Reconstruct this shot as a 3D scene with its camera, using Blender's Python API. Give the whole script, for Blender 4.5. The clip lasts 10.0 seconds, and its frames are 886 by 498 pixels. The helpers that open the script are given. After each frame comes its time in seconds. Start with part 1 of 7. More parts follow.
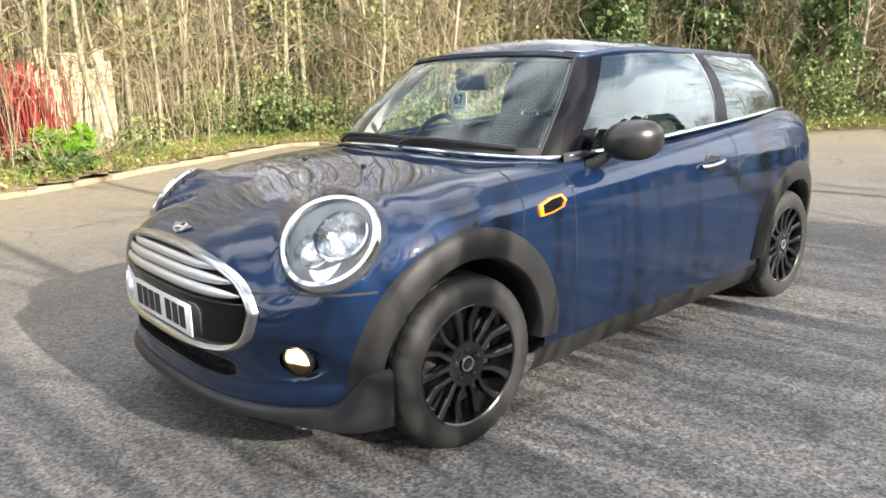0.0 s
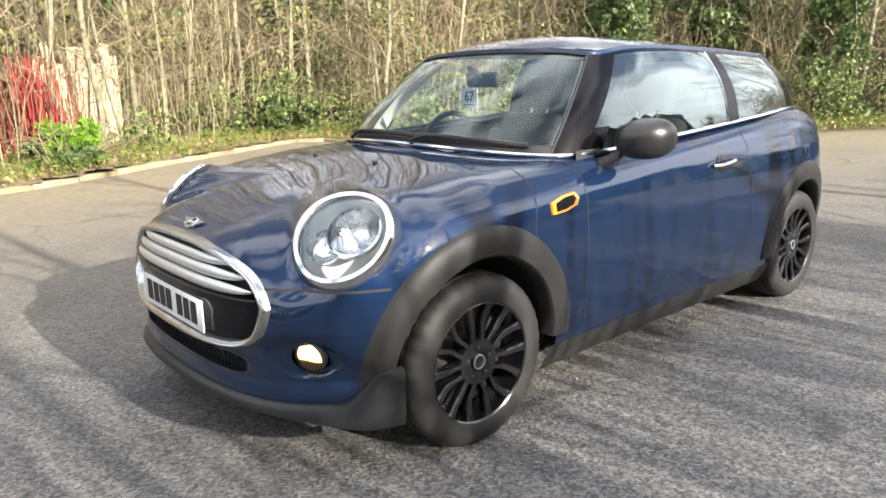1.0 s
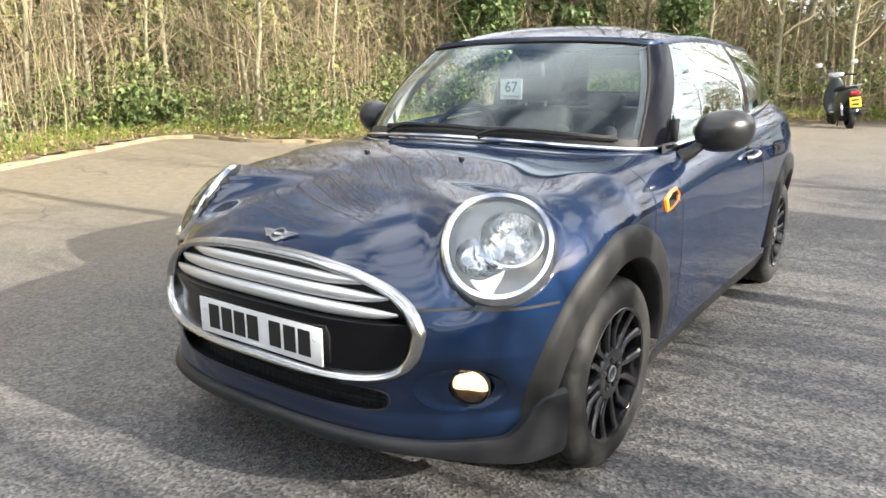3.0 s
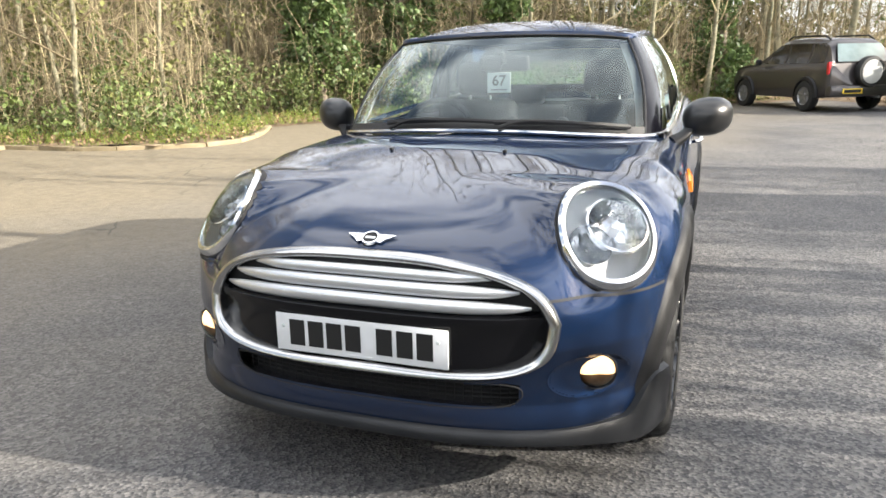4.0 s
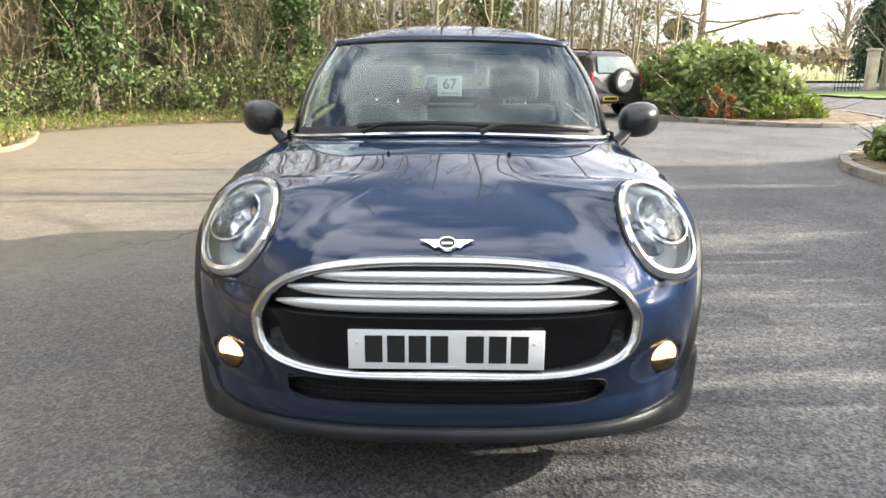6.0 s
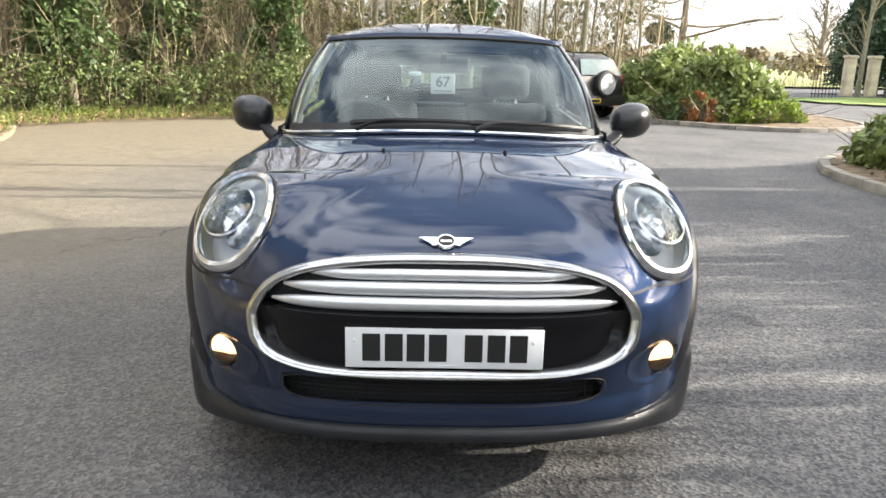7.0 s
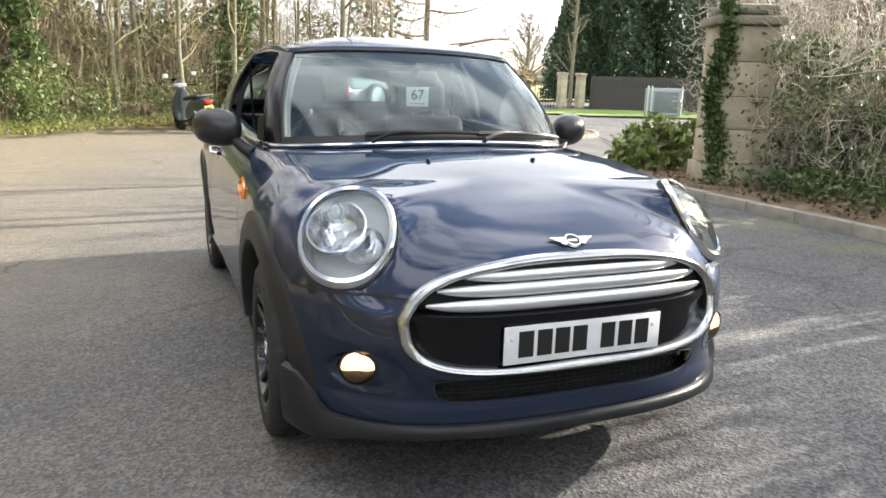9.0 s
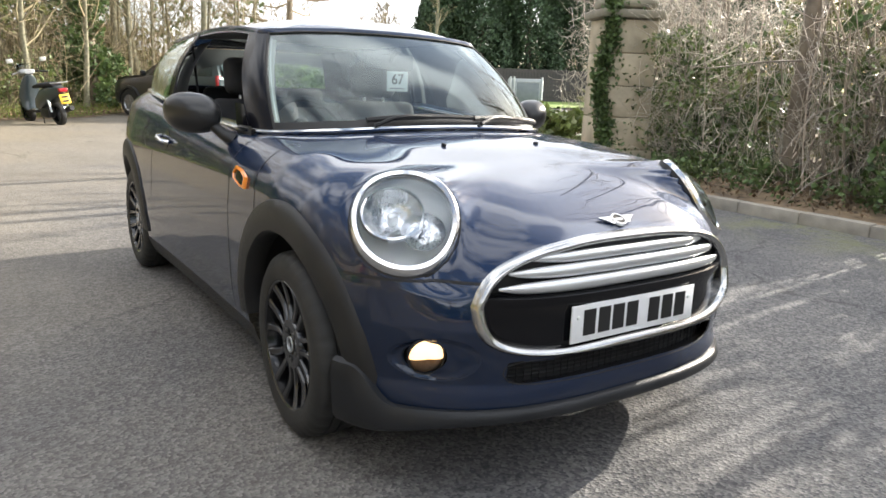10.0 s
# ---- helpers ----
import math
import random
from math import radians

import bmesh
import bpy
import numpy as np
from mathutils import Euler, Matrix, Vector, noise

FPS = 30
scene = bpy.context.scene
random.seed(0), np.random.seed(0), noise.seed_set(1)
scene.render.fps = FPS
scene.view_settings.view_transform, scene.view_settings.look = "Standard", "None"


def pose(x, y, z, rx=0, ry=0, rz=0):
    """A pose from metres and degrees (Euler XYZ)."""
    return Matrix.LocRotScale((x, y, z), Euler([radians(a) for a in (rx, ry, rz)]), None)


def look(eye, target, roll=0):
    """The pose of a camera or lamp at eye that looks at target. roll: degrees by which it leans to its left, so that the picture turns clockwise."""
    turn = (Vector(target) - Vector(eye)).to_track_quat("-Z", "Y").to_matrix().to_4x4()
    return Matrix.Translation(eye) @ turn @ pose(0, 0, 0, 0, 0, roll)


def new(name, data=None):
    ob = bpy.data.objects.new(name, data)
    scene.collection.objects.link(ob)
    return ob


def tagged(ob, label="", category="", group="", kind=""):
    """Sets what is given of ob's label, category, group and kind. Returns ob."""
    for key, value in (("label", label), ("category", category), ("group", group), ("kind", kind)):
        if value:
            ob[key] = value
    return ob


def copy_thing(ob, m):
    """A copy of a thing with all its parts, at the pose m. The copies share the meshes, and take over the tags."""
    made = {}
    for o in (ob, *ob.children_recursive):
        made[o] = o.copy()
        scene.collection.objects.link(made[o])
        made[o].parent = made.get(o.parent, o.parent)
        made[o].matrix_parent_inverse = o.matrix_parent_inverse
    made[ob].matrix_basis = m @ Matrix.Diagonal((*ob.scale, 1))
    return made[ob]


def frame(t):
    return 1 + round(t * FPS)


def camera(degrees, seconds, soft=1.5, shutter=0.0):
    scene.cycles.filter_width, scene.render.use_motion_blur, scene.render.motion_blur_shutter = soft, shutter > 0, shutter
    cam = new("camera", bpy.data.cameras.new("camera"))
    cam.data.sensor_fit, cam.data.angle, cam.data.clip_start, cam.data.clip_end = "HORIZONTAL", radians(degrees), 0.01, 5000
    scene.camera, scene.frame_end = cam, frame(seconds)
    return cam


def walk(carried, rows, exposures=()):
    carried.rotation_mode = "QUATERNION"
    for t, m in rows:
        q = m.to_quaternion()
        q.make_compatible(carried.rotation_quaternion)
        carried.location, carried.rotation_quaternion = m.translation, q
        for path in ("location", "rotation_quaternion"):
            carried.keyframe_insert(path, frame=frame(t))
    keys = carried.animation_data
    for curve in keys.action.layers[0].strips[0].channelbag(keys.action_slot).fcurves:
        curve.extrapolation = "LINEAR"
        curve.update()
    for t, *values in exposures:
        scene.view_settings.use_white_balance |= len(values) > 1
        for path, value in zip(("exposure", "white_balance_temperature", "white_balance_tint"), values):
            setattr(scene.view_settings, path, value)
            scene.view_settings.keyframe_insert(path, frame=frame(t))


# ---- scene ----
cam = camera(63.7, 10.0, soft=1.6, shutter=0.0)
PATH = [
    (0, (2.452, -2.796, 1.246), (1.0, -1.499, 0.787), -1.2),
    (0.5, (2.425, -2.818, 1.24), (0.964, -1.533, 0.778), -1.2),
    (1, (2.422, -2.816, 1.245), (0.968, -1.525, 0.779), -0.8),
    (1.5, (2.401, -2.818, 1.228), (0.953, -1.517, 0.771), -0.5),
    (2, (2.242, -2.907, 1.217), (0.881, -1.518, 0.752), 2.4),
    (2.5, (1.972, -3.078, 1.216), (0.756, -1.56, 0.752), 0.8),
    (3, (1.565, -3.229, 1.225), (0.448, -1.641, 0.743), -0.1),
    (3.2, (1.433, -3.338, 1.209), (0.388, -1.702, 0.729), 0.2),
    (4.3, (0.657, -3.63, 1.224), (0.131, -1.766, 0.72), -0.6),
    (4.5, (0.555, -3.663, 1.218), (0.106, -1.78, 0.713), 0.1),
    (5, (0.266, -3.758, 1.212), (0.026, -1.834, 0.721), -1.8),
    (5.5, (0.087, -3.706, 1.196), (-0.035, -1.764, 0.734), -1.4),
    (6, (0.013, -3.708, 1.217), (-0.012, -1.768, 0.733), 0.3),
    (7.5, (-0.127, -3.685, 1.201), (-0.018, -1.746, 0.723), 2.4),
    (8, (-0.436, -3.715, 1.219), (-0.116, -1.791, 0.776), 2.7),
    (8.5, (-0.752, -3.648, 1.187), (-0.249, -1.766, 0.738), 0.3),
    (9, (-1.118, -3.59, 1.181), (-0.383, -1.781, 0.749), 1.6),
    (9.5, (-1.386, -3.444, 1.144), (-0.453, -1.728, 0.714), 0.9),
    (10, (-1.609, -3.314, 1.141), (-0.53, -1.69, 0.695), 1.9),
]
walk(cam, [(t, look(eye, target, roll)) for t, eye, target, roll in PATH], exposures=[(0.0, 1.46), (10.0, 1.46)])

# ---- world, sun ----
SUN_EL, SUN_AZ = radians(22.5), radians(5.0)      # height; angle from +x towards +y
world = bpy.data.worlds.new("sky")
scene.world = world
world.use_nodes = True
wn = world.node_tree.nodes
sky = wn.new("ShaderNodeTexSky")
sky.sky_type, sky.sun_disc = "NISHITA", False
sky.sun_elevation, sky.sun_rotation = SUN_EL, radians(90.0) - SUN_AZ
sky.air_density, sky.dust_density, sky.ozone_density = 1.0, 2.5, 1.0
# broken white cloud over the blue
wc = wn.new("ShaderNodeTexCoord")
wm = wn.new("ShaderNodeMapping")
wm.inputs["Scale"].default_value = (1.0, 1.0, 2.2)
wz = wn.new("ShaderNodeTexNoise")
wz.inputs["Scale"].default_value, wz.inputs["Detail"].default_value, wz.inputs["Roughness"].default_value = 1.7, 4.0, 0.5
wr = wn.new("ShaderNodeValToRGB")
wr.color_ramp.elements[0].position, wr.color_ramp.elements[1].position = 0.46, 0.575
wr.color_ramp.elements[0].color = (0.05, 0.05, 0.05, 1)
wx = wn.new("ShaderNodeMixRGB")
wx.inputs[2].default_value = (11.0, 11.2, 11.6, 1)
wl = world.node_tree.links
wl.new(wc.outputs["Generated"], wm.inputs["Vector"])
wl.new(wm.outputs["Vector"], wz.inputs["Vector"])
wl.new(wz.outputs["Fac"], wr.inputs["Fac"])
wl.new(wr.outputs["Color"], wx.inputs[0])
wl.new(sky.outputs["Color"], wx.inputs[1])
wl.new(wx.outputs["Color"], wn["Background"].inputs["Color"])
wn["Background"].inputs["Strength"].default_value = 0.102
sun = new("sun", bpy.data.lights.new("sun", "SUN"))
sun.data.energy, sun.data.angle, sun.data.color = 5.0, radians(0.5), (1.0, 0.93, 0.82)
to_sun = Vector((math.cos(SUN_EL) * math.cos(SUN_AZ), math.cos(SUN_EL) * math.sin(SUN_AZ), math.sin(SUN_EL)))
sun.matrix_world = look(to_sun * 60, (0, 0, 0))


# ---- materials ----
def material(name, color, rough=0.6, metal=0.0, second=None, scale=8.0, detail=4.0, bump=0.0, bump_scale=60.0,
             coat=0.0, spec=0.5, coat_ior=1.5, spread=(0.35, 0.65), object_space=True, rand=0.0, rough2=None, emit=None, translucent=0.0):
    m = bpy.data.materials.new(name)
    m.use_nodes = True
    nt = m.node_tree
    b = nt.nodes["Principled BSDF"]
    b.inputs["Base Color"].default_value = (*color, 1)
    b.inputs["Roughness"].default_value, b.inputs["Metallic"].default_value = rough, metal
    b.inputs["Coat Weight"].default_value, b.inputs["Coat Roughness"].default_value = coat, 0.03
    b.inputs["Specular IOR Level"].default_value, b.inputs["Coat IOR"].default_value = spec, coat_ior
    if emit:
        b.inputs["Emission Color"].default_value, b.inputs["Emission Strength"].default_value = (*emit[0], 1), emit[1]
    co = nt.nodes.new("ShaderNodeTexCoord")
    out = co.outputs["Object"]
    last = None
    if second is not None:
        n1 = nt.nodes.new("ShaderNodeTexNoise")
        n1.inputs["Scale"].default_value, n1.inputs["Detail"].default_value = scale, detail
        nt.links.new(out, n1.inputs["Vector"])
        ramp = nt.nodes.new("ShaderNodeValToRGB")
        ramp.color_ramp.elements[0].position, ramp.color_ramp.elements[1].position = spread
        ramp.color_ramp.elements[0].color, ramp.color_ramp.elements[1].color = (*color, 1), (*second, 1)
        nt.links.new(n1.outputs["Fac"], ramp.inputs["Fac"])
        last = ramp.outputs["Color"]
        if rough2 is not None:
            mr = nt.nodes.new("ShaderNodeMapRange")
            mr.inputs["To Min"].default_value, mr.inputs["To Max"].default_value = rough, rough2
            nt.links.new(n1.outputs["Fac"], mr.inputs["Value"])
            nt.links.new(mr.outputs["Result"], b.inputs["Roughness"])
    if rand:
        inf = nt.nodes.new("ShaderNodeNewGeometry" if rand < 0 else "ShaderNodeObjectInfo")
        hs = nt.nodes.new("ShaderNodeHueSaturation")
        mr = nt.nodes.new("ShaderNodeMapRange")
        mr.inputs["To Min"].default_value, mr.inputs["To Max"].default_value = 1 - abs(rand), 1 + abs(rand)
        nt.links.new(inf.outputs["Random Per Island" if rand < 0 else "Random"], mr.inputs["Value"])
        nt.links.new(mr.outputs["Result"], hs.inputs["Value"])
        hs.inputs["Color"].default_value = (*color, 1)
        if last is not None:
            nt.links.new(last, hs.inputs["Color"])
        last = hs.outputs["Color"]
    if last is not None:
        nt.links.new(last, b.inputs["Base Color"])
    if bump:
        n2 = nt.nodes.new("ShaderNodeTexNoise")
        n2.inputs["Scale"].default_value, n2.inputs["Detail"].default_value = bump_scale, 3.0
        nt.links.new(out, n2.inputs["Vector"])
        bp = nt.nodes.new("ShaderNodeBump")
        bp.inputs["Strength"].default_value, bp.inputs["Distance"].default_value = bump, 0.01
        nt.links.new(n2.outputs["Fac"], bp.inputs["Height"])
        nt.links.new(bp.outputs["Normal"], b.inputs["Normal"])
    if translucent:
        tr = nt.nodes.new("ShaderNodeBsdfTranslucent")
        if last is not None:
            nt.links.new(last, tr.inputs["Color"])
        else:
            tr.inputs["Color"].default_value = (*color, 1)
        mx = nt.nodes.new("ShaderNodeMixShader")
        mx.inputs["Fac"].default_value = translucent
        nt.links.new(b.outputs["BSDF"], mx.inputs[1])
        nt.links.new(tr.outputs["BSDF"], mx.inputs[2])
        nt.links.new(mx.outputs["Shader"], nt.nodes["Material Output"].inputs["Surface"])
    return m


def glass(name, tint, gloss=1.0, rough=0.0):
    """Thin pane: clear with a Fresnel gloss."""
    m = bpy.data.materials.new(name)
    m.use_nodes = True
    nt = m.node_tree
    nt.nodes.remove(nt.nodes["Principled BSDF"])
    tr, gl = nt.nodes.new("ShaderNodeBsdfTransparent"), nt.nodes.new("ShaderNodeBsdfGlossy")
    tr.inputs["Color"].default_value = (*tint, 1)
    gl.inputs["Roughness"].default_value = rough
    gl.inputs["Color"].default_value = (0.90, 1.0, 1.0, 1)
    fr = nt.nodes.new("ShaderNodeFresnel")
    fr.inputs["IOR"].default_value = 1.5
    mp = nt.nodes.new("ShaderNodeMath")
    mp.operation, mp.use_clamp = "MULTIPLY", True
    mp.inputs[1].default_value = gloss
    mx = nt.nodes.new("ShaderNodeMixShader")
    nt.links.new(fr.outputs["Fac"], mp.inputs[0])
    nt.links.new(mp.outputs["Value"], mx.inputs["Fac"])
    nt.links.new(tr.outputs["BSDF"], mx.inputs[1])
    nt.links.new(gl.outputs["BSDF"], mx.inputs[2])
    nt.links.new(mx.outputs["Shader"], nt.nodes["Material Output"].inputs["Surface"])
    return m


def asphalt_material():
    m = bpy.data.materials.new("asphalt")
    m.use_nodes = True
    nt = m.node_tree
    b = nt.nodes["Principled BSDF"]
    co = nt.nodes.new("ShaderNodeTexCoord")

    def tex(kind, scale, **kw):
        n = nt.nodes.new(kind)
        n.inputs["Scale"].default_value = scale
        for k, v in kw.items():
            n.inputs[k].default_value = v
        nt.links.new(co.outputs["Object"], n.inputs["Vector"])
        return n

    def ramp(src, a, c1, e, c2):
        r = nt.nodes.new("ShaderNodeValToRGB")
        r.color_ramp.elements[0].position, r.color_ramp.elements[1].position = a, e
        r.color_ramp.elements[0].color, r.color_ramp.elements[1].color = (*c1, 1), (*c2, 1)
        nt.links.new(src, r.inputs["Fac"])
        return r.outputs["Color"]

    def mix(fac, a, c, kind="MIX"):
        x = nt.nodes.new("ShaderNodeMixRGB")
        x.blend_type = kind
        if isinstance(fac, float):
            x.inputs[0].default_value = fac
        else:
            nt.links.new(fac, x.inputs[0])
        for i, v in ((1, a), (2, c)):
            if isinstance(v, tuple):
                x.inputs[i].default_value = (*v, 1)
            else:
                nt.links.new(v, x.inputs[i])
        return x.outputs["Color"]

    stones = tex("ShaderNodeTexVoronoi", 95.0)
    speck = ramp(stones.outputs["Color"], 0.2, (0.055, 0.056, 0.060), 0.95, (0.20, 0.195, 0.19))
    patch = ramp(tex("ShaderNodeTexNoise", 0.8, Detail=6.0, Roughness=0.6).outputs["Fac"], 0.33, (0.66, 0.66, 0.68), 0.72, (1.36, 1.31, 1.22))
    grain = ramp(tex("ShaderNodeTexNoise", 22.0, Detail=4.0).outputs["Fac"], 0.3, (0.8, 0.8, 0.8), 0.7, (1.2, 1.2, 1.2))
    col = mix(1.0, mix(1.0, speck, patch, "MULTIPLY"), grain, "MULTIPLY")
    # sandy worn stretch towards the wooded verge
    sep = nt.nodes.new("ShaderNodeSeparateXYZ")
    nt.links.new(co.outputs["Object"], sep.inputs[0])
    wob = tex("ShaderNodeTexNoise", 0.35, Detail=5.0)
    add = nt.nodes.new("ShaderNodeMath")
    add.operation = "MULTIPLY_ADD"
    nt.links.new(wob.outputs["Fac"], add.inputs[0])
    add.inputs[1].default_value = 5.0
    dist = nt.nodes.new("ShaderNodeMath")
    dist.operation = "MULTIPLY_ADD"
    nt.links.new(sep.outputs["X"], dist.inputs[0])
    dist.inputs[1].default_value = -0.75
    yy = nt.nodes.new("ShaderNodeMath")
    yy.operation = "MULTIPLY"
    nt.links.new(sep.outputs["Y"], yy.inputs[0])
    yy.inputs[1].default_value = 0.24
    nt.links.new(yy.outputs[0], dist.inputs[2])
    nt.links.new(dist.outputs[0], add.inputs[2])
    mr = nt.nodes.new("ShaderNodeMapRange")
    mr.inputs["From Min"].default_value, mr.inputs["From Max"].default_value = 2.5, 7.0
    nt.links.new(add.outputs[0], mr.inputs["Value"])
    sand = ramp(tex("ShaderNodeTexNoise", 9.0, Detail=6.0, Roughness=0.7).outputs["Fac"], 0.3, (0.150, 0.123, 0.082), 0.75, (0.245, 0.207, 0.143))
    col = mix(mr.outputs["Result"], col, sand)
    # thin moss along the hedge kerb
    side = nt.nodes.new("ShaderNodeMapRange")
    side.inputs["From Min"].default_value, side.inputs["From Max"].default_value = 3.5, 4.75
    nt.links.new(sep.outputs["X"], side.inputs["Value"])
    moss = ramp(tex("ShaderNodeTexNoise", 1.6, Detail=7.0, Roughness=0.7).outputs["Fac"], 0.46, (0.0, 0.0, 0.0), 0.60, (1.0, 1.0, 1.0))
    along = nt.nodes.new("ShaderNodeMapRange")
    along.inputs["From Min"].default_value, along.inputs["From Max"].default_value = 2.6, 1.2
    nt.links.new(sep.outputs["Y"], along.inputs["Value"])
    moss = mix(1.0, moss, along.outputs["Result"], "MULTIPLY")
    col = mix(mix(1.0, moss, side.outputs["Result"], "MULTIPLY"), col, (0.155, 0.165, 0.065))
    # pale dust specks and stains
    spots = ramp(tex("ShaderNodeTexNoise", 5.0, Detail=8.0, Roughness=0.75).outputs["Fac"], 0.66, (0.0, 0.0, 0.0), 0.78, (1.0, 1.0, 1.0))
    col = mix(mix(1.0, spots, (0.35, 0.35, 0.35), "MULTIPLY"), col, (0.34, 0.33, 0.30))
    # fine wandering cracks, only in places
    warp = tex("ShaderNodeTexNoise", 1.7, Detail=5.0)
    vm = nt.nodes.new("ShaderNodeVectorMath")
    vm.operation = "MULTIPLY_ADD"
    nt.links.new(warp.outputs["Color"], vm.inputs[0])
    vm.inputs[1].default_value = (0.9, 0.9, 0.0)
    nt.links.new(co.outputs["Object"], vm.inputs[2])
    cell = nt.nodes.new("ShaderNodeTexVoronoi")
    cell.feature = "DISTANCE_TO_EDGE"
    cell.inputs["Scale"].default_value = 0.55
    nt.links.new(vm.outputs[0], cell.inputs["Vector"])
    crack = ramp(cell.outputs["Distance"], 0.0, (0.9, 0.9, 0.9), 0.011, (0.0, 0.0, 0.0))
    where = ramp(tex("ShaderNodeTexNoise", 0.5, Detail=2.0).outputs["Fac"], 0.50, (0.0, 0.0, 0.0), 0.60, (0.75, 0.75, 0.75))
    col = mix(mix(1.0, crack, where, "MULTIPLY"), col, (0.022, 0.021, 0.020))
    nt.links.new(col, b.inputs["Base Color"])
    b.inputs["Roughness"].default_value = 0.82
    bp = nt.nodes.new("ShaderNodeBump")
    bp.inputs["Strength"].default_value, bp.inputs["Distance"].default_value = 0.65, 0.005
    nt.links.new(stones.outputs["Distance"], bp.inputs["Height"])
    bp2 = nt.nodes.new("ShaderNodeBump")
    bp2.inputs["Strength"].default_value, bp2.inputs["Distance"].default_value = 0.35, 0.02
    nt.links.new(grain, bp2.inputs["Height"])
    nt.links.new(bp.outputs["Normal"], bp2.inputs["Normal"])
    nt.links.new(bp2.outputs["Normal"], b.inputs["Normal"])
    return m


M_ASPHALT = asphalt_material()
M_PAINT = material("blue_paint", (0.0048, 0.0162, 0.049), 0.64, 0.88, second=(0.0062, 0.0200, 0.060), scale=900, detail=1, coat=1.0, spec=0.15, coat_ior=1.58)
M_BLACK = material("gloss_black", (0.006, 0.006, 0.007), 0.12, coat=0.6)
M_PILLAR = material("pillar_black", (0.004, 0.004, 0.006), 0.12, spec=0.18)
M_PANEL = material("grille_panel", (0.005, 0.005, 0.006), 0.14, spec=0.3)
M_LIP = material("lip_plastic", (0.011, 0.012, 0.014), 0.38, second=(0.017, 0.018, 0.020), scale=7, spec=0.3, bump=0.08, bump_scale=400)
M_TRIM = material("black_plastic", (0.012, 0.012, 0.013), 0.46, second=(0.019, 0.019, 0.019), scale=6, spec=0.32, bump=0.15, bump_scale=500)
M_MIRRORCAP = material("mirror_cap", (0.016, 0.016, 0.017), 0.30, second=(0.022, 0.022, 0.022), scale=9)
M_DARK = material("dark_recess", (0.008, 0.008, 0.009), 0.7)
M_CHROME = material("chrome", (0.78, 0.79, 0.80), 0.09, 1.0, second=(0.72, 0.73, 0.74), scale=30, rough2=0.14)
M_SURROUND = material("surround_chrome", (0.52, 0.52, 0.51), 0.17, 1.0, second=(0.45, 0.45, 0.44), scale=14, rough2=0.24)
M_SATIN = material("satin_chrome", (0.66, 0.67, 0.68), 0.33, 0.75)
M_RUBBER = material("tyre_rubber", (0.011, 0.011, 0.011), 0.66, second=(0.018, 0.018, 0.0175), scale=9, detail=6, bump=0.2, bump_scale=200)
M_RIMNUT = material("nut_steel", (0.10, 0.10, 0.10), 0.4, 0.7)
M_RIM = material("black_alloy", (0.006, 0.006, 0.007), 0.22, coat=0.6)
M_GLASS = glass("car_glass", (0.80, 0.90, 0.89), 1.45)
M_SIDEGLASS = glass("side_glass", (0.66, 0.86, 0.88), 3.0)
M_REARGLASS = glass("tinted_glass", (0.62, 0.70, 0.69), 2.4)
M_LENS = glass("lamp_lens", (0.93, 0.94, 0.95), 1.3)
M_REFLECT = material("lamp_reflector", (0.85, 0.86, 0.88), 0.12, 1.0, second=(0.6, 0.61, 0.63), scale=40, bump=0.5, bump_scale=45)
M_LAMPGREY = material("lamp_housing", (0.72, 0.73, 0.74), 0.38, 0.0)
M_FOGLIT = material("lit_lamp", (0.30, 0.22, 0.12), 0.3, emit=((1.0, 0.62, 0.28), 1.25))
M_FOGLOW = material("amber_reflector", (0.22, 0.12, 0.05), 0.3, 0.4, second=(0.30, 0.18, 0.09), scale=60)
M_AMBER = material("amber_lens", (0.9, 0.26, 0.02), 0.2, coat=1.0)
M_PLATE = material("plate_white", (0.74, 0.75, 0.76), 0.35, second=(0.68, 0.69, 0.69), scale=14)
M_PLATEY = material("plate_yellow", (0.75, 0.52, 0.04), 0.4)
M_INK = material("black_ink", (0.01, 0.01, 0.01), 0.5)
M_SEAT = material("seat_cloth", (0.013, 0.013, 0.015), 0.9, second=(0.020, 0.020, 0.022), scale=12)
M_DASH = material("dash_plastic", (0.02, 0.02, 0.022), 0.6, second=(0.026, 0.026, 0.028), scale=10)
M_LINER = material("pale_headliner", (0.46, 0.47, 0.46), 0.9, second=(0.42, 0.42, 0.41), scale=60)
M_PAPER = material("sticker_paper", (0.58, 0.62, 0.60), 0.6, second=(0.64, 0.67, 0.65), scale=30)
M_MIRROR = material("mirror_glass", (0.9, 0.9, 0.9), 0.02, 1.0)


# ---- geometry helpers ----
class Geo:
    """Gathers vertices and faces of one mesh."""

    def __init__(self):
        self.v, self.f = [], []

    def add(self, v, f, m=None):
        k = len(self.v)
        self.v += [tuple(m @ Vector(p)) for p in v] if m is not None else [tuple(p) for p in v]
        self.f += [tuple(i + k for i in q) for q in f]
        return self


def thing(name, label, category, place=None, group="", kind=""):
    e = new(name)
    if place is not None:
        e.matrix_world = place
    return tagged(e, label, category, group, kind)


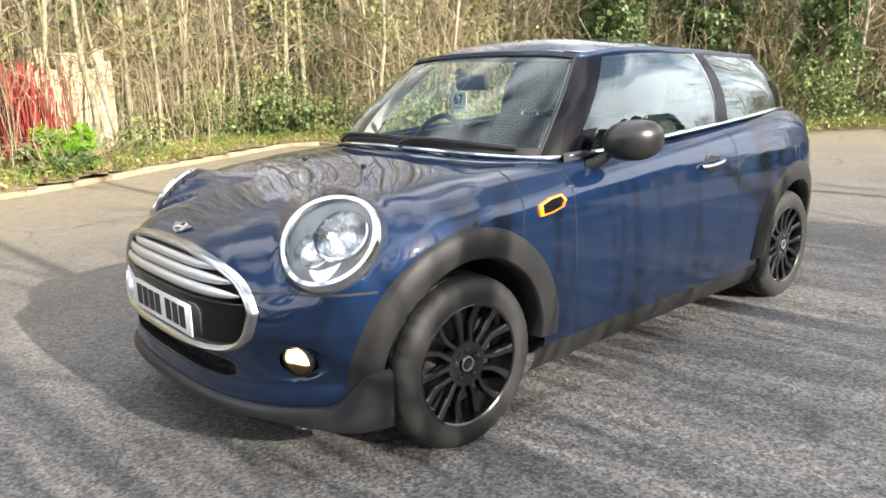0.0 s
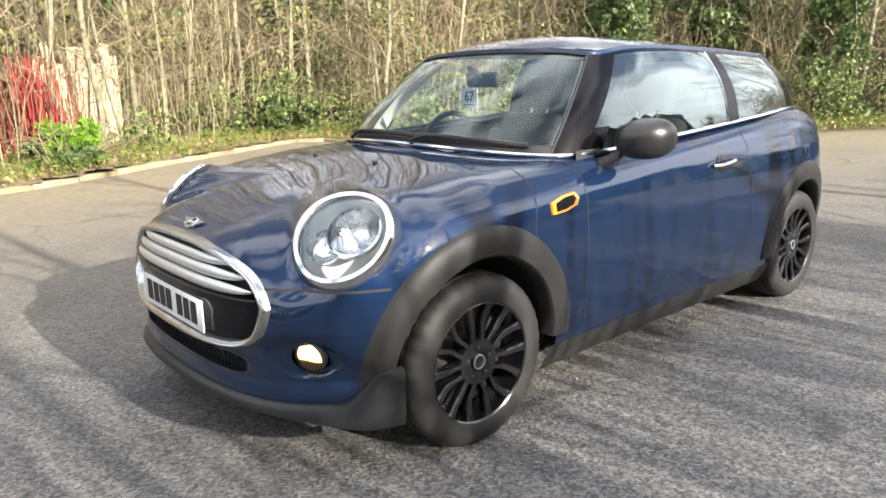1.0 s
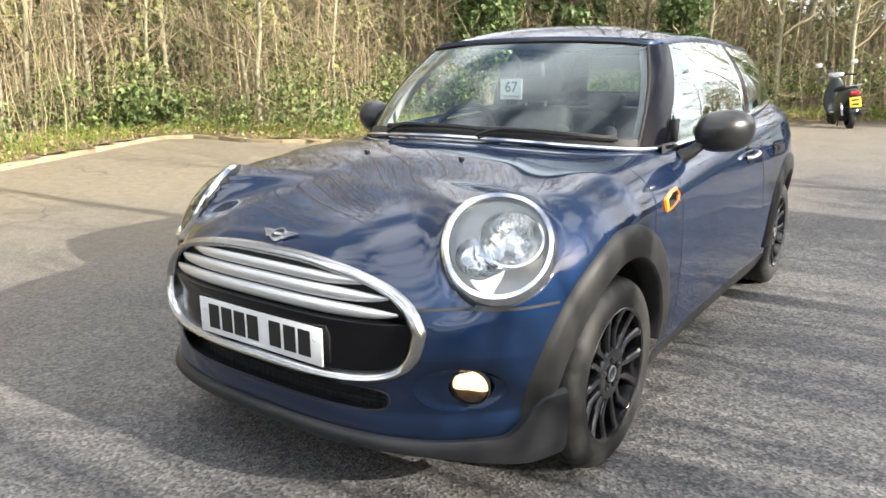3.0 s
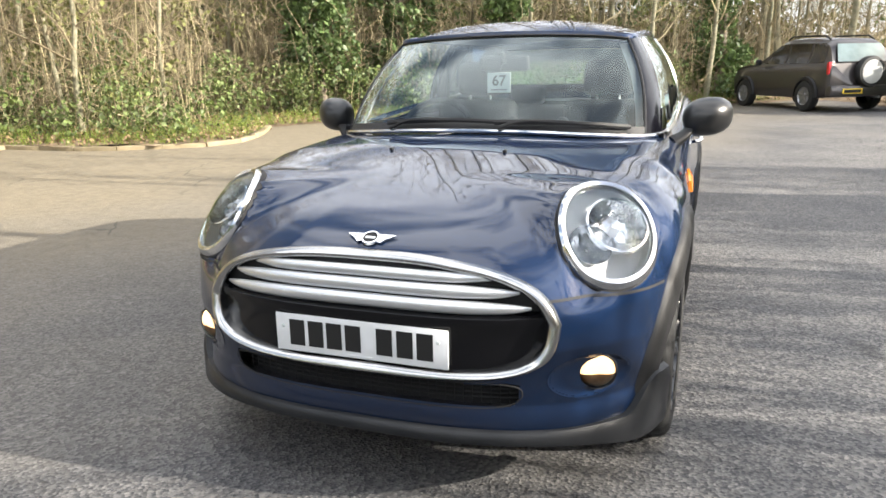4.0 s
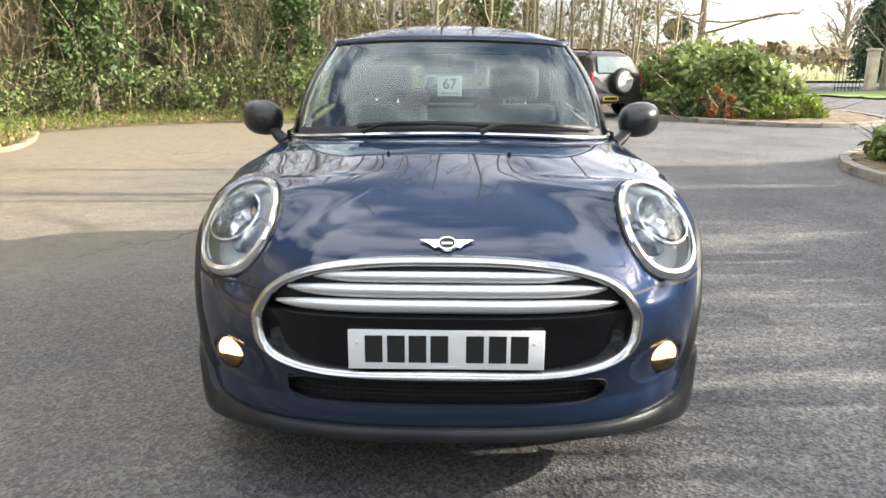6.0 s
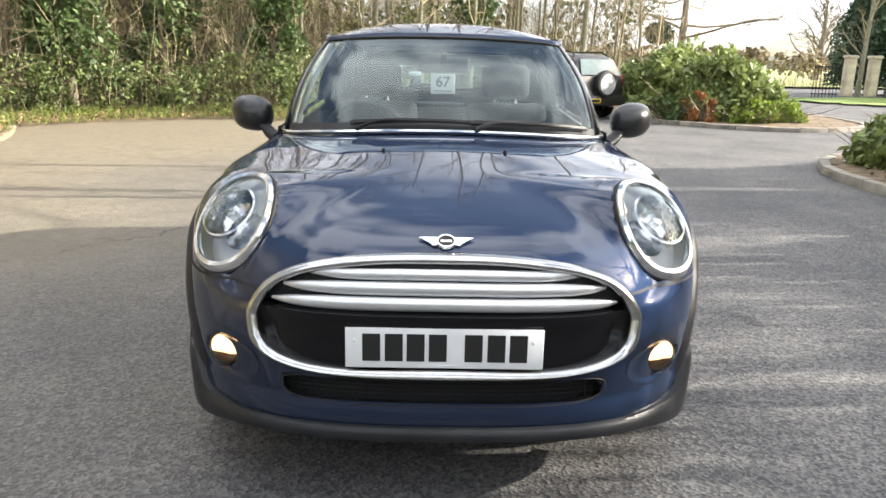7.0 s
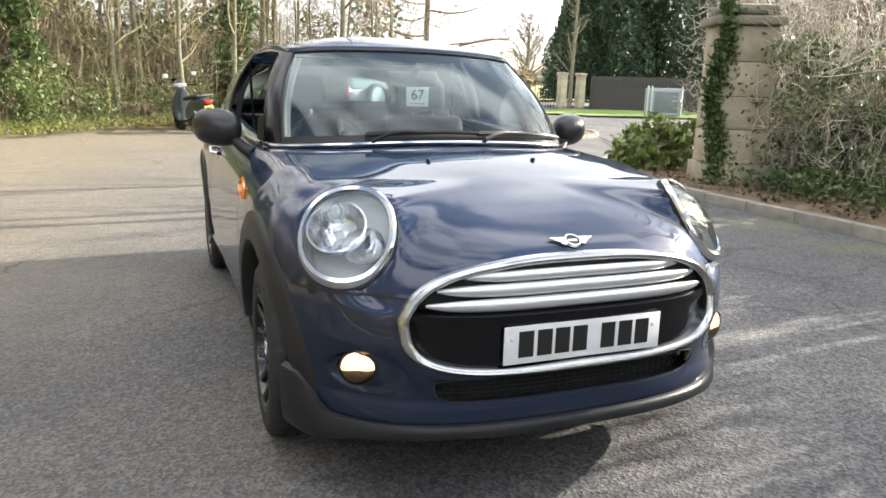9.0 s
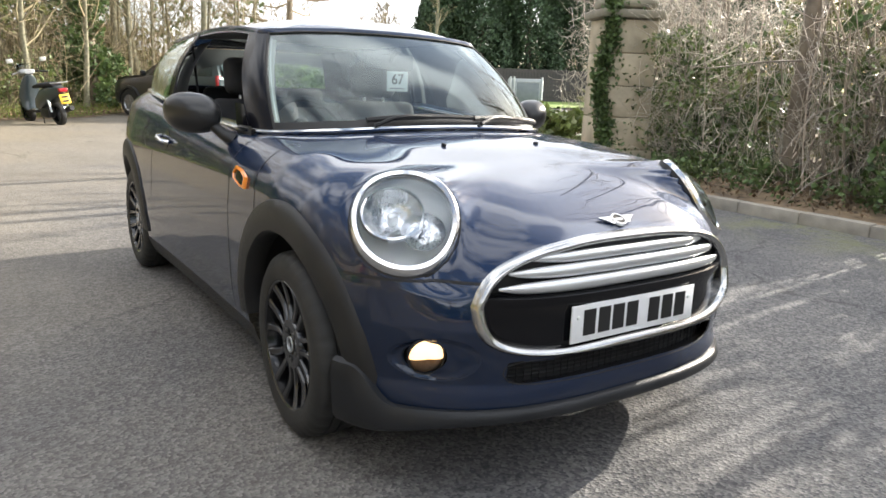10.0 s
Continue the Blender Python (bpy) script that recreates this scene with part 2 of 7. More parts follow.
def part(name, geo, mat, parent=None, label="", smooth=True, sharp=40.0, normals=None):
    """Links a Geo (or a bmesh) as one mesh object under a thing or a part."""
    me = bpy.data.meshes.new(name)
    if isinstance(geo, bmesh.types.BMesh):
        geo.to_mesh(me)
        geo.free()
    else:
        me.from_pydata(geo.v, [], geo.f)
    me.materials.append(mat)
    if smooth:
        me.polygons.foreach_set("use_smooth", [True] * len(me.polygons))
        if normals is None:
            me.set_sharp_from_angle(angle=radians(sharp))
        else:
            me.normals_split_custom_set_from_vertices(normals)
    me.update()
    ob = new(name, me)
    if parent is not None:
        ob.parent = parent
    if label:
        ob["label"] = label
    return ob


def box(sx, sy, sz, bevel=0.01, at=(0, 0, 0), m=None, seg=2):
    """A bevelled box, centred at at."""
    bm = bmesh.new()
    bmesh.ops.create_cube(bm, size=1.0)
    bmesh.ops.scale(bm, vec=(sx, sy, sz), verts=bm.verts)
    if bevel > 0:
        bmesh.ops.bevel(bm, geom=bm.edges[:], offset=bevel, segments=seg, affect="EDGES", profile=0.5)
    bmesh.ops.translate(bm, vec=at, verts=bm.verts)
    bm.verts.index_update()
    v = [tuple(p.co) for p in bm.verts]
    f = [tuple(p.index for p in q.verts) for q in bm.faces]
    bm.free()
    return Geo().add(v, f, m)


def lathe(profile, n=48, m=None, closed=False, arc=(0.0, 360.0)):
    """Turns (radius, height) pairs about the local z axis."""
    full = abs(arc[1] - arc[0] - 360) < 1e-6
    k = n if full else n + 1
    v, f = [], []
    for i in range(k):
        a = radians(arc[0] + (arc[1] - arc[0]) * i / n)
        v += [(r * math.cos(a), r * math.sin(a), h) for r, h in profile]
    p = len(profile)
    for i in range(n):
        j = (i + 1) % k
        for q in range(p if closed else p - 1):
            w = (q + 1) % p
            f.append((i * p + q, j * p + q, j * p + w, i * p + w))
    return Geo().add(v, f, m)


def tube(points, radii, n=8, closed=False, caps=True, flat=1.0):
    """A tube along points; flat squeezes it along its second axis."""
    pts = [Vector(p) for p in points]
    if not hasattr(radii, "__len__"):
        radii = [radii] * len(pts)
    v, f = [], []
    k = len(pts)
    side = None
    for i, p in enumerate(pts):
        a, b = (pts[i - 1] if i or closed else pts[0]), (pts[(i + 1) % k] if i < k - 1 or closed else pts[-1])
        d = (b - a).normalized()
        if side is None:
            side = d.orthogonal().normalized()
            if abs(d.z) < 0.9:
                side = d.cross(Vector((0, 0, 1))).normalized()
        side = (side - d * side.dot(d)).normalized()
        up = d.cross(side)
        for j in range(n):
            t = 2 * math.pi * j / n
            v.append(tuple(p + float(radii[i]) * (math.cos(t) * side + flat * math.sin(t) * up)))
    for i in range(k if closed else k - 1):
        q = (i + 1) % k
        for j in range(n):
            w = (j + 1) % n
            f.append((i * n + j, i * n + w, q * n + w, q * n + j))
    if caps and not closed:
        f += [tuple(reversed(range(n))), tuple((k - 1) * n + j for j in range(n))]
    return Geo().add(v, f)


def grid_faces(rows, cols, wrap=False):
    f = []
    for i in range(rows - 1):
        for j in range(cols if wrap else cols - 1):
            w = (j + 1) % cols
            f.append((i * cols + j, i * cols + w, (i + 1) * cols + w, (i + 1) * cols + j))
    return f


def curve_through(ctrl, n):
    """n points along a Catmull-Rom curve through ctrl, evenly by its parameter."""
    c = np.array(ctrl, float)
    c = np.vstack([2 * c[0] - c[1], c, 2 * c[-1] - c[-2]])
    u = np.linspace(0, len(ctrl) - 1, n)
    i = np.minimum(u.astype(int), len(ctrl) - 2)
    t = (u - i)[:, None]
    p0, p1, p2, p3 = c[i], c[i + 1], c[i + 2], c[i + 3]
    return 0.5 * (2 * p1 + (p2 - p0) * t + (2 * p0 - 5 * p1 + 4 * p2 - p3) * t ** 2 + (3 * p1 - p0 - 3 * p2 + p3) * t ** 3)


def mirrored_curve(ctrl, per):
    """A Catmull-Rom curve whose ends meet their mirror images on x = 0; per points to a span."""
    c = np.array(ctrl, float)
    flip = np.array((-1.0,) + (1.0,) * (c.shape[1] - 1))
    return curve_through(np.vstack([c[1] * flip, c, c[-2] * flip]), (len(c) + 1) * per + 1)[per:-per]


def eased(y, ys, zs, width=0.062):
    """Straight steps through (ys, zs) with their corners eased over width."""
    t = np.linspace(ys[0] - 0.4, ys[-1] + 0.4, 1400)
    d = t[1] - t[0]
    v = np.interp(t, ys, zs)
    v = np.where(t < ys[0], zs[0] + (t - ys[0]) * (zs[1] - zs[0]) / (ys[1] - ys[0]), v)
    k = np.exp(-0.5 * (np.arange(-int(3 * width / d), int(3 * width / d) + 1) * d / width) ** 2)
    return np.interp(y, t[len(k):-len(k)], np.convolve(v, k / k.sum(), "same")[len(k):-len(k)])


def even(points, n):
    """n points spaced evenly along a polyline."""
    p = np.array(points, float)
    s = np.r_[0, np.cumsum(np.linalg.norm(np.diff(p, axis=0), axis=1))]
    u = np.linspace(0, s[-1], n)
    return np.stack([np.interp(u, s, p[:, k]) for k in range(p.shape[1])], 1)


def rise(x, y):
    """Height of the ground: level round the car, rising gently away from it."""
    d = math.hypot(x - 0.3, y + 3.2) - 4.6
    return 0.0 if d < 0 else 0.012 * (d * d / 3 if d < 1.5 else d - 0.75)


def smooth01(a, b, x):
    t = np.clip((np.asarray(x, float) - a) / (b - a), 0, 1)
    return t * t * (3 - 2 * t)

# ---- the parked hatchback: nose towards -y, middle line on x = 0 ----
FRONT_AXLE, REAR_AXLE, HUB_Z, TYRE_R = -1.215, 1.275, 0.302, 0.307
PLAN = [(0.0, -1.950), (0.26, -1.940), (0.46, -1.895), (0.61, -1.805), (0.738, -1.66), (0.809, -1.48), (0.831, -1.25), (0.830, -0.9),
        (0.825, -0.3), (0.83, 0.4), (0.84, 0.9), (0.84, 1.25), (0.80, 1.55), (0.70, 1.75), (0.5, 1.84), (0.25, 1.87), (0.0, 1.875)]
_c = mirrored_curve(PLAN, 40)
_k = int(np.argmax(_c[:, 1] > -1.30))
HALF = np.vstack([even(_c[:_k + 1], 115)[:-1], even(_c[_k:], 105)])     # finer round the nose
RING = np.vstack([HALF, HALF[-2:0:-1] * (-1, 1)])         # closed plan outline
NRING = len(RING)
_t = np.roll(RING, -1, 0) - np.roll(RING, 1, 0)
RING_OUT = np.stack([_t[:, 1], -_t[:, 0]], 1) / np.linalg.norm(_t, axis=1)[:, None]
if RING_OUT[0, 1] > 0:
    RING_OUT = -RING_OUT
FRONTNESS = 1 - smooth01(-1.80, -1.45, RING[:, 1])


def hood_height(x, y):
    """Height of the top skin before its edges are rounded: bonnet ahead, belt line behind."""
    x, y = np.asarray(x, float), np.asarray(y, float)
    mid = eased(y, [-1.96, -1.90, -1.84, -1.7, -1.5, -1.2, -0.95, -0.6, 1.3, 1.9], [0.705, 0.733, 0.764, 0.815, 0.868, 0.938, 0.974, 0.99, 1.10, 1.05])
    side = eased(y, [-1.96, -1.84, -1.7, -1.5, -1.2, -0.9, -0.55, 0.3, 1.25, 1.6, 1.9], [0.69, 0.755, 0.825, 0.883, 0.912, 0.932, 0.952, 1.005, 1.07, 1.05, 0.98])
    w = np.clip(np.abs(x) / 0.64, 0, 1.25) ** 2
    return mid * (1 - w) + side * w


def inset_at(z, front):
    s = np.interp(z, [0.15, 0.20, 0.27, 0.40, 0.55, 0.68, 0.78, 0.86, 0.95], [0.075, 0.045, 0.022, 0.006, 0.0, 0.002, 0.010, 0.022, 0.05])
    f = np.interp(z, [0.18, 0.23, 0.29, 0.34, 0.42, 0.50, 0.60, 0.68, 0.75], [0.060, 0.022, 0.012, 0.022, 0.010, 0.0, 0.008, 0.028, 0.05])
    return s * (1 - front) + f * front


RD = 0.175 * (1 - FRONTNESS) + 0.11 * FRONTNESS
RZ = 0.135 * (1 - FRONTNESS) + 0.055 * FRONTNESS
CORNER = smooth01(0.36, 0.54, np.abs(RING[:, 0])) * (1 - smooth01(-1.62, -1.30, RING[:, 1]))
RZ = RZ + 0.075 * CORNER
RD = RD + 0.10 * CORNER
shoulder = hood_height(RING[:, 0] * 0.9, RING[:, 1]) - RZ
levels = np.r_[0.0, 0.035, 0.07, 0.105, np.linspace(0.14, 1.0, 50)]
rows = []
for k, a in enumerate(levels):
    low = 0.155 + 0.065 * FRONTNESS
    z = low + a if k < 4 else low + 0.105 + (a - 0.105) / 0.895 * (shoulder - low - 0.105)
    p = RING - RING_OUT * inset_at(z, FRONTNESS)[:, None]
    rows.append(np.column_stack([p, z]))
edge = rows[-1][:, :2].copy()
spine = np.column_stack([np.zeros(NRING), np.clip(RING[:, 1], -1.35, 1.3)])
for s in np.r_[0.006, 0.015, 0.03, 0.05, 0.075, 0.1, 0.13, np.linspace(0.17, 1.0, 22)]:
    p = edge + s * (spine - edge)
    d = np.min(np.linalg.norm(p[:, None, :] - edge[None, :, :], axis=2), axis=1)
    q = np.clip(1 - d / RD, 0, 1)
    z = hood_height(p[:, 0], p[:, 1]) - RZ * (1 - np.sqrt(np.clip(1 - q ** 2, 0, 1)))
    rows.append(np.column_stack([p, z]))
LAMP_C, LAMP_U, LAMP_V = Vector((0.617, -1.618, 0.766)), Vector((0.0, 0.27, 0.25)).normalized(), Vector((0.25, 0.175, 0.03)).normalized()
LAMP_N = LAMP_V.cross(LAMP_U).normalized()
if LAMP_N.y > 0:
    LAMP_N = -LAMP_N
LAMP_V = LAMP_U.cross(LAMP_N).normalized()
if LAMP_V.x < 0:
    LAMP_V = -LAMP_V
LAMP_RU, LAMP_RV = 0.174, 0.150


def lamp_fall(u, v):
    """How the lamp's rim falls away from its plane (u, v in rim radii)."""
    return -0.030 * v * np.abs(v) - 0.012 * u ** 2


SHELL_V = np.vstack(rows)
# the skin swells to meet the lamps' rims and eases back into the wing
_R = len(rows)
for sd in (1, -1):
    q = SHELL_V * (sd, 1, 1) - np.array(LAMP_C)
    u, v, h = q @ np.array(LAMP_U) / LAMP_RU, q @ np.array(LAMP_V) / LAMP_RV, q @ np.array(LAMP_N)
    rr = np.hypot(u, v)
    near = (np.abs(h) < 0.16) & (SHELL_V[:, 0] * sd > 0.05)
    k = np.minimum(1, 1 / np.maximum(rr, 1e-6))
    held = (near & (rr < 1.06)).reshape(_R, NRING)
    free = (near & (rr < 2.3)).reshape(_R, NRING) & ~held
    move = np.where(near & (rr < 1.06), lamp_fall(u * k, v * k) + 0.007 - h, 0.0).reshape(_R, NRING)
    for step in range(400):
        around = np.roll(move, 1, 1) + np.roll(move, -1, 1)
        around[1:] += move[:-1]
        around[:-1] += move[1:]
        move = np.where(free, around / 4, move)
    for step in range(14):
        around = np.roll(move, 1, 1) + np.roll(move, -1, 1)
        around[1:] += move[:-1]
        around[:-1] += move[1:]
        move = np.where((rr.reshape(_R, NRING) < 1.04) & held, move, around / 4)
    SHELL_V += move.reshape(-1, 1) * np.array(LAMP_N) * (sd, 1, 1)
soft_v = SHELL_V.reshape(_R, NRING, 3)
mask = np.zeros((_R, NRING))
for sd in (1, -1):
    q = SHELL_V * (sd, 1, 1) - np.array(LAMP_C)
    rr = np.hypot(q @ np.array(LAMP_U) / LAMP_RU, q @ np.array(LAMP_V) / LAMP_RV)
    m_ = smooth01(1.03, 1.35, rr) * (1 - smooth01(2.3, 3.0, rr)) * (SHELL_V[:, 0] * sd > 0) * (np.abs(q @ np.array(LAMP_N)) < 0.3)
    mask = np.maximum(mask, m_.reshape(_R, NRING))
mask[:, :] *= (SHELL_V[:, 2].reshape(_R, NRING) > 0.60) * smooth01(0.60, 0.68, SHELL_V[:, 2]).reshape(_R, NRING)
for step in range(36):
    around = np.roll(soft_v, 1, 1) + np.roll(soft_v, -1, 1)
    around[1:-1] += soft_v[:-2] + soft_v[2:]
    around[1:-1] /= 4
    mid_rows = np.zeros_like(mask)
    mid_rows[1:-1] = mask[1:-1]
    soft_v = soft_v + (mid_rows * 0.5)[:, :, None] * (around - soft_v)
SHELL_V = soft_v.reshape(-1, 3)
SHELL_F = grid_faces(len(rows), NRING, wrap=True)
_me = bpy.data.meshes.new("shell_whole")
_me.from_pydata(SHELL_V.tolist(), [], SHELL_F)
SHELL_N = np.zeros(len(SHELL_V) * 3)
_me.vertex_normals.foreach_get("vector", SHELL_N)
SHELL_N = SHELL_N.reshape(-1, 3)
if SHELL_N[8 * NRING + 100][0] < 0:
    SHELL_F = [tuple(reversed(q)) for q in SHELL_F]
    SHELL_N = -SHELL_N
from mathutils.bvhtree import BVHTree
SHELL = BVHTree.FromPolygons(SHELL_V.tolist(), SHELL_F)
bpy.data.meshes.remove(_me)


def on_side(y, z, side=1):
    """Point and normal of the flank at (y, z)."""
    h = SHELL.ray_cast(Vector((1.6 * side, y, z)), Vector((-side, 0, 0)))
    return (h[0], h[1]) if h[0] is not None else (Vector((0.83 * side, y, z)), Vector((side, 0, 0)))


def on_front(x, z):
    h = SHELL.ray_cast(Vector((x, -3.0, z)), Vector((0, 1, 0)))
    return (h[0], h[1]) if h[0] is not None else (Vector((x, -1.9, z)), Vector((0, -1, 0)))


def on_top(x, y):
    h = SHELL.ray_cast(Vector((x, y, 2.0)), Vector((0, 0, -1)))
    return (h[0], h[1]) if h[0] is not None else (Vector((x, y, 0.9)), Vector((0, 0, 1)))


# greenhouse: foot and head outlines (half), same number of stations
FOOT = [(0.0, -0.935, 0.985), (0.25, -0.915, 0.980), (0.48, -0.83, 0.966), (0.665, -0.62, 0.950), (0.715, -0.30, 0.962), (0.722, 0.10, 0.988), (0.722, 0.52, 1.014),
        (0.715, 0.90, 1.038), (0.672, 1.32, 1.060), (0.60, 1.53, 1.055), (0.36, 1.65, 1.05), (0.0, 1.69, 1.05)]
HEAD = [(0.0, -0.375, 1.358), (0.22, -0.365, 1.355), (0.41, -0.335, 1.347), (0.532, -0.285, 1.336), (0.560, -0.05, 1.358), (0.567, 0.22, 1.366), (0.567, 0.52, 1.362),
        (0.560, 0.86, 1.351), (0.543, 1.22, 1.336), (0.488, 1.385, 1.328), (0.29, 1.485, 1.335), (0.0, 1.515, 1.34)]
NG = 221
foot, head = mirrored_curve(FOOT, 20), mirrored_curve(HEAD, 20)
STATION = np.linspace(0, len(FOOT) - 1, NG)               # 3 is the windscreen corner, 6 the middle pillar, 8 the rear corner
vs = np.linspace(0, 1, 25)
_tt = np.gradient(foot[:, :2], axis=0)
_n = np.column_stack([_tt[:, 1], -_tt[:, 0]]) / np.linalg.norm(_tt, axis=1)[:, None]
_n[np.sum(_n * (foot[:, :2] - (0, 0.3)), 1) < 0] *= -1
green = []
for v in vs:
    p = foot * (1 - v) + head * v
    p[:, :2] += _n * (0.030 * math.sin(math.pi * v))
    p[:, 2] += 0.010 * math.sin(math.pi * v)
    green.append(p)
green = np.array(green)                                    # [level, station, xyz]


def spline_at(ctrl, u):
    c = np.array(ctrl)
    i = min(int(u), len(c) - 2)
    t = u - i
    p1_, p2_ = c[i], c[i + 1]
    p0_ = c[i - 1] if i else c[1] * (-1, 1, 1)
    p3_ = c[i + 2] if i + 2 < len(c) else c[-2] * (-1, 1, 1)
    return 0.5 * (2 * p1_ + (p2_ - p0_) * t + (2 * p0_ - 5 * p1_ + 4 * p2_ - p3_) * t ** 2 + (3 * p1_ - p0_ - 3 * p2_ + p3_) * t ** 3)


def green_at(station, v):
    u = abs(station)
    p = spline_at(FOOT, u) * (1 - v) + spline_at(HEAD, u) * v
    i = np.interp(u, STATION, np.arange(NG))
    a, b = int(i), min(int(i) + 1, NG - 1)
    p[:2] += (_n[a] * (1 - (i - a)) + _n[b] * (i - a)) * 0.030 * math.sin(math.pi * v)
    p[2] += 0.010 * math.sin(math.pi * v)
    return Vector((math.copysign(1, station) * p[0], p[1], p[2]))


def green_patch(region, grow=0.0, mirrored=False, fine=(40, 20)):
    """A sheet of the greenhouse between stations s0(v) and s1(v), levels v0 to v1; grow pushes it inwards."""
    s0, s1, v0, v1 = region
    g, nr, nc = Geo(), fine[1], fine[0]
    for i in range(nr + 1):
        v = v0 + (v1 - v0) * i / nr
        a, b = (s0(v) if callable(s0) else s0), (s1(v) if callable(s1) else s1)
        for j in range(nc + 1):
            p = green_at(a + (b - a) * j / nc, v)
            if grow:
                c = Vector((0, max(-0.2, min(1.0, p.y)), 0.9))
                p = p + (c - p).normalized() * grow
            g.v.append((-p.x if mirrored else p.x, p.y, p.z))
    f = grid_faces(nr + 1, nc + 1)
    g.f = [tuple(reversed(q)) for q in f] if mirrored else f
    return g


car = thing("parked_car", "dark blue metallic three-door hatchback with black wheels, parked on the asphalt", "car")

# -- openings in the shell --


def grille_r(a):
    """Half-width and half-height of the grille's outline at an angle from its middle."""
    c, s = math.cos(a), math.sin(a)
    n = 3.0 if s > 0 else 3.9
    k = (abs(c) ** n + abs(s) ** n) ** (-1 / n)
    x = 0.525 * c * k
    z = (0.160 if s > 0 else 0.150) * s * k
    return x * (1 - 0.13 * max(0, z / 0.16) - 0.02 * max(0, -z / 0.15)), z


GRILLE_Z = 0.570


def in_grille(x, z, k=0.95):
    a = math.atan2((z - GRILLE_Z) / 0.16, x / 0.525)
    gx, gz = grille_r(a)
    return math.hypot(x / 0.525, (z - GRILLE_Z) / 0.16) < k * math.hypot(gx / 0.525, gz / 0.16)


FOG = Vector((0.628, -1.76, 0.420))


def in_intake(x, z):
    return 0.334 < z < 0.407 and abs(x) < 0.440 - 0.7 * max(0, 0.37 - z)


foot_poly = np.vstack([foot[:, :2], foot[-2:0:-1, :2] * (-1, 1)])


def inside(poly, x, y):
    c = False
    for (x1, y1), (x2, y2) in zip(poly, np.roll(poly, -1, 0)):
        if (y1 > y) != (y2 > y) and x < (x2 - x1) * (y - y1) / (y2 - y1) + x1:
            c = not c
    return c


panels = {}
nside = (len(levels) - 1) * NRING
small_poly = foot_poly[::6] * (0.94, 0.96) + (0, 0.01)
for k, q in enumerate(SHELL_F):
    c = SHELL_V[list(q)].mean(0)
    x, y, z = abs(c[0]), c[1], c[2]
    if any(math.hypot(y - w - 0.006, z - 0.325) < 0.372 for w in (FRONT_AXLE, REAR_AXLE)) and x > 0.5 and k < nside:
        continue
    if y < -1.6 and (in_grille(c[0], z, 0.985) or in_intake(x, z) or math.hypot((x - 0.607) / 0.094, (z - 0.414) / 0.061) < 1):
        continue
    r = Vector((x, y, z)) - LAMP_C
    if abs(r.dot(LAMP_N)) < 0.045 and (r.dot(LAMP_U) / LAMP_RU) ** 2 + (r.dot(LAMP_V) / LAMP_RV) ** 2 < 0.94 ** 2:
        continue
    if k >= nside and y > -0.9 and inside(small_poly, c[0], y):
        continue
    seam = 0.628
    if k < NRING and y < -1.5:
        name = "front_lip"
    elif k < 3 * NRING and y >= -1.5:
        name = "sill"
    elif y < -1.15 and z < seam:
        name = "front_bumper"
    elif y < -0.93:
        name = "bonnet"
    elif y < -0.655:
        name = "front_wing" + ("" if c[0] > 0 else "_r")
    elif y < 0.60 and z < 0.99:
        name = "door" + ("" if c[0] > 0 else "_r")
    else:
        name = "rear_body"
    panels.setdefault(name, []).append(q)
for name, faces in panels.items():
    used = sorted({i for q in faces for i in q})
    at = {i: n for n, i in enumerate(used)}
    g = Geo()
    g.v = [tuple(SHELL_V[i]) for i in used]
    g.f = [tuple(at[i] for i in q) for q in faces]
    mat = M_LIP if name == "front_lip" else M_TRIM if name == "sill" else M_PAINT
    panels[name] = part(name.replace("_r", "") if name.endswith("_r") else name, g, mat, car, "" if mat is M_PAINT else "black plastic", normals=[tuple(SHELL_N[i]) for i in used])


def strip(points, normals, width, mat, name, parent, lift=0.0015, label=""):
    """A narrow band lying on a surface."""
    g, k = Geo(), len(points)
    for i in range(k):
        d = (points[min(i + 1, k - 1)] - points[max(i - 1, 0)]).normalized()
        s = normals[i].cross(d).normalized() * width / 2
        for o in (-1, 1):
            g.v.append(tuple(points[i] + s * o + normals[i] * lift))
    g.f = grid_faces(k, 2)
    return part(name, g, mat, parent, label)


def seam_side(pts, side, width=0.005):
    hits = [on_side(y, z, side) for y, z in curve_through(pts, 30)]
    strip([h[0] for h in hits], [h[1] for h in hits], width, M_DARK, "shut_line", car)


for s in (1, -1):
    seam_side([(-0.93, 0.925), (-0.945, 0.83), (-0.965, 0.74), (-0.955, 0.655)], s)
    seam_side([(-0.655, 0.945), (-0.665, 0.80), (-0.665, 0.60), (-0.665, 0.42), (-0.655, 0.28)], s)
    seam_side([(0.60, 1.005), (0.615, 0.85), (0.63, 0.70), (0.66, 0.52)], s, 0.004)
    hits = [on_front(s * x, 0.628) for x in np.linspace(0.50, 0.775, 40)]
    strip([h[0] for h in hits], [h[1] for h in hits], 0.008, M_DARK, "shut_line", car)

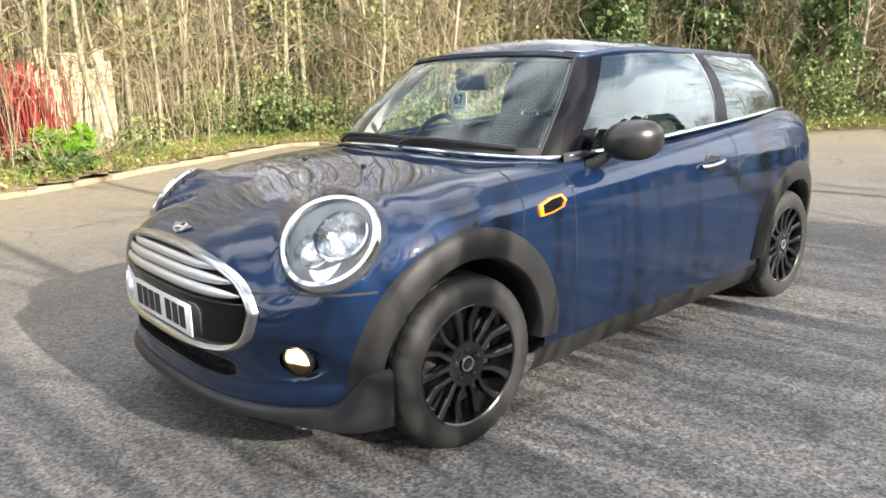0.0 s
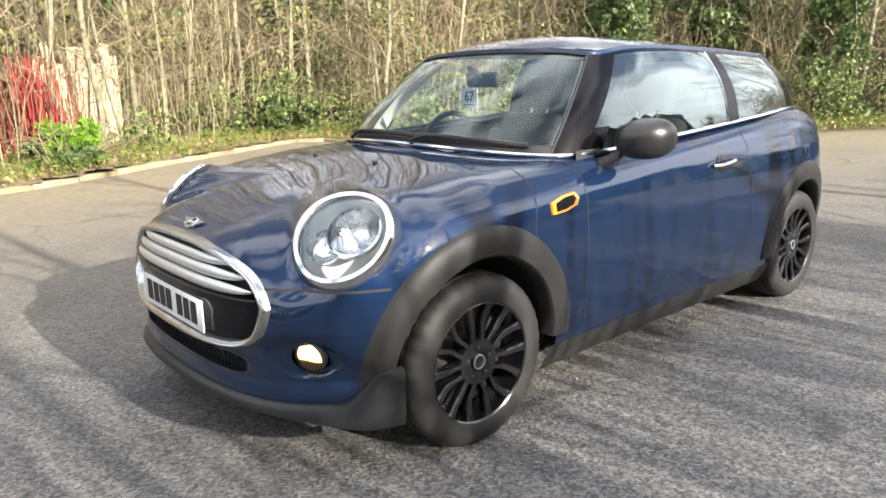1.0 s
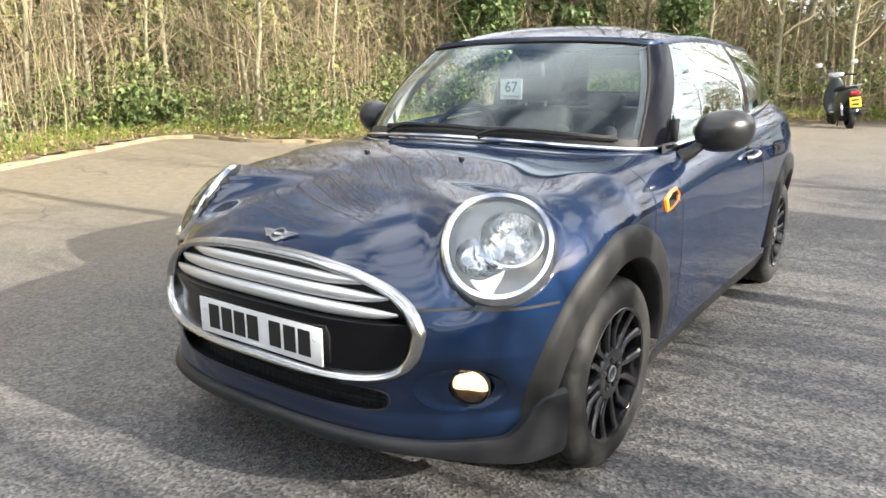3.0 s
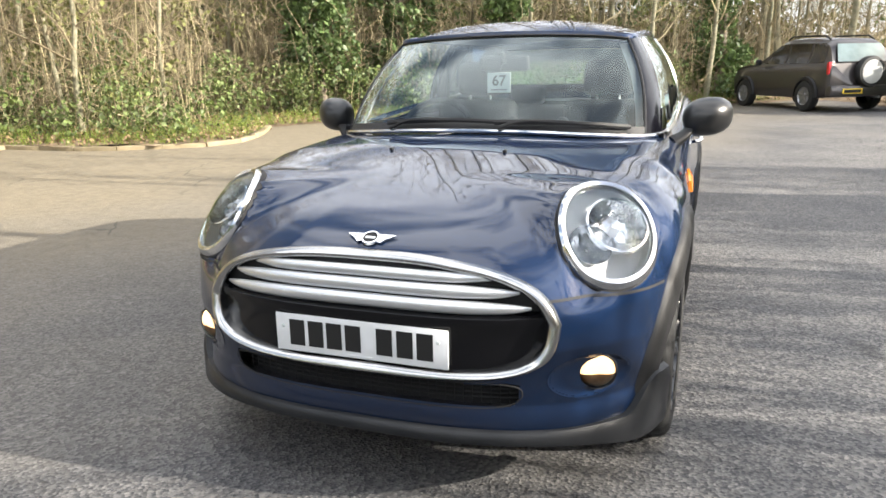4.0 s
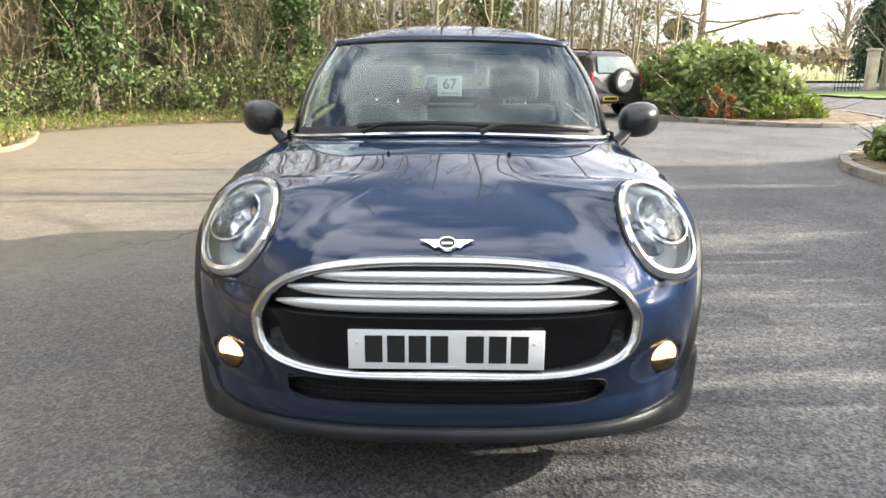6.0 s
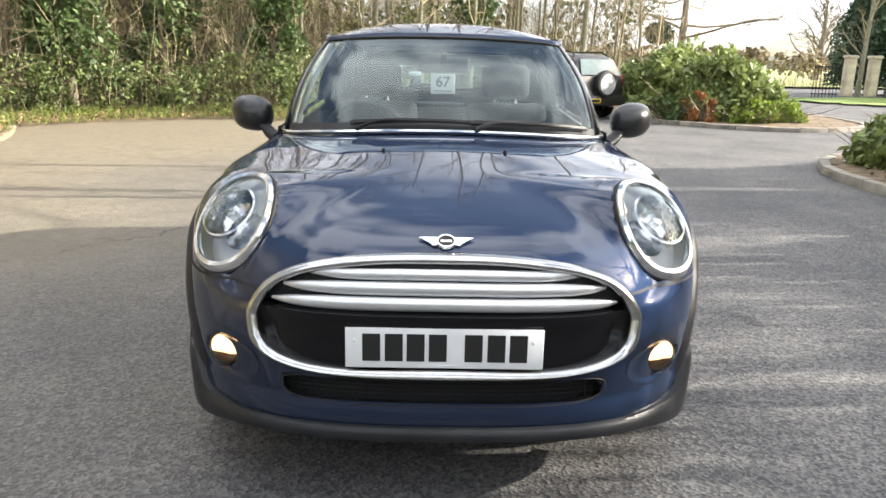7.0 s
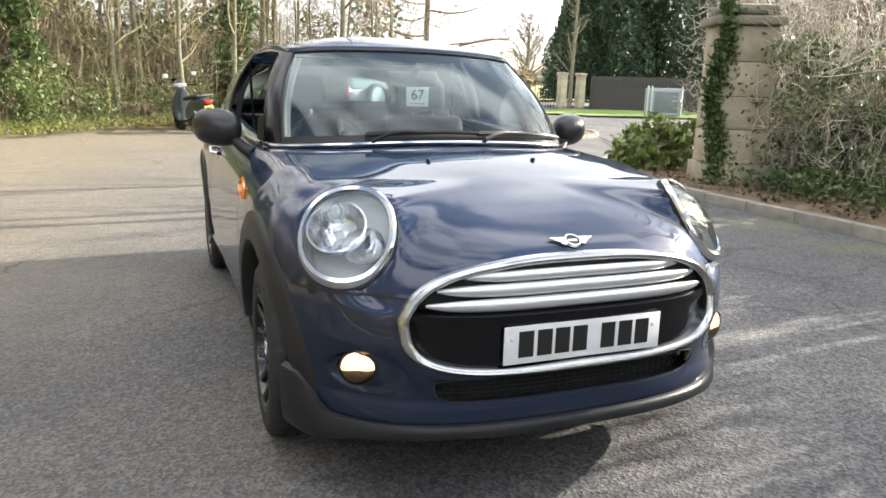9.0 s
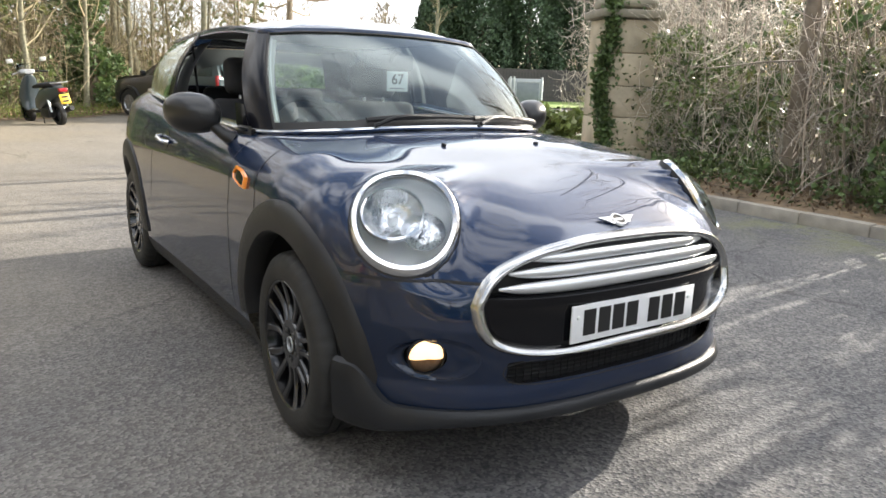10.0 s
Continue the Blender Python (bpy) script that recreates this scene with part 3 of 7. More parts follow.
# -- wheel arch trims --
def arch(axle, side, name, a0, a1):
    n, g = 60, Geo()
    prof = [(0.340, -0.055), (0.343, 0.004), (0.351, 0.013), (0.385, 0.016), (0.425, 0.014), (0.446, 0.007), (0.452, -0.006)]
    for i in range(n + 1):
        a = radians(a0 + (a1 - a0) * i / n)
        for r, out in prof:
            y, z = axle + 0.006 + r * math.cos(a), 0.328 + r * math.sin(a)
            z = max(z, 0.15)
            p, _ = on_side(axle + 0.006 + max(r, 0.376) * math.cos(a), max(0.2, 0.328 + max(r, 0.376) * math.sin(a)), side)
            g.v.append((p.x + side * out, y, z))
    g.f = grid_faces(n + 1, len(prof))
    if side < 0:
        g.f = [tuple(reversed(q)) for q in g.f]
    return part(name, g, M_TRIM, car, "black plastic wheel arch trim")


for s in (1, -1):
    arch(FRONT_AXLE, s, "wheel_arch", -3, 190)
    arch(REAR_AXLE, s, "wheel_arch", -25, 184)
    for w in (FRONT_AXLE, REAR_AXLE):
        m = Matrix.Translation((s * 0.50, w, 0.318)) @ pose(0, 0, 0, 0, 90 * s, 0)
        part("wheel_well", lathe([(0.02, 0.0), (0.37, 0.0), (0.372, 0.27)], 40, m, arc=(82, 278) if s > 0 else (-98, 98)), M_DARK, car)
part("underbody", box(1.16, 3.3, 0.06, 0.02, at=(0, 0.0, 0.23)), M_DARK, car)
# black lip along the foot of the nose, rising into the arches
g = Geo()
order = [k for k in range(NRING) if RING[k, 1] < -1.53]
order = sorted(order, key=lambda k: k if k < NRING // 2 else k - NRING)
for k in order:
    y = RING[k, 1]
    lo = 0.231 - 0.055 * float(smooth01(-1.93, -1.62, y))
    hi = 0.274 - 0.004 * float(smooth01(-1.94, -1.80, y)) + 0.105 * float(smooth01(-1.72, -1.60, y))
    for t, out in ((0.0, -0.05), (0.01, 0.010), (0.10, 0.022), (0.30, 0.026), (0.75, 0.020), (0.95, 0.010), (1.0, -0.008)):
        z = lo + (hi - lo) * t
        q = RING[k] + RING_OUT[k] * ((out + 0.012 * float(smooth01(-1.80, -1.60, y))) - float(inset_at(max(z, 0.25), FRONTNESS[k])))
        g.v.append((q[0], q[1], z))
g.f = grid_faces(len(order), 7)
part("front_splitter", g, M_LIP, car, "black plastic lip")

# -- wheels --
def wheel(side, axle, steer=0.0):
    base = new("wheel")
    base.parent = car
    base.matrix_basis = pose(side * 0.724, axle, HUB_Z, 0, 90 * side, 0) @ pose(0, 0, 0, 0, 0, steer) if not steer else pose(side * 0.724, axle, HUB_Z, 0, 0, steer) @ pose(0, 0, 0, 0, 90 * side, 0)
    R, w = TYRE_R, 0.0925
    prof = [(0.208, -0.085), (0.222, -0.092), (0.25, -w - 0.004), (0.275, -w), (0.295, -0.080), (0.303, -0.066), (0.3065, -0.045), (0.3065, -0.040), (0.300, -0.039), (0.300, -0.034),
            (R, -0.033), (R, -0.004), (0.300, -0.003), (0.300, 0.003), (R, 0.004), (R, 0.033), (0.300, 0.034), (0.300, 0.039), (0.3065, 0.040), (0.3065, 0.045), (0.303, 0.066), (0.295, 0.080), (0.275, w), (0.25, w + 0.004), (0.222, 0.093), (0.214, 0.090), (0.208, 0.082)]
    tyre = lathe(prof, 180)
    kp = len(prof)
    for k in range(len(tyre.v)):
        # cross grooves over the shoulders
        if (k // kp) % 5 == 0 and k % kp in (4, 5, 6, 7, 18, 19, 20, 21):
            x, y, z = tyre.v[k]
            tyre.v[k] = (x * 0.987, y * 0.987, z * 0.992)
    part("tyre", tyre, M_RUBBER, base, "dusty black tyre")
    part("rim", lathe([(0.192, -0.08), (0.195, 0.03), (0.203, 0.062), (0.207, 0.088), (0.213, 0.092), (0.217, 0.088), (0.216, 0.082)], 64), M_RIM, base, "gloss black alloy rim")
    g = lathe([(0.0, 0.030), (0.185, -0.01)], 40)
    part("brake_disc", g, material("brake_iron", (0.045, 0.043, 0.042), 0.5, 0.6) if "brake_iron" not in bpy.data.materials else bpy.data.materials["brake_iron"], base)
    for k in range(7):
        # each spoke is a fork: two flat prongs that part near the hub
        a0 = 2 * math.pi * k / 7
        ca, sa = math.cos(a0), math.sin(a0)
        for dd in (-1, 1):
            g = Geo()
            for t in np.linspace(0, 1, 9):
                r = 0.070 + t * 0.139
                off = dd * (0.014 + 0.018 * float(smooth01(0.0, 0.5, t)) + 0.013 * t)
                h = 0.074 + 0.014 * t - 0.010 * math.sin(math.pi * t)
                w = 0.0105 + 0.0035 * t + 0.008 * float(smooth01(0.84, 1.0, t))
                for du, dh in ((-w, -0.030), (-w, -0.006), (-w * 0.62, 0.0), (w * 0.62, 0.0), (w, -0.006), (w, -0.030)):
                    o = off + du
                    g.v.append((r * ca - o * sa, r * sa + o * ca, h + dh))
            g.f = grid_faces(9, 6)
            part("spoke", g, M_RIM, base, sharp=35.0)
    part("hub", lathe([(0.086, 0.03), (0.086, 0.062), (0.080, 0.074), (0.066, 0.076), (0.034, 0.071), (0.033, 0.066)], 40), M_RIM, base)
    cap = part("hub_cap", lathe([(0.0, 0.076), (0.024, 0.076), (0.029, 0.072), (0.030, 0.064)], 32), M_BLACK, base)
    part("hub_ring", lathe([(0.022, 0.0762), (0.0225, 0.0785), (0.026, 0.0785), (0.0265, 0.0755)], 32), M_SATIN, cap)
    for k in range(5):
        a = 2 * math.pi * (k + 0.5) / 5
        m = Matrix.Translation((0.052 * math.cos(a), 0.052 * math.sin(a), 0.073))
        well = part("nut_well", lathe([(0.0, 0.0012), (0.011, 0.0014), (0.013, 0.003), (0.015, 0.0022), (0.0155, -0.004)], 18, m), M_DARK, base)
        part("wheel_nut", lathe([(0.0, 0.006), (0.005, 0.006), (0.007, 0.004), (0.007, 0.0)], 6, m), M_RIMNUT, well)
    return base


wheel(1, FRONT_AXLE, -1.8)
wheel(-1, FRONT_AXLE, -1.8)
wheel(1, REAR_AXLE)
wheel(-1, REAR_AXLE)

# -- grille --
def ring_on_nose(scale, outs, name, mat, parent, n=96, label=""):
    """A band round the grille: outs are (grow, forward) pairs across it."""
    g = Geo()
    for i in range(n):
        a = 2 * math.pi * i / n
        gx, gz = grille_r(a)
        for grow, fwd in outs:
            l = math.hypot(gx, gz * 2.4)
            x, z = gx * scale + grow * gx / l, gz * scale + grow * gz * 2.4 / l * 0.9
            q = on_front(gx * 0.99, GRILLE_Z + gz * 0.99)[0]
            g.v.append((x, q.y - fwd, GRILLE_Z + z))
    k = len(outs)
    g.f = [(i * k + j, i * k + j + 1, ((i + 1) % n) * k + j + 1, ((i + 1) % n) * k + j) for i in range(n) for j in range(k - 1)]
    return part(name, g, mat, parent, label)


g = Geo()
for w in np.linspace(-0.94, 0.94, 12):
    z = GRILLE_Z + 0.155 * w
    hw = max(x for x in np.linspace(0.05, 0.53, 97) if in_grille(x, z, 0.98))
    for u in np.linspace(-hw, hw, 31):
        g.v.append((u, on_front(u, 0.5)[0].y + 0.055, z))
g.f = grid_faces(12, 31)
grille = part("grille", g, M_DARK, car, "black grille with chrome bars")
ring_on_nose(1.0, [(-0.030, -0.06), (-0.0225, 0.002), (-0.018, 0.010), (-0.009, 0.0165), (0.0, 0.0175), (0.008, 0.0125), (0.0125, 0.004), (0.0135, -0.02)], "grille_surround", M_SURROUND, grille, label="polished chrome surround")
for z, hw, th in ((0.691, 0.37, 0.0125), (0.655, 0.430, 0.0150), (0.616, 0.462, 0.0150)):
    pts, rad = [], []
    for u in np.linspace(-1, 1, 41):
        x = hw * u
        p = on_front(x, z)[0]
        pts.append((x, p.y + 0.012, z - 0.004 * u * u))
        rad.append(th * 1.06 * max(0.06, (1 - abs(u) ** 5.5)) ** 0.55)
    part("grille_bar", tube(pts, rad, 14, flat=1.22), M_SATIN, grille, "satin chrome bar")
# gloss black panel that carries the number plate
g = Geo()
zs = [0.4225, 0.43, 0.445, 0.47, 0.50, 0.53, 0.555, 0.575, 0.588, 0.595, 0.597]
for n_, z in enumerate(zs):
    hw = max(x for x in np.linspace(0.2, 0.53, 67) if in_grille(x, max(z, 0.430), 0.975))
    for x in np.linspace(-hw, hw, 49):
        lean = 0.012 * float(smooth01(0.53, 0.575, z)) - (0.05 if n_ == 10 else 0.012 if n_ == 9 else 0.0) - 0.02 * (abs(x) / 0.5) ** 6
        g.v.append((x, on_front(x, 0.5)[0].y + 0.016 - lean, z))
g.f = grid_faces(len(zs), 49)
part("plate_panel", g, M_PANEL, grille, "gloss black panel")
plate = part("number_plate", box(0.52, 0.006, 0.111, 0.0025, at=(0, -1.940, 0.501)), M_PLATE, car, "white number plate with black bars")
for i, x in enumerate((-0.190, -0.131, -0.074, -0.016, 0.078, 0.138, 0.196)):
    part("plate_bar", box(0.047, 0.002, 0.076, 0.0006, at=(x - 0.002, -1.944, 0.503), seg=1), M_INK, plate)
part("plate_bar", box(0.075, 0.002, 0.004, 0.0005, at=(0.0, -1.944, 0.4535), seg=1), M_LAMPGREY, plate)
for x in (-0.236, 0.232):
    part("plate_screw", lathe([(0.0, 0.004), (0.005, 0.003), (0.006, 0.0)], 12, Matrix.Translation((x, -1.943, 0.520)) @ pose(0, 0, 0, 90, 0, 0)), M_PAPER, plate)

# -- lower intake --
g = Geo()
for z, deep in ((0.330, 0.004), (0.320, 0.06), (0.37, 0.062), (0.425, 0.06)):
    for x in np.linspace(-0.5, 0.5, 31):
        g.v.append((x, on_front(x, 0.33)[0].y + deep, z))
g.f = grid_faces(4, 31)
intake = part("lower_intake", g, M_DARK, car, "black mesh intake")
for z in (0.342, 0.355, 0.368, 0.381, 0.394):
    part("mesh_bar", tube([(x, on_front(x, 0.33)[0].y + 0.050, z) for x in np.linspace(-0.46, 0.46, 31)], 0.003, 4), M_DARK, intake)
for x in np.linspace(-0.45, 0.45, 37):
    y = on_front(x, 0.33)[0].y + 0.047
    part("mesh_bar", tube([(x, y, 0.322), (x, y, 0.412)], 0.002, 4), M_DARK, intake)
loop = []
for i in range(90):
    a = 2 * math.pi * i / 90
    c_, s_ = math.cos(a), math.sin(a)
    k_ = (abs(c_) ** 5 + abs(s_) ** 5) ** -0.2
    z = 0.370 + 0.041 * s_ * k_
    x = (0.445 - 0.7 * max(0, 0.37 - z)) * c_ * k_
    q = on_front(x, z)
    loop.append(tuple(q[0] + q[1] * -0.002))
part("intake_edge", tube(loop, 0.003, 6, closed=True), M_DARK, intake, "matt black rim")

# -- headlamps, fog lamps --
def lamp_matrix(side):
    m = Matrix((( *LAMP_V, 0), (*LAMP_U, 0), (*LAMP_N, 0), (0, 0, 0, 1))).transposed()
    m.translation = LAMP_C
    return Matrix.Diagonal((side, 1, 1, 1)) @ m


def lamp_lathe(prof, n=64, side=1, push=(0, 0)):
    g = Geo()
    for i in range(n):
        a = 2 * math.pi * i / n
        for r, h in prof:
            u, v = r * LAMP_RU * math.sin(a), r * LAMP_RV * math.cos(a)
            # the ring leans with the wing: it falls away towards its outer edge
            fall = float(lamp_fall(u / LAMP_RU, v / LAMP_RV))
            g.v.append((v, u, h + fall))
    k = len(prof)
    g.f = [(i * k + j, ((i + 1) % n) * k + j, ((i + 1) % n) * k + j + 1, i * k + j + 1) for i in range(n) for j in range(k - 1)]
    m = lamp_matrix(side)
    g.v = [tuple(m @ Vector(p)) for p in g.v]
    if side < 0:
        g.f = [tuple(reversed(q)) for q in g.f]
    return g


for s in (1, -1):
    lamp = part("headlamp", lamp_lathe([(0.87, 0.018), (0.85, -0.01), (0.78, -0.035), (0.5, -0.060), (0.02, -0.066)], side=s), M_LAMPGREY, car, "round clear headlamp with a chrome ring")
    part("chrome_ring", lamp_lathe([(0.845, 0.006), (0.85, 0.021), (0.87, 0.028), (0.945, 0.029), (0.995, 0.020), (1.015, -0.006), (1.0, -0.03)], side=s), M_CHROME, lamp, "polished chrome ring")
    part("ring_gasket", lamp_lathe([(1.0, 0.010), (1.03, 0.008), (1.04, -0.02)], side=s), M_DARK, lamp)
    part("lens", lamp_lathe([(0.85, 0.020), (0.72, 0.031), (0.45, 0.044), (0.2, 0.049), (0.01, 0.05)], side=s), M_LENS, lamp, "clear lens")
    m = lamp_matrix(s)
    main = part("main_reflector", Geo().add(lathe([(0.082, 0.0), (0.076, -0.03), (0.055, -0.055), (0.02, -0.066), (0.005, -0.067)], 40).v, lathe([(0.082, 0.0), (0.076, -0.03), (0.055, -0.055), (0.02, -0.066), (0.005, -0.067)], 40).f, m @ Matrix.Translation((0.022, 0.030, 0.012))), M_REFLECT, lamp, "bright faceted reflector")
    part("reflector_ring", Geo().add(*(lambda t: (t.v, t.f))(lathe([(0.080, 0.0), (0.083, 0.006), (0.089, 0.004), (0.090, -0.01)], 40)), m @ Matrix.Translation((0.022, 0.030, 0.012))), M_CHROME, lamp)
    part("bulb_shield", Geo().add(*(lambda t: (t.v, t.f))(box(0.030, 0.020, 0.05, 0.006)), m @ Matrix.Translation((0.022, 0.030, -0.02))), M_SATIN, main)
    part("side_reflector", Geo().add(*(lambda t: (t.v, t.f))(lathe([(0.062, 0.0), (0.05, -0.025), (0.02, -0.036), (0.004, -0.037)], 32)), m @ Matrix.Translation((-0.040, -0.050, 0.004))), M_REFLECT, lamp)
    # fog lamp at the bottom of a painted scoop
    g = Geo()
    fp, fn = on_front(s * FOG.x, FOG.z)
    fd = Vector((-fn.x * 0.42, -fn.y, 0.06)).normalized()       # into the car
    for t, deep in ((1.06, -0.0015), (1.0, 0.0005), (0.93, 0.006), (0.80, 0.016), (0.65, 0.022), (0.5, 0.024)):
        for j in range(41):
            a = 2 * math.pi * j / 40
            w = smooth01(0.45, 1.0, t)
            x = (1 - w) * (FOG.x + 0.045 * math.cos(a)) + w * (0.607 + 0.094 * t * math.cos(a))
            z = (1 - w) * (FOG.z + 0.045 * math.sin(a)) + w * (0.414 + 0.061 * t * math.sin(a))
            p, nn = on_front(s * (0.607 + 0.094 * t * math.cos(a)), 0.414 + 0.061 * t * math.sin(a))
            g.v.append((s * x, p.y - fd.y * -deep, z))
    g.f = grid_faces(6, 41)
    part("fog_scoop", g, M_PAINT, car, "painted lamp recess")
    fm = look(fp + fd * 0.004, fp + fd * 2.0)
    fog = part("fog_lamp", lathe([(0.054, -0.004), (0.0515, 0.005), (0.049, 0.003), (0.049, -0.03), (0.002, -0.045)], 36, fm), M_DARK, car, "lit round fog lamp")
    tl = lathe([(0.0495, 0.0), (0.045, 0.009), (0.032, 0.016), (0.016, 0.0195), (0.001, 0.0205)], 36)
    part("fog_glass", Geo().add(tl.v, tl.f, fm @ Matrix.Translation((0, 0, 0.0))), M_LENS, fog)
    for name, lo, hi, mat, lab in (("fog_bulb", -8, 188, M_FOGLIT, "glowing warm upper half"), ("fog_reflector", 188, 352, M_FOGLOW, "amber-tinted lower half")):
        g = Geo()
        for r, h in ((0.0475, -0.003), (0.038, 0.006), (0.020, 0.0125), (0.001, 0.0145)):
            for j in range(25):
                a = radians(lo + (hi - lo) * j / 24)
                g.v.append((r * math.cos(a), r * math.sin(a), h))
        g.f = grid_faces(4, 25)
        part(name, Geo().add(g.v, g.f, fm), mat, fog, lab)

# -- bonnet badge, washer jets --
bp, bn = on_top(0, -1.838)
bm_ = look(bp + bn * 0.004, bp + bn * 2.0) @ pose(0, 0, 0, 0, 180, 0)
up_ = Vector((0, 1, 0)) - bn * bn.y
up_.normalize()
side_ = up_.cross(bn)
bm_ = Matrix(((*side_, 0), (*up_, 0), (*bn, 0), (0, 0, 0, 1))).transposed()
bm_.translation = bp + bn * 0.003
badge = part("badge", lathe([(0.0, 0.005), (0.021, 0.005), (0.023, 0.003)], 32, bm_), M_DARK, car, "round black and chrome winged badge")
part("badge_ring", lathe([(0.0205, 0.004), (0.021, 0.0075), (0.0255, 0.0075), (0.027, 0.0)], 32, bm_), M_CHROME, badge)
part("badge_bar", box(0.030, 0.009, 0.002, 0.0006, at=(0, 0, 0.0058), m=bm_, seg=1), M_SATIN, badge)
for s in (1, -1):
    for y0, x1 in ((-0.004, 0.044), (0.003, 0.054), (0.0095, 0.064)):
        part("feather_groove", box(x1 - 0.026, 0.0014, 0.0008, 0.0, at=(s * (x1 + 0.026) / 2, y0, 0.0058), m=bm_), M_DARK, badge, smooth=False)
    g = Geo()
    out = [(0.022, -0.014), (0.035, -0.018), (0.045, -0.006), (0.062, 0.006), (0.074, 0.014), (0.060, 0.0155), (0.022, 0.0155)]
    g.v = [(s * x, y, z) for z in (0.0005, 0.0055) for x, y in out]
    k = len(out)
    g.f = [tuple(range(k)), tuple(range(2 * k - 1, k - 1, -1))] + [(i, (i + 1) % k, (i + 1) % k + k, i + k) for i in range(k)]
    part("badge_wing", Geo().add(g.v, g.f, bm_), M_CHROME, badge, smooth=False)
for s in (1, -1):
    jp, jn = on_top(0.212 * s, -1.195)
    part("washer_jet", box(0.013, 0.020, 0.012, 0.004, at=(jp.x, jp.y, jp.z + 0.004)), M_TRIM, car)

# -- roof --
NR = 2 * NG - 2
head_ring = np.vstack([head, head[-2:0:-1] * (-1, 1, 1)])
rrows = []
for s in np.r_[0.0, 0.02, 0.045, 0.08, 0.13, 0.2, np.linspace(0.3, 1, 8)]:
    c = np.column_stack([np.zeros(NR), np.clip(head_ring[:, 1], 0.0, 1.0), np.zeros(NR)])
    p = head_ring * (1 - s) + c * s
    crown = 1.436 - 0.035 * ((p[:, 1] - 0.12) / 0.55) ** 2 * (p[:, 1] < 0.12) - 0.06 * ((p[:, 1] - 0.12) / 1.2) ** 2 * (p[:, 1] >= 0.12)
    p[:, 2] = head_ring[:, 2] + (crown - head_ring[:, 2]) * (1 - (1 - s) ** 2.6)
    if s == 0.0:
        out = np.column_stack([head_ring[:, 0] * 0.008, (head_ring[:, 1] - 0.5) * 0.006, np.full(NR, -0.012)])
        rrows.append(head_ring + out * (1, 1, 0) + (0, 0, -0.008))
        rrows.append(head_ring + out * (1, 1, 0) + (0, 0, 0.006))
    rrows.append(p if s else head_ring + (0, 0, 0.014))
g = Geo()
g.v = np.vstack(rrows).tolist()
g.f = grid_faces(len(rrows), NR, wrap=True)
part("roof", g, M_PAINT, car, "dark blue roof")
part("headliner", Geo().add([(x * 0.97, y, 1.352 + 0.03 * (1 - (x / 0.55) ** 2)) for y in np.linspace(-0.28, 1.3, 12) for x in np.linspace(-0.54, 0.54, 9)], grid_faces(12, 9)), M_LINER, car)

# -- glass, pillars --
def screen_s(v):
    return 2.80 + 0.04 * v


part("windscreen", green_patch((lambda v: -screen_s(v), screen_s, 0.012, 0.985), fine=(90, 30)), M_GLASS, car, "clear windscreen")
for s in (1, -1):
    mir = s < 0
    part("pillar", green_patch((screen_s, lambda v: 3.30 + 0.28 * v, 0.0, 1.0), mirrored=mir, fine=(12, 20)), M_PILLAR, car, "gloss black windscreen pillar")
    part("pillar", green_patch((screen_s, lambda v: 3.28 + 0.28 * v, 0.0, 1.0), grow=0.045, mirrored=mir, fine=(8, 16)), M_LINER, car)
    part("pillar", green_patch((lambda v: 6.10, lambda v: 6.42, 0.0, 1.0), mirrored=mir, fine=(6, 16)), M_PILLAR, car, "gloss black middle pillar")
    part("pillar_trim", green_patch((lambda v: 5.98, lambda v: 6.62, 0.0, 0.97), grow=0.05, mirrored=mir, fine=(6, 16)), M_DASH, car)
    part("pillar", green_patch((lambda v: 8.0 - 0.12 * v, lambda v: 9.2, 0.0, 1.0), mirrored=mir, fine=(14, 16)), M_PILLAR, car, "gloss black rear pillar")
    top = part("window_rail", green_patch((lambda v: 3.2, lambda v: 9.2, 0.955, 1.0), mirrored=mir, fine=(60, 2)), M_PILLAR, car)
    if s > 0:
        part("door_glass", green_patch((lambda v: 3.30 + 0.28 * v, lambda v: 6.12, 0.005, 0.96), mirrored=mir), M_SIDEGLASS, car, "closed side window")
    else:
        # lowered on this side; only its top edge shows
        part("door_glass", green_patch((lambda v: 3.32 + 0.28 * v, lambda v: 6.10, 0.0, 0.05), mirrored=mir, fine=(40, 3)), M_SIDEGLASS, car, "lowered side window")
    part("rear_side_glass", green_patch((lambda v: 6.40, lambda v: 8.02 - 0.12 * v, 0.01, 0.96), mirrored=mir), M_REARGLASS, car, "tinted rear side window")
    part("rear_window", green_patch((lambda v: 9.15, lambda v: 11.0, 0.12, 0.96), mirrored=mir), M_SIDEGLASS, car, "clear rear window")
    part("tailgate_frame", green_patch((lambda v: 9.1, lambda v: 11.0, 0.0, 0.13), mirrored=mir, fine=(20, 3)), M_PILLAR, car)
    # quarter triangle ahead of the door glass
    part("quarter_panel", green_patch((lambda v: 3.30 + 0.28 * v, lambda v: 3.62 - 0.02 * v, 0.0, 0.22), grow=-0.004, mirrored=mir, fine=(6, 6)), M_PILLAR, car)
    # gasket lines
    edge_pts = [green_at(screen_s(v), v) for v in np.linspace(0.0, 1, 20)]
    part("pillar_gasket", tube([(s * p.x, p.y, p.z) for p in edge_pts], 0.006, 6), M_DARK, car)
    edge_pts = [green_at(6.10, v) for v in np.linspace(0.0, 0.97, 14)]
    part("window_edge", tube([(s * p.x * 1.002, p.y, p.z) for p in edge_pts], 0.0045, 6), M_CHROME if s > 0 else M_DARK, car)
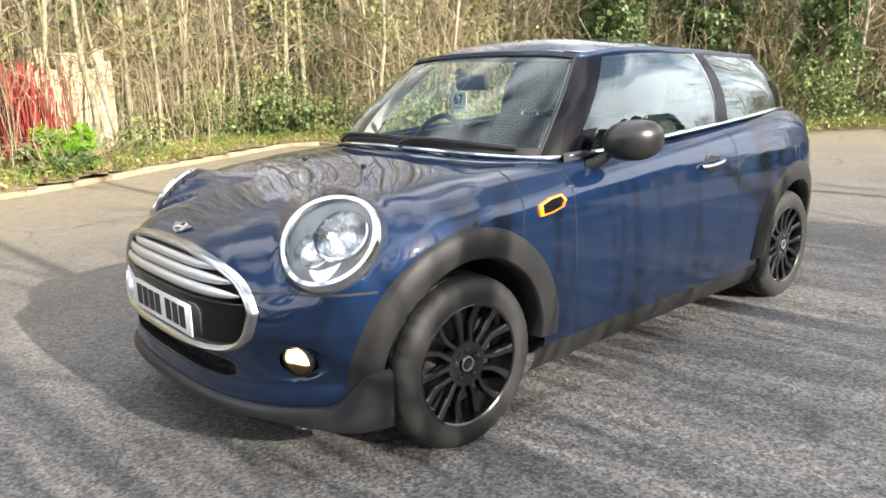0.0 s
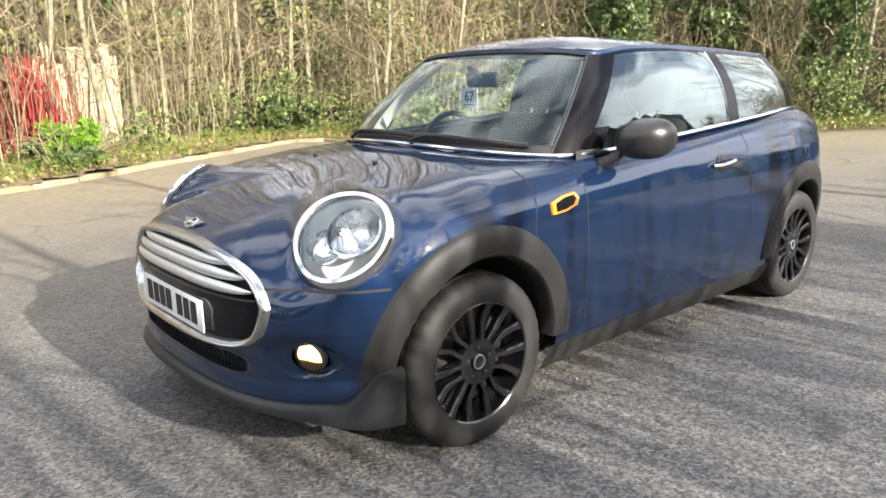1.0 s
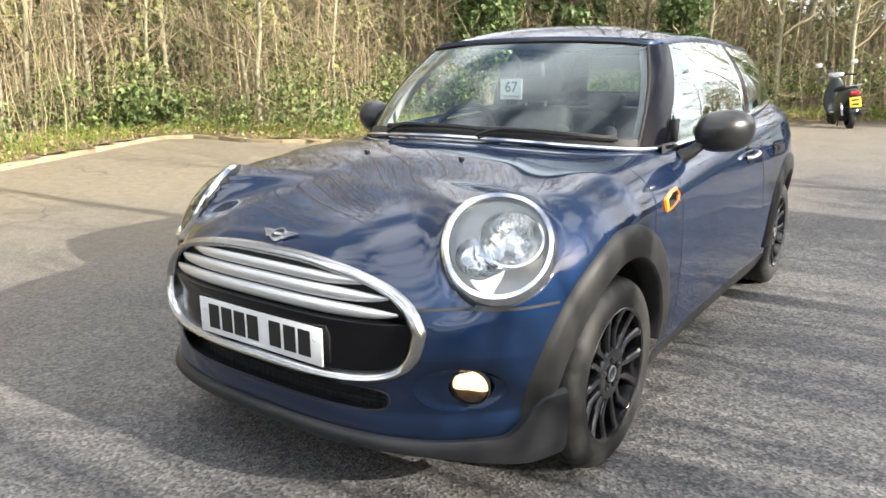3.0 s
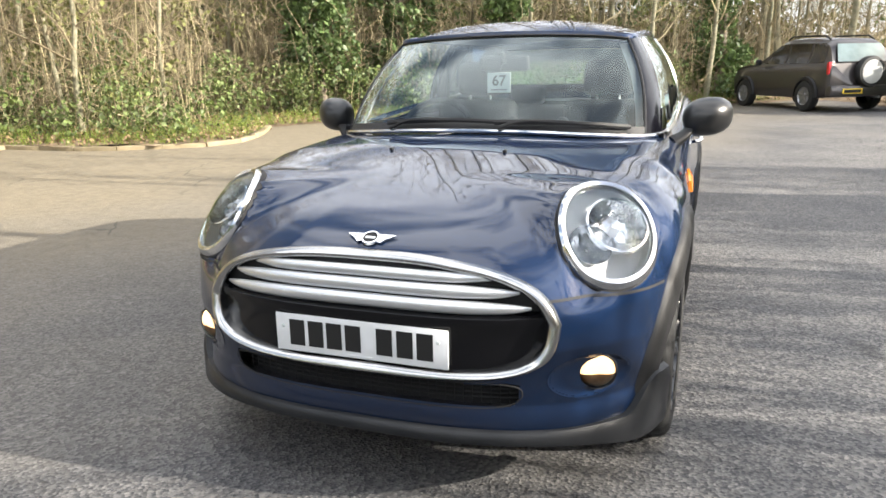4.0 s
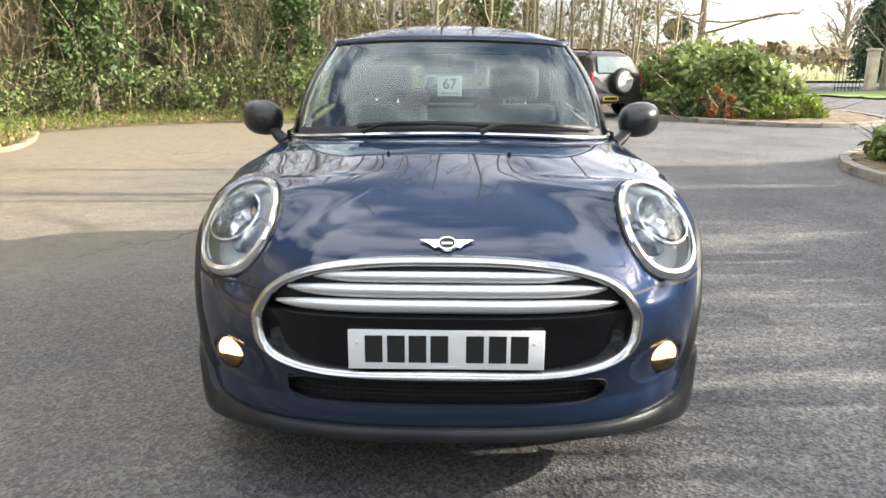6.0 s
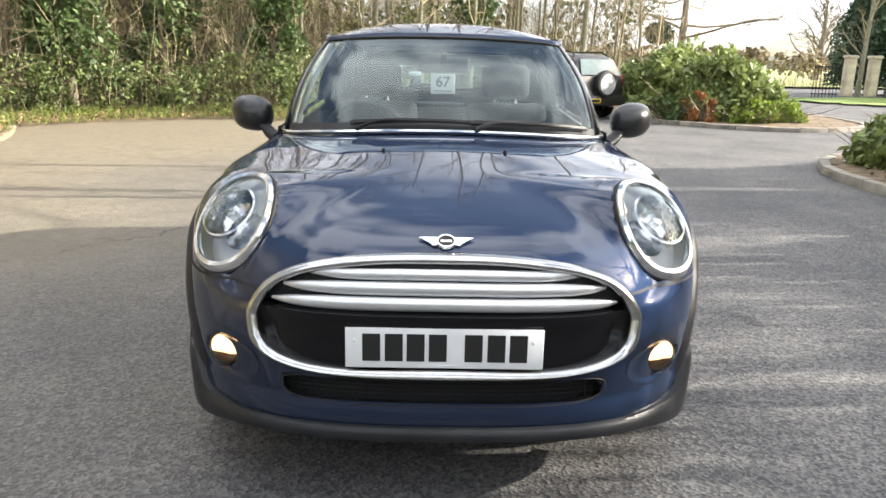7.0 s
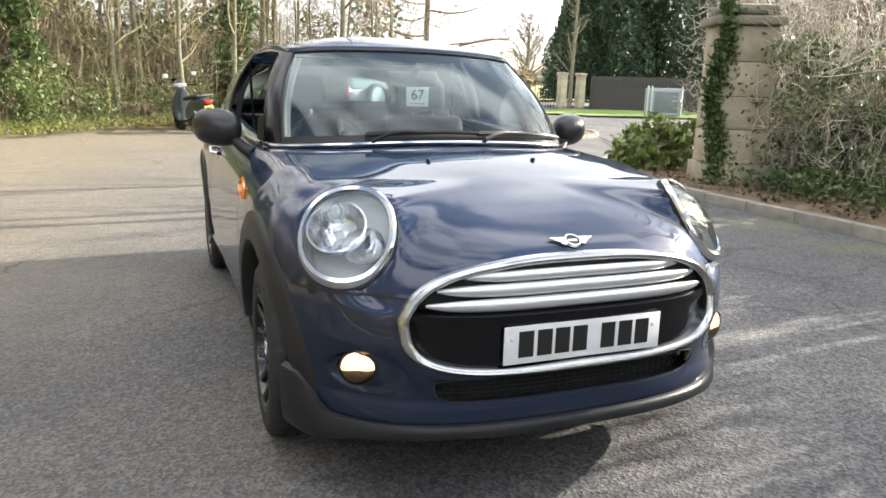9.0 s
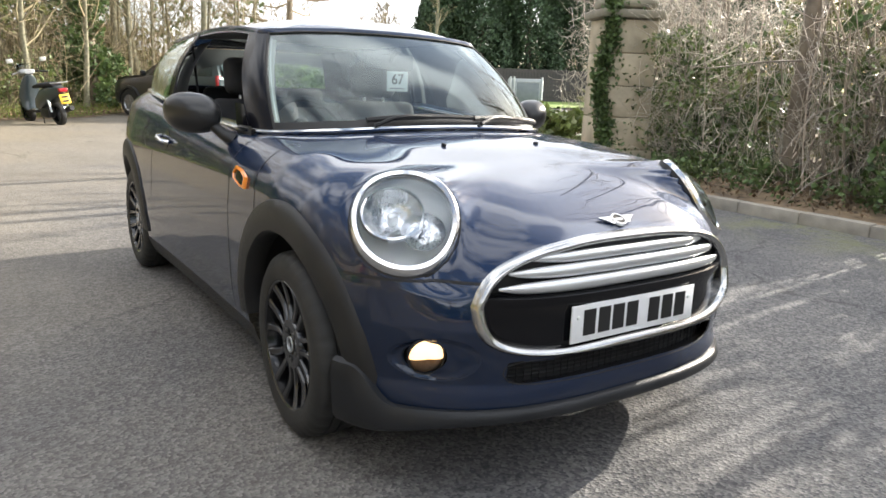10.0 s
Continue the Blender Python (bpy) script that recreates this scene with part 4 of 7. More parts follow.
edge_pts = [green_at(abs(u), 0.975) for u in np.linspace(-2.83, 2.83, 60)]
part("header_seal", tube([((1 if u >= 0 else -1) * p.x, p.y, p.z + 0.004) for u, p in zip(np.linspace(-2.83, 2.83, 60), edge_pts)], 0.0045, 6), M_DARK, car)
# bright strip round the foot of the glasshouse
st = [p for p in np.linspace(8.4, 0, 110)]
pts = []
for u in st:
    p = green_at(u, 0.0)
    o = Vector((p.x, p.y - 0.3, 0)).normalized() if u > 3 else Vector((p.x * 0.6, -0.5, 0)).normalized()
    t = on_top(p.x + o.x * 0.012, p.y + o.y * 0.012)[0]
    pts.append((p.x + o.x * 0.013, p.y + o.y * 0.013, max(p.z, t.z) - 0.001))
pts = pts + [(-x, y, z) for x, y, z in pts[-2::-1]]
part("belt_strip", tube(pts, 0.0115, 8, flat=0.8), M_CHROME, car, "polished chrome belt strip")

for ob in car.children:
    if ob.name.split(".")[0] in ("windscreen", "door_glass", "rear_side_glass", "rear_window"):
        ob.visible_shadow = False

# -- wipers, scuttle --
g = Geo()
for u in np.linspace(-2.8, 2.8, 40):
    for v, grow in ((0.0, 0.0), (0.03, 0.002), (0.07, 0.003)):
        p = green_at(abs(u), v)
        g.v.append((math.copysign(p.x, u), p.y - 0.004, p.z + 0.003))
g.f = grid_faces(40, 3)
part("scuttle", g, M_TRIM, car, "black scuttle panel")
for x0, x1, y in ((-0.36, 0.16, 0), (0.10, 0.585, 0)):
    pts = []
    for u in np.linspace(0, 1, 12):
        x = x0 + (x1 - x0) * u
        st_ = np.interp(abs(x), [green_at(a, 0.1).x for a in np.linspace(0, 3, 31)], np.linspace(0, 3, 31))
        p = green_at(st_, 0.050 + 0.015 * math.sin(math.pi * u))
        pts.append((x, p.y - 0.022, p.z + 0.012))
    wp = part("wiper", tube(pts, [0.012] * 6 + [0.010] * 6, 6, flat=1.0), M_TRIM, car, "black wiper")
    arm = [pts[6], (pts[3][0] - 0.02, pts[3][1] - 0.02, pts[3][2] + 0.004), (x0 + 0.02, pts[0][1] - 0.03, pts[0][2] - 0.02)]
    part("wiper_arm", tube(curve_through(arm, 10), 0.008, 6), M_TRIM, wp)

# -- door mirrors, handles, side repeaters --
for s in (1, -1):
    g, n, k = Geo(), 28, 15
    for i in range(k):
        t = i / (k - 1)
        y = -0.475 + 0.135 * t
        r = math.sqrt(max(0.0, 1 - (1 - min(1, t * 1.25)) ** 2.2)) if t < 0.8 else 1.0 - 0.04 * (t - 0.8) / 0.2
        for j in range(n):
            a = 2 * math.pi * j / n
            cx, cz = math.copysign(abs(math.cos(a)) ** 0.85, math.cos(a)), math.copysign(abs(math.sin(a)) ** 0.85, math.sin(a))
            g.v.append((s * (0.866 + 0.100 * r * cx), y + 0.035 * cx * r, 1.005 + 0.080 * r * cz + 0.006 * cx))
    g.f = grid_faces(k, n, wrap=True) + [tuple(range(n)), tuple(range((k - 1) * n + n - 1, (k - 1) * n - 1, -1))]
    mirror = part("door_mirror", g, M_MIRRORCAP, car, "black oval door mirror")
    m = Matrix.Translation((s * 0.872, -0.337, 1.012)) @ pose(0, 0, 0, -90, 0, 0) @ Matrix.Diagonal((1.16, 0.9, 1, 1))
    part("mirror_glass", lathe([(0.0, 0.0), (0.066, 0.0), (0.07, -0.004)], 28, m), M_MIRROR, mirror)
    stalk = curve_through([(s * 0.735, -0.475, 0.905), (s * 0.768, -0.46, 0.925), (s * 0.802, -0.435, 0.958), (s * 0.83, -0.42, 0.985)], 9)
    part("mirror_stalk", tube(stalk, [0.046, 0.043, 0.040, 0.037, 0.034, 0.032, 0.031, 0.031, 0.031], 14, flat=0.62), M_TRIM, mirror)
    # handle: bar on two feet over a scooped cup
    hp, hn = on_side(0.36, 0.845, s)
    bar = [(hp.x + s * 0.006, 0.275, 0.836), (hp.x + s * 0.030, 0.300, 0.840), (hp.x + s * 0.036, 0.36, 0.847), (hp.x + s * 0.030, 0.42, 0.853), (hp.x + s * 0.006, 0.445, 0.856)]
    handle = part("door_handle", tube(curve_through(bar, 17), 0.0115, 10, flat=0.8), M_CHROME, car, "chrome door handle")
    cup = Geo()
    for i in range(9):
        for j in range(25):
            a = 2 * math.pi * j / 24
            r = i / 8
            y, z = 0.355 + 0.048 * r * math.cos(a), 0.846 + 0.046 * r * math.sin(a)
            p, nn = on_side(y, z, s)
            cup.v.append((p.x + s * 0.002, y, z))
    cup.f = grid_faces(9, 25)
    if s < 0:
        cup.f = [tuple(reversed(q)) for q in cup.f]
    part("handle_cup", cup, M_BLACK, handle)
    # side repeater: amber frame round a dark insert
    g, frame_in = Geo(), Geo()
    out = [(-0.878, 0.768), (-0.880, 0.809), (-0.81, 0.828), (-0.738, 0.835), (-0.720, 0.812), (-0.740, 0.788), (-0.81, 0.772)]
    mid = np.mean(out, 0)
    n = len(out)
    for sc, lift in ((1.0, 0.002), (0.97, 0.010), (0.78, 0.012), (0.76, 0.006)):
        for y, z in out:
            yy, zz = mid + (np.array((y, z)) - mid) * sc
            p, nn = on_side(yy, zz, s)
            g.v.append((p.x + s * lift, yy, zz))
    g.f = grid_faces(4, n, wrap=True)
    rep = part("side_repeater", g, M_AMBER, car, "amber framed side repeater")
    for y, z in out:
        yy, zz = mid + (np.array((y, z)) - mid) * 0.80
        p, nn = on_side(yy, zz, s)
        frame_in.v.append((p.x + s * 0.007, yy, zz))
    frame_in.f = [tuple(range(n))]
    part("repeater_insert", frame_in, M_BLACK, rep, smooth=False)

# -- hanging tag, disc behind the screen --
def on_screen(x, v):
    st_ = np.interp(abs(x), [green_at(a, v).x for a in np.linspace(0, 3, 31)], np.linspace(0, 3, 31))
    p = green_at(st_, v)
    return Vector((math.copysign(p.x, x), p.y, p.z))


tag = part("hanging_tag", box(0.106, 0.003, 0.086, 0.001, at=(-0.003, -0.487, 1.153), seg=1), M_PAPER, car, "white paper tag with a dark number")
part("tag_string", tube([(0, -0.487, 1.195), (0, -0.45, 1.225), (0, -0.405, 1.235)], 0.0012, 4), M_DASH, tag)
fc = bpy.data.curves.new("tag_number", "FONT")
fc.body, fc.size, fc.align_x, fc.align_y, fc.extrude, fc.offset = "67", 0.062, "CENTER", "CENTER", 0.0, 0.0008
fo = bpy.data.objects.new("tag_number_curve", fc)
tm = Matrix(((1, 0, 0, 0), (0, 0, 1, 0), (0, -1, 0, 0), (0, 0, 0, 1))).transposed()
tm.translation = (-0.003, -0.4892, 1.160)
scene.collection.objects.link(fo)
num_me = bpy.data.meshes.new_from_object(fo.evaluated_get(bpy.context.evaluated_depsgraph_get()))
bpy.data.objects.remove(fo)
num_me.transform(tm)
num_me.materials.clear()
num_me.materials.append(M_INK)
num = new("tag_number", num_me)
num.parent = tag
part("tag_bar", box(0.075, 0.0006, 0.006, 0.0, at=(-0.003, -0.4888, 1.122)), M_INK, tag)
disc = Geo()
for i in range(24):
    a = 2 * math.pi * i / 24
    p = on_screen(-0.574 + 0.012 * math.cos(a) + 0.003 * math.sin(a), 0.19 + 0.032 * math.sin(a))
    disc.v.append((p.x, p.y + 0.006, p.z - 0.003))
disc.f = [tuple(range(24))]
part("parking_disc", disc, M_DARK, car, "small dark disc behind the screen", smooth=False)
# light caught along the screen's edge, put in as a thin pale strip
g = Geo()
for v in np.linspace(0.10, 0.95, 24):
    for st_ in (-2.735, -2.715):
        p = green_at(st_, v)
        g.v.append((p.x, p.y + 0.006, p.z - 0.003))
g.f = grid_faces(24, 2)
part("screen_edge", g, M_LAMPGREY, car, "pale strip for the glint along the windscreen's edge")
for z in (1.121, 1.1265):
    part("tag_line", box(0.074, 0.0008, 0.0022, 0.0, at=(-0.003, -0.4890, z)), M_LAMPGREY, tag, smooth=False)

# -- cabin --
def seat(x, y):
    cab = new("seat")
    cab.parent = car
    cab.location = (x, y, 0.30)
    part("cushion", box(0.48, 0.50, 0.16, 0.05, at=(0, 0, 0.12), seg=3), M_SEAT, cab)
    part("backrest", box(0.46, 0.13, 0.60, 0.05, m=pose(0, 0.30, 0.45, -16, 0, 0), seg=3), M_SEAT, cab)
    part("side_bolster", box(0.07, 0.16, 0.46, 0.03, m=pose(-0.22, 0.25, 0.42, -16, 0, 0), seg=3), M_SEAT, cab)
    part("side_bolster", box(0.07, 0.16, 0.46, 0.03, m=pose(0.22, 0.25, 0.42, -16, 0, 0), seg=3), M_SEAT, cab)
    hr = part("headrest", box(0.27, 0.10, 0.19, 0.045, m=pose(0, 0.42, 0.855, -10, 0, 0), seg=3), M_SEAT, cab)
    for dx in (-0.06, 0.06):
        part("headrest_post", tube([(dx, 0.385, 0.68), (dx, 0.41, 0.80)], 0.006, 6), M_SATIN, hr)
    return cab


seat(0.36, 0.02)
seat(-0.36, 0.02)
cab = new("rear_seat")
cab.parent = car
part("cushion", box(1.05, 0.45, 0.18, 0.05, at=(0, 0.82, 0.45), seg=3), M_SEAT, cab)
part("backrest", box(1.08, 0.14, 0.52, 0.05, m=pose(0, 1.13, 0.72, -18, 0, 0), seg=3), M_SEAT, cab)
for x in (-0.27, 0.27):
    part("headrest", box(0.24, 0.08, 0.12, 0.035, m=pose(x, 1.22, 1.03, -12, 0, 0), seg=3), M_SEAT, cab)
g = Geo()
for i, (y, z) in enumerate(((-0.95, 0.955), (-0.86, 0.962), (-0.70, 0.958), (-0.55, 0.945), (-0.47, 0.92), (-0.44, 0.86), (-0.46, 0.70), (-0.50, 0.5))):
    for x in np.linspace(-0.66, 0.66, 23):
        hump = 0.035 * math.exp(-((x + 0.36) / 0.15) ** 2) * (1 if 2 <= i <= 4 else 0)
        g.v.append((x * (0.72 if i == 0 else 0.86 if i == 1 else 0.97), y + 0.04 * (x / 0.66) ** 2 * (i > 1), z + hump - 0.02 * (x / 0.66) ** 4))
g.f = grid_faces(8, 23)
part("dashboard", g, M_DASH, car, "dark grey dashboard")
sw = pose(-0.36, -0.33, 0.90, 66, 0, 0)
wheel_ = part("steering_wheel", Geo().add(*(lambda t: (t.v, t.f))(tube([(0.183 * math.cos(a), 0.183 * math.sin(a), 0) for a in np.linspace(0, 2 * math.pi, 37)[:-1]], 0.0145, 8, closed=True)), sw), M_DASH, car, "black steering wheel")
part("steering_boss", Geo().add(*(lambda t: (t.v, t.f))(lathe([(0.0, 0.03), (0.06, 0.025), (0.075, 0.0), (0.06, -0.05)], 24)), sw), M_DASH, wheel_)
for a in (0, 180, 270):
    part("wheel_spoke", Geo().add(*(lambda t: (t.v, t.f))(box(0.12, 0.034, 0.014, 0.004, at=(0.12, 0, 0))), sw @ pose(0, 0, 0, 0, 0, a)), M_DASH, wheel_)
mp_ = on_screen(0.0, 0.80)
rv = part("inside_mirror", box(0.235, 0.028, 0.068, 0.013, m=Matrix.Translation((0.0, mp_.y + 0.10, mp_.z - 0.055)) @ pose(0, 0, 0, 8, 0, -8), seg=3), M_DASH, car, "dark interior mirror")
part("mirror_mount", tube([tuple(mp_ + Vector((0, 0.015, 0))), (0, mp_.y + 0.06, mp_.z - 0.02), (0, mp_.y + 0.085, mp_.z - 0.05)], 0.014, 8), M_DASH, rv)
for s in (1, -1):
    part("door_card", Geo().add([(s * (0.70 + 0.02 * math.sin(3 * z)), y, z) for z in np.linspace(0.35, 0.965, 8) for y in np.linspace(-0.6, 1.25, 12)], grid_faces(8, 12)), M_DASH, car)
    part("seat_belt", tube([green_at(6.25, 0.85).xyz * 1 if s > 0 else Vector((-green_at(6.25, 0.85).x, green_at(6.25, 0.85).y, green_at(6.25, 0.85).z)), (s * 0.60, 0.50, 0.9), (s * 0.60, 0.45, 0.5)], 0.012, 6, flat=0.2), M_SEAT, car)
part("floor", box(1.4, 2.4, 0.04, 0.01, at=(0, 0.3, 0.30)), M_DARK, car)
part("parcel_shelf", box(1.1, 0.35, 0.03, 0.01, at=(0, 1.40, 0.98)), M_DASH, car)

# ---- ground ----
def ground_sheet():
    g = Geo()
    xs = np.unique(np.r_[np.linspace(-16, 20, 91), np.linspace(-400, -16, 14), np.linspace(20, 400, 14)])
    ys = np.unique(np.r_[np.linspace(-14, 30, 111), np.linspace(-300, -14, 10), np.linspace(30, 500, 18)])
    g.v = [(x, y, rise(x, y)) for y in ys for x in xs]
    g.f = grid_faces(len(ys), len(xs))
    return g


tagged(part("ground", ground_sheet(), M_ASPHALT, sharp=80), "grey weathered asphalt of the car park", "asphalt", kind="structure")

# ---- fast meshes for plants ----
def fast(name, v, f, mat, parent=None, label=""):
    """A mesh from arrays; f is (n, 3) or (n, 4)."""
    me = bpy.data.meshes.new(name)
    v, f = np.asarray(v, np.float32), np.asarray(f, np.int32)
    me.vertices.add(len(v))
    me.vertices.foreach_set("co", v.ravel())
    me.loops.add(f.size)
    me.loops.foreach_set("vertex_index", f.ravel())
    me.polygons.add(len(f))
    me.polygons.foreach_set("loop_start", np.arange(0, f.size, f.shape[1], dtype=np.int32))
    me.polygons.foreach_set("use_smooth", np.ones(len(f), bool))
    me.materials.append(mat)
    me.update(calc_edges=True)
    me.validate()
    ob = new(name, me)
    if parent is not None:
        ob.parent = parent
    if label:
        ob["label"] = label
    return ob


def twig_arrays(p, d, r, curl=0.15, segs=3, rng=None, taper=0.35):
    """Thin bent three-sided stems from p along d (with its length), r at the foot."""
    rng = rng or np.random.default_rng(1)
    n = len(p)
    ln = np.linalg.norm(d, axis=1, keepdims=True)
    t = np.linspace(0, 1, segs + 1)
    bend = rng.normal(0, 1, (n, 3)) * ln * curl
    wav = rng.normal(0, 1, (n, 3)) * ln * curl * 0.5
    c = p[:, None, :] + d[:, None, :] * t[None, :, None] + bend[:, None, :] * (t ** 2 - t)[None, :, None] * 2 + wav[:, None, :] * np.sin(t * 6.28)[None, :, None] * 0.4
    dn = d / np.maximum(ln, 1e-6)
    a = np.cross(dn, rng.normal(0, 1, (n, 3)))
    a /= np.maximum(np.linalg.norm(a, axis=1, keepdims=True), 1e-6)
    b = np.cross(dn, a)
    rad = r[:, None] * (1 - (1 - taper) * t)[None, :]
    v = np.empty((n, segs + 1, 3, 3))
    for k in range(3):
        w = 2 * math.pi * k / 3
        v[:, :, k, :] = c + rad[:, :, None] * (math.cos(w) * a + math.sin(w) * b)[:, None, :]
    base = np.arange(n)[:, None, None] * (segs + 1) * 3
    i = np.arange(segs)[None, :, None] * 3
    k = np.arange(3)[None, None, :]
    k2 = (k + 1) % 3
    f = np.stack(np.broadcast_arrays(base + i + k, base + i + k2, base + i + 3 + k2, base + i + 3 + k), -1).reshape(-1, 4)
    return v.reshape(-1, 3), f


def leaf_arrays(c, size, rng, up=0.3, long=1.6):
    """Folded diamond leaves."""
    n = len(c)
    ax = rng.normal(0, 1, (n, 3))
    ax /= np.linalg.norm(ax, axis=1, keepdims=True)
    nn = rng.normal(0, 1, (n, 3)) + (0, 0, up * 3)
    s = np.cross(ax, nn)
    s /= np.maximum(np.linalg.norm(s, axis=1, keepdims=True), 1e-6)
    nn = np.cross(s, ax)
    z = size[:, None]
    v = np.stack([c - ax * z * long * 0.5, c + s * z * 0.5 + nn * z * 0.12, c + ax * z * long * 0.5, c - s * z * 0.5 + nn * z * 0.12], 1)
    b = np.arange(n)[:, None] * 4
    f = np.concatenate([b + (0, 1, 2), b + (0, 2, 3)], 1).reshape(-1, 3)
    return v.reshape(-1, 3), f


def ground_z(xy, add=0.0):
    return np.array([rise(x, y) for x, y in xy]) + add


M_TWIG = material("pale_twigs", (0.31, 0.265, 0.155), 0.8, rand=-0.65)
M_TWIG2 = material("brown_twigs", (0.245, 0.197, 0.120), 0.85, rand=-0.55)
M_HEDGESTEM = material("hedge_bark", (0.36, 0.30, 0.24), 0.7, rand=-0.5)
M_HEDGETWIG = material("hedge_twig", (0.52, 0.465, 0.38), 0.5, rand=-0.6)
M_BARK = material("sapling_bark", (0.30, 0.27, 0.18), 0.85, second=(0.17, 0.165, 0.105), scale=14, bump=0.4, bump_scale=50)
M_BARK2 = material("dark_bark", (0.15, 0.12, 0.09), 0.9, second=(0.24, 0.20, 0.15), scale=9, bump=0.6, bump_scale=35)
M_IVY = material("ivy_leaf", (0.092, 0.140, 0.045), 0.5, rand=-0.5, translucent=0.25)
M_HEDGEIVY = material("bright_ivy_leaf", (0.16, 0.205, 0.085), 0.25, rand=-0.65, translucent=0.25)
M_UNDER = material("bramble_leaf", (0.125, 0.165, 0.050), 0.55, rand=-0.6, translucent=0.25)
M_HEDGELITTER = material("dark_leaf_litter", (0.13, 0.088, 0.052), 0.9, rand=-0.6)
M_RHODO = material("rhododendron_leaf", (0.22, 0.27, 0.085), 0.42, rand=-0.5, translucent=0.25)
M_LAUREL = material("laurel_leaf", (0.20, 0.38, 0.035), 0.35, rand=-0.35, translucent=0.35)
M_COVER = material("ground_cover", (0.20, 0.27, 0.04), 0.55, rand=-0.4, translucent=0.3)
M_LITTER = material("leaf_litter", (0.26, 0.175, 0.095), 0.85, rand=-0.6)
M_REDSTEM = material("red_stems", (0.30, 0.035, 0.03), 0.6, rand=-0.35)
M_SOIL = material("leafy_soil", (0.10, 0.072, 0.045), 0.95, second=(0.24, 0.17, 0.10), scale=5, detail=8, bump=0.8, bump_scale=18)
M_BANK = material("overgrown_bank", (0.15, 0.125, 0.075), 0.95, second=(0.25, 0.205, 0.12), scale=1.6, detail=9, bump=1.0, bump_scale=7)
M_BANKLEAF = material("olive_leaf", (0.165, 0.172, 0.055), 0.7, rand=-0.4, translucent=0.2)
M_DRY = material("orange_foliage", (0.40, 0.19, 0.07), 0.7, rand=-0.3, translucent=0.3)
M_CONIFER = material("conifer_needles", (0.060, 0.100, 0.045), 0.6, rand=-0.45)
M_GRASS = material("mown_grass", (0.12, 0.20, 0.035), 0.9, second=(0.20, 0.26, 0.06), scale=0.7, detail=8, bump=0.6, bump_scale=12)
M_FIELD = material("field_grass", (0.26, 0.30, 0.09), 0.9, second=(0.36, 0.36, 0.15), scale=0.12, detail=6)
M_KERB = material("kerb_concrete", (0.33, 0.30, 0.25), 0.85, second=(0.22, 0.20, 0.17), scale=5, detail=6, bump=0.35, bump_scale=60, rand=0.15)
M_KERBS = material("sandy_kerb", (0.32, 0.26, 0.16), 0.85, second=(0.22, 0.18, 0.11), scale=4, detail=6, bump=0.3, bump_scale=60, rand=0.12)
M_STONE = material("pale_stone", (0.56, 0.48, 0.35), 0.85, second=(0.36, 0.31, 0.22), scale=3, detail=8, bump=0.5, bump_scale=25, rand=0.12)
M_CAP = material("mossy_stone", (0.20, 0.185, 0.14), 0.9, second=(0.30, 0.27, 0.20), scale=6, detail=8, bump=0.5, bump_scale=30)
M_FENCE = material("weathered_boards", (0.58, 0.48, 0.33), 0.8, second=(0.46, 0.37, 0.25), scale=4, detail=6, rand=0.2)
M_DARKFENCE = material("dark_boards", (0.05, 0.045, 0.045), 0.8, second=(0.08, 0.07, 0.065), scale=5)
M_GREYBOX = material("grey_cabinet", (0.36, 0.40, 0.40), 0.5, second=(0.42, 0.45, 0.45), scale=4)
M_GREYDOOR = material("grey_door", (0.17, 0.20, 0.21), 0.5, second=(0.20, 0.23, 0.235), scale=4)
M_FARWOOD = material("far_scrub", (0.16, 0.15, 0.12), 0.95, second=(0.22, 0.20, 0.15), scale=0.3, detail=8)

# ---- kerbs and verges ----
KERB_LEFT = [(-5.6, -6.5), (-6.25, -3.6), (-6.95, -1.24), (-7.65, 0.23), (-8.2, 1.1), (-8.8, 2.35), (-9.7, 4.0), (-9.6, 4.65), (-8.8, 4.8), (-7.9, 4.9), (-7.15, 5.35), (-6.5, 5.85), (-6.35, 6.5), (-6.7, 7.6), (-7.3, 8.8)]
KERB_RIGHT = [(4.85, -13.0), (4.8, -6.0), (4.75, 0.0), (4.75, 3.2), (4.78, 4.4), (4.95, 5.3), (5.45, 6.2), (6.2, 6.75), (7.4, 7.1), (11, 7.7), (18, 8.6)]
KERB_ISLAND = [(4.9, 13.6), (5.3, 12.8), (5.7, 12.3), (6.4, 11.7), (7.2, 11.2), (8.3, 11.3), (9.4, 12.1), (10.0, 13.4), (10.2, 15.5), (10.3, 18.5)]
VERGE = KERB_LEFT + [(-6.2, 10.5), (-4.5, 11.7), (-3.3, 11.4), (-2.2, 13.2), (-1.2, 13.9), (0.3, 14.4), (1.2, 15.6), (2.0, 17.0), (3.6, 18.2), (4.6, 16.6), (4.9, 13.6)]
POLY_LEFT = VERGE + [(5.2, 15.0), (10.3, 18.5), (10.8, 21.5), (8.5, 44.0), (-60.0, 60.0), (-60.0, -20.0), (-6.2, -20.0)]
POLY_ISLAND = KERB_ISLAND + [(8.0, 19.2), (5.0, 16.0)]
POLY_RIGHT = KERB_RIGHT + [(18, -13)]


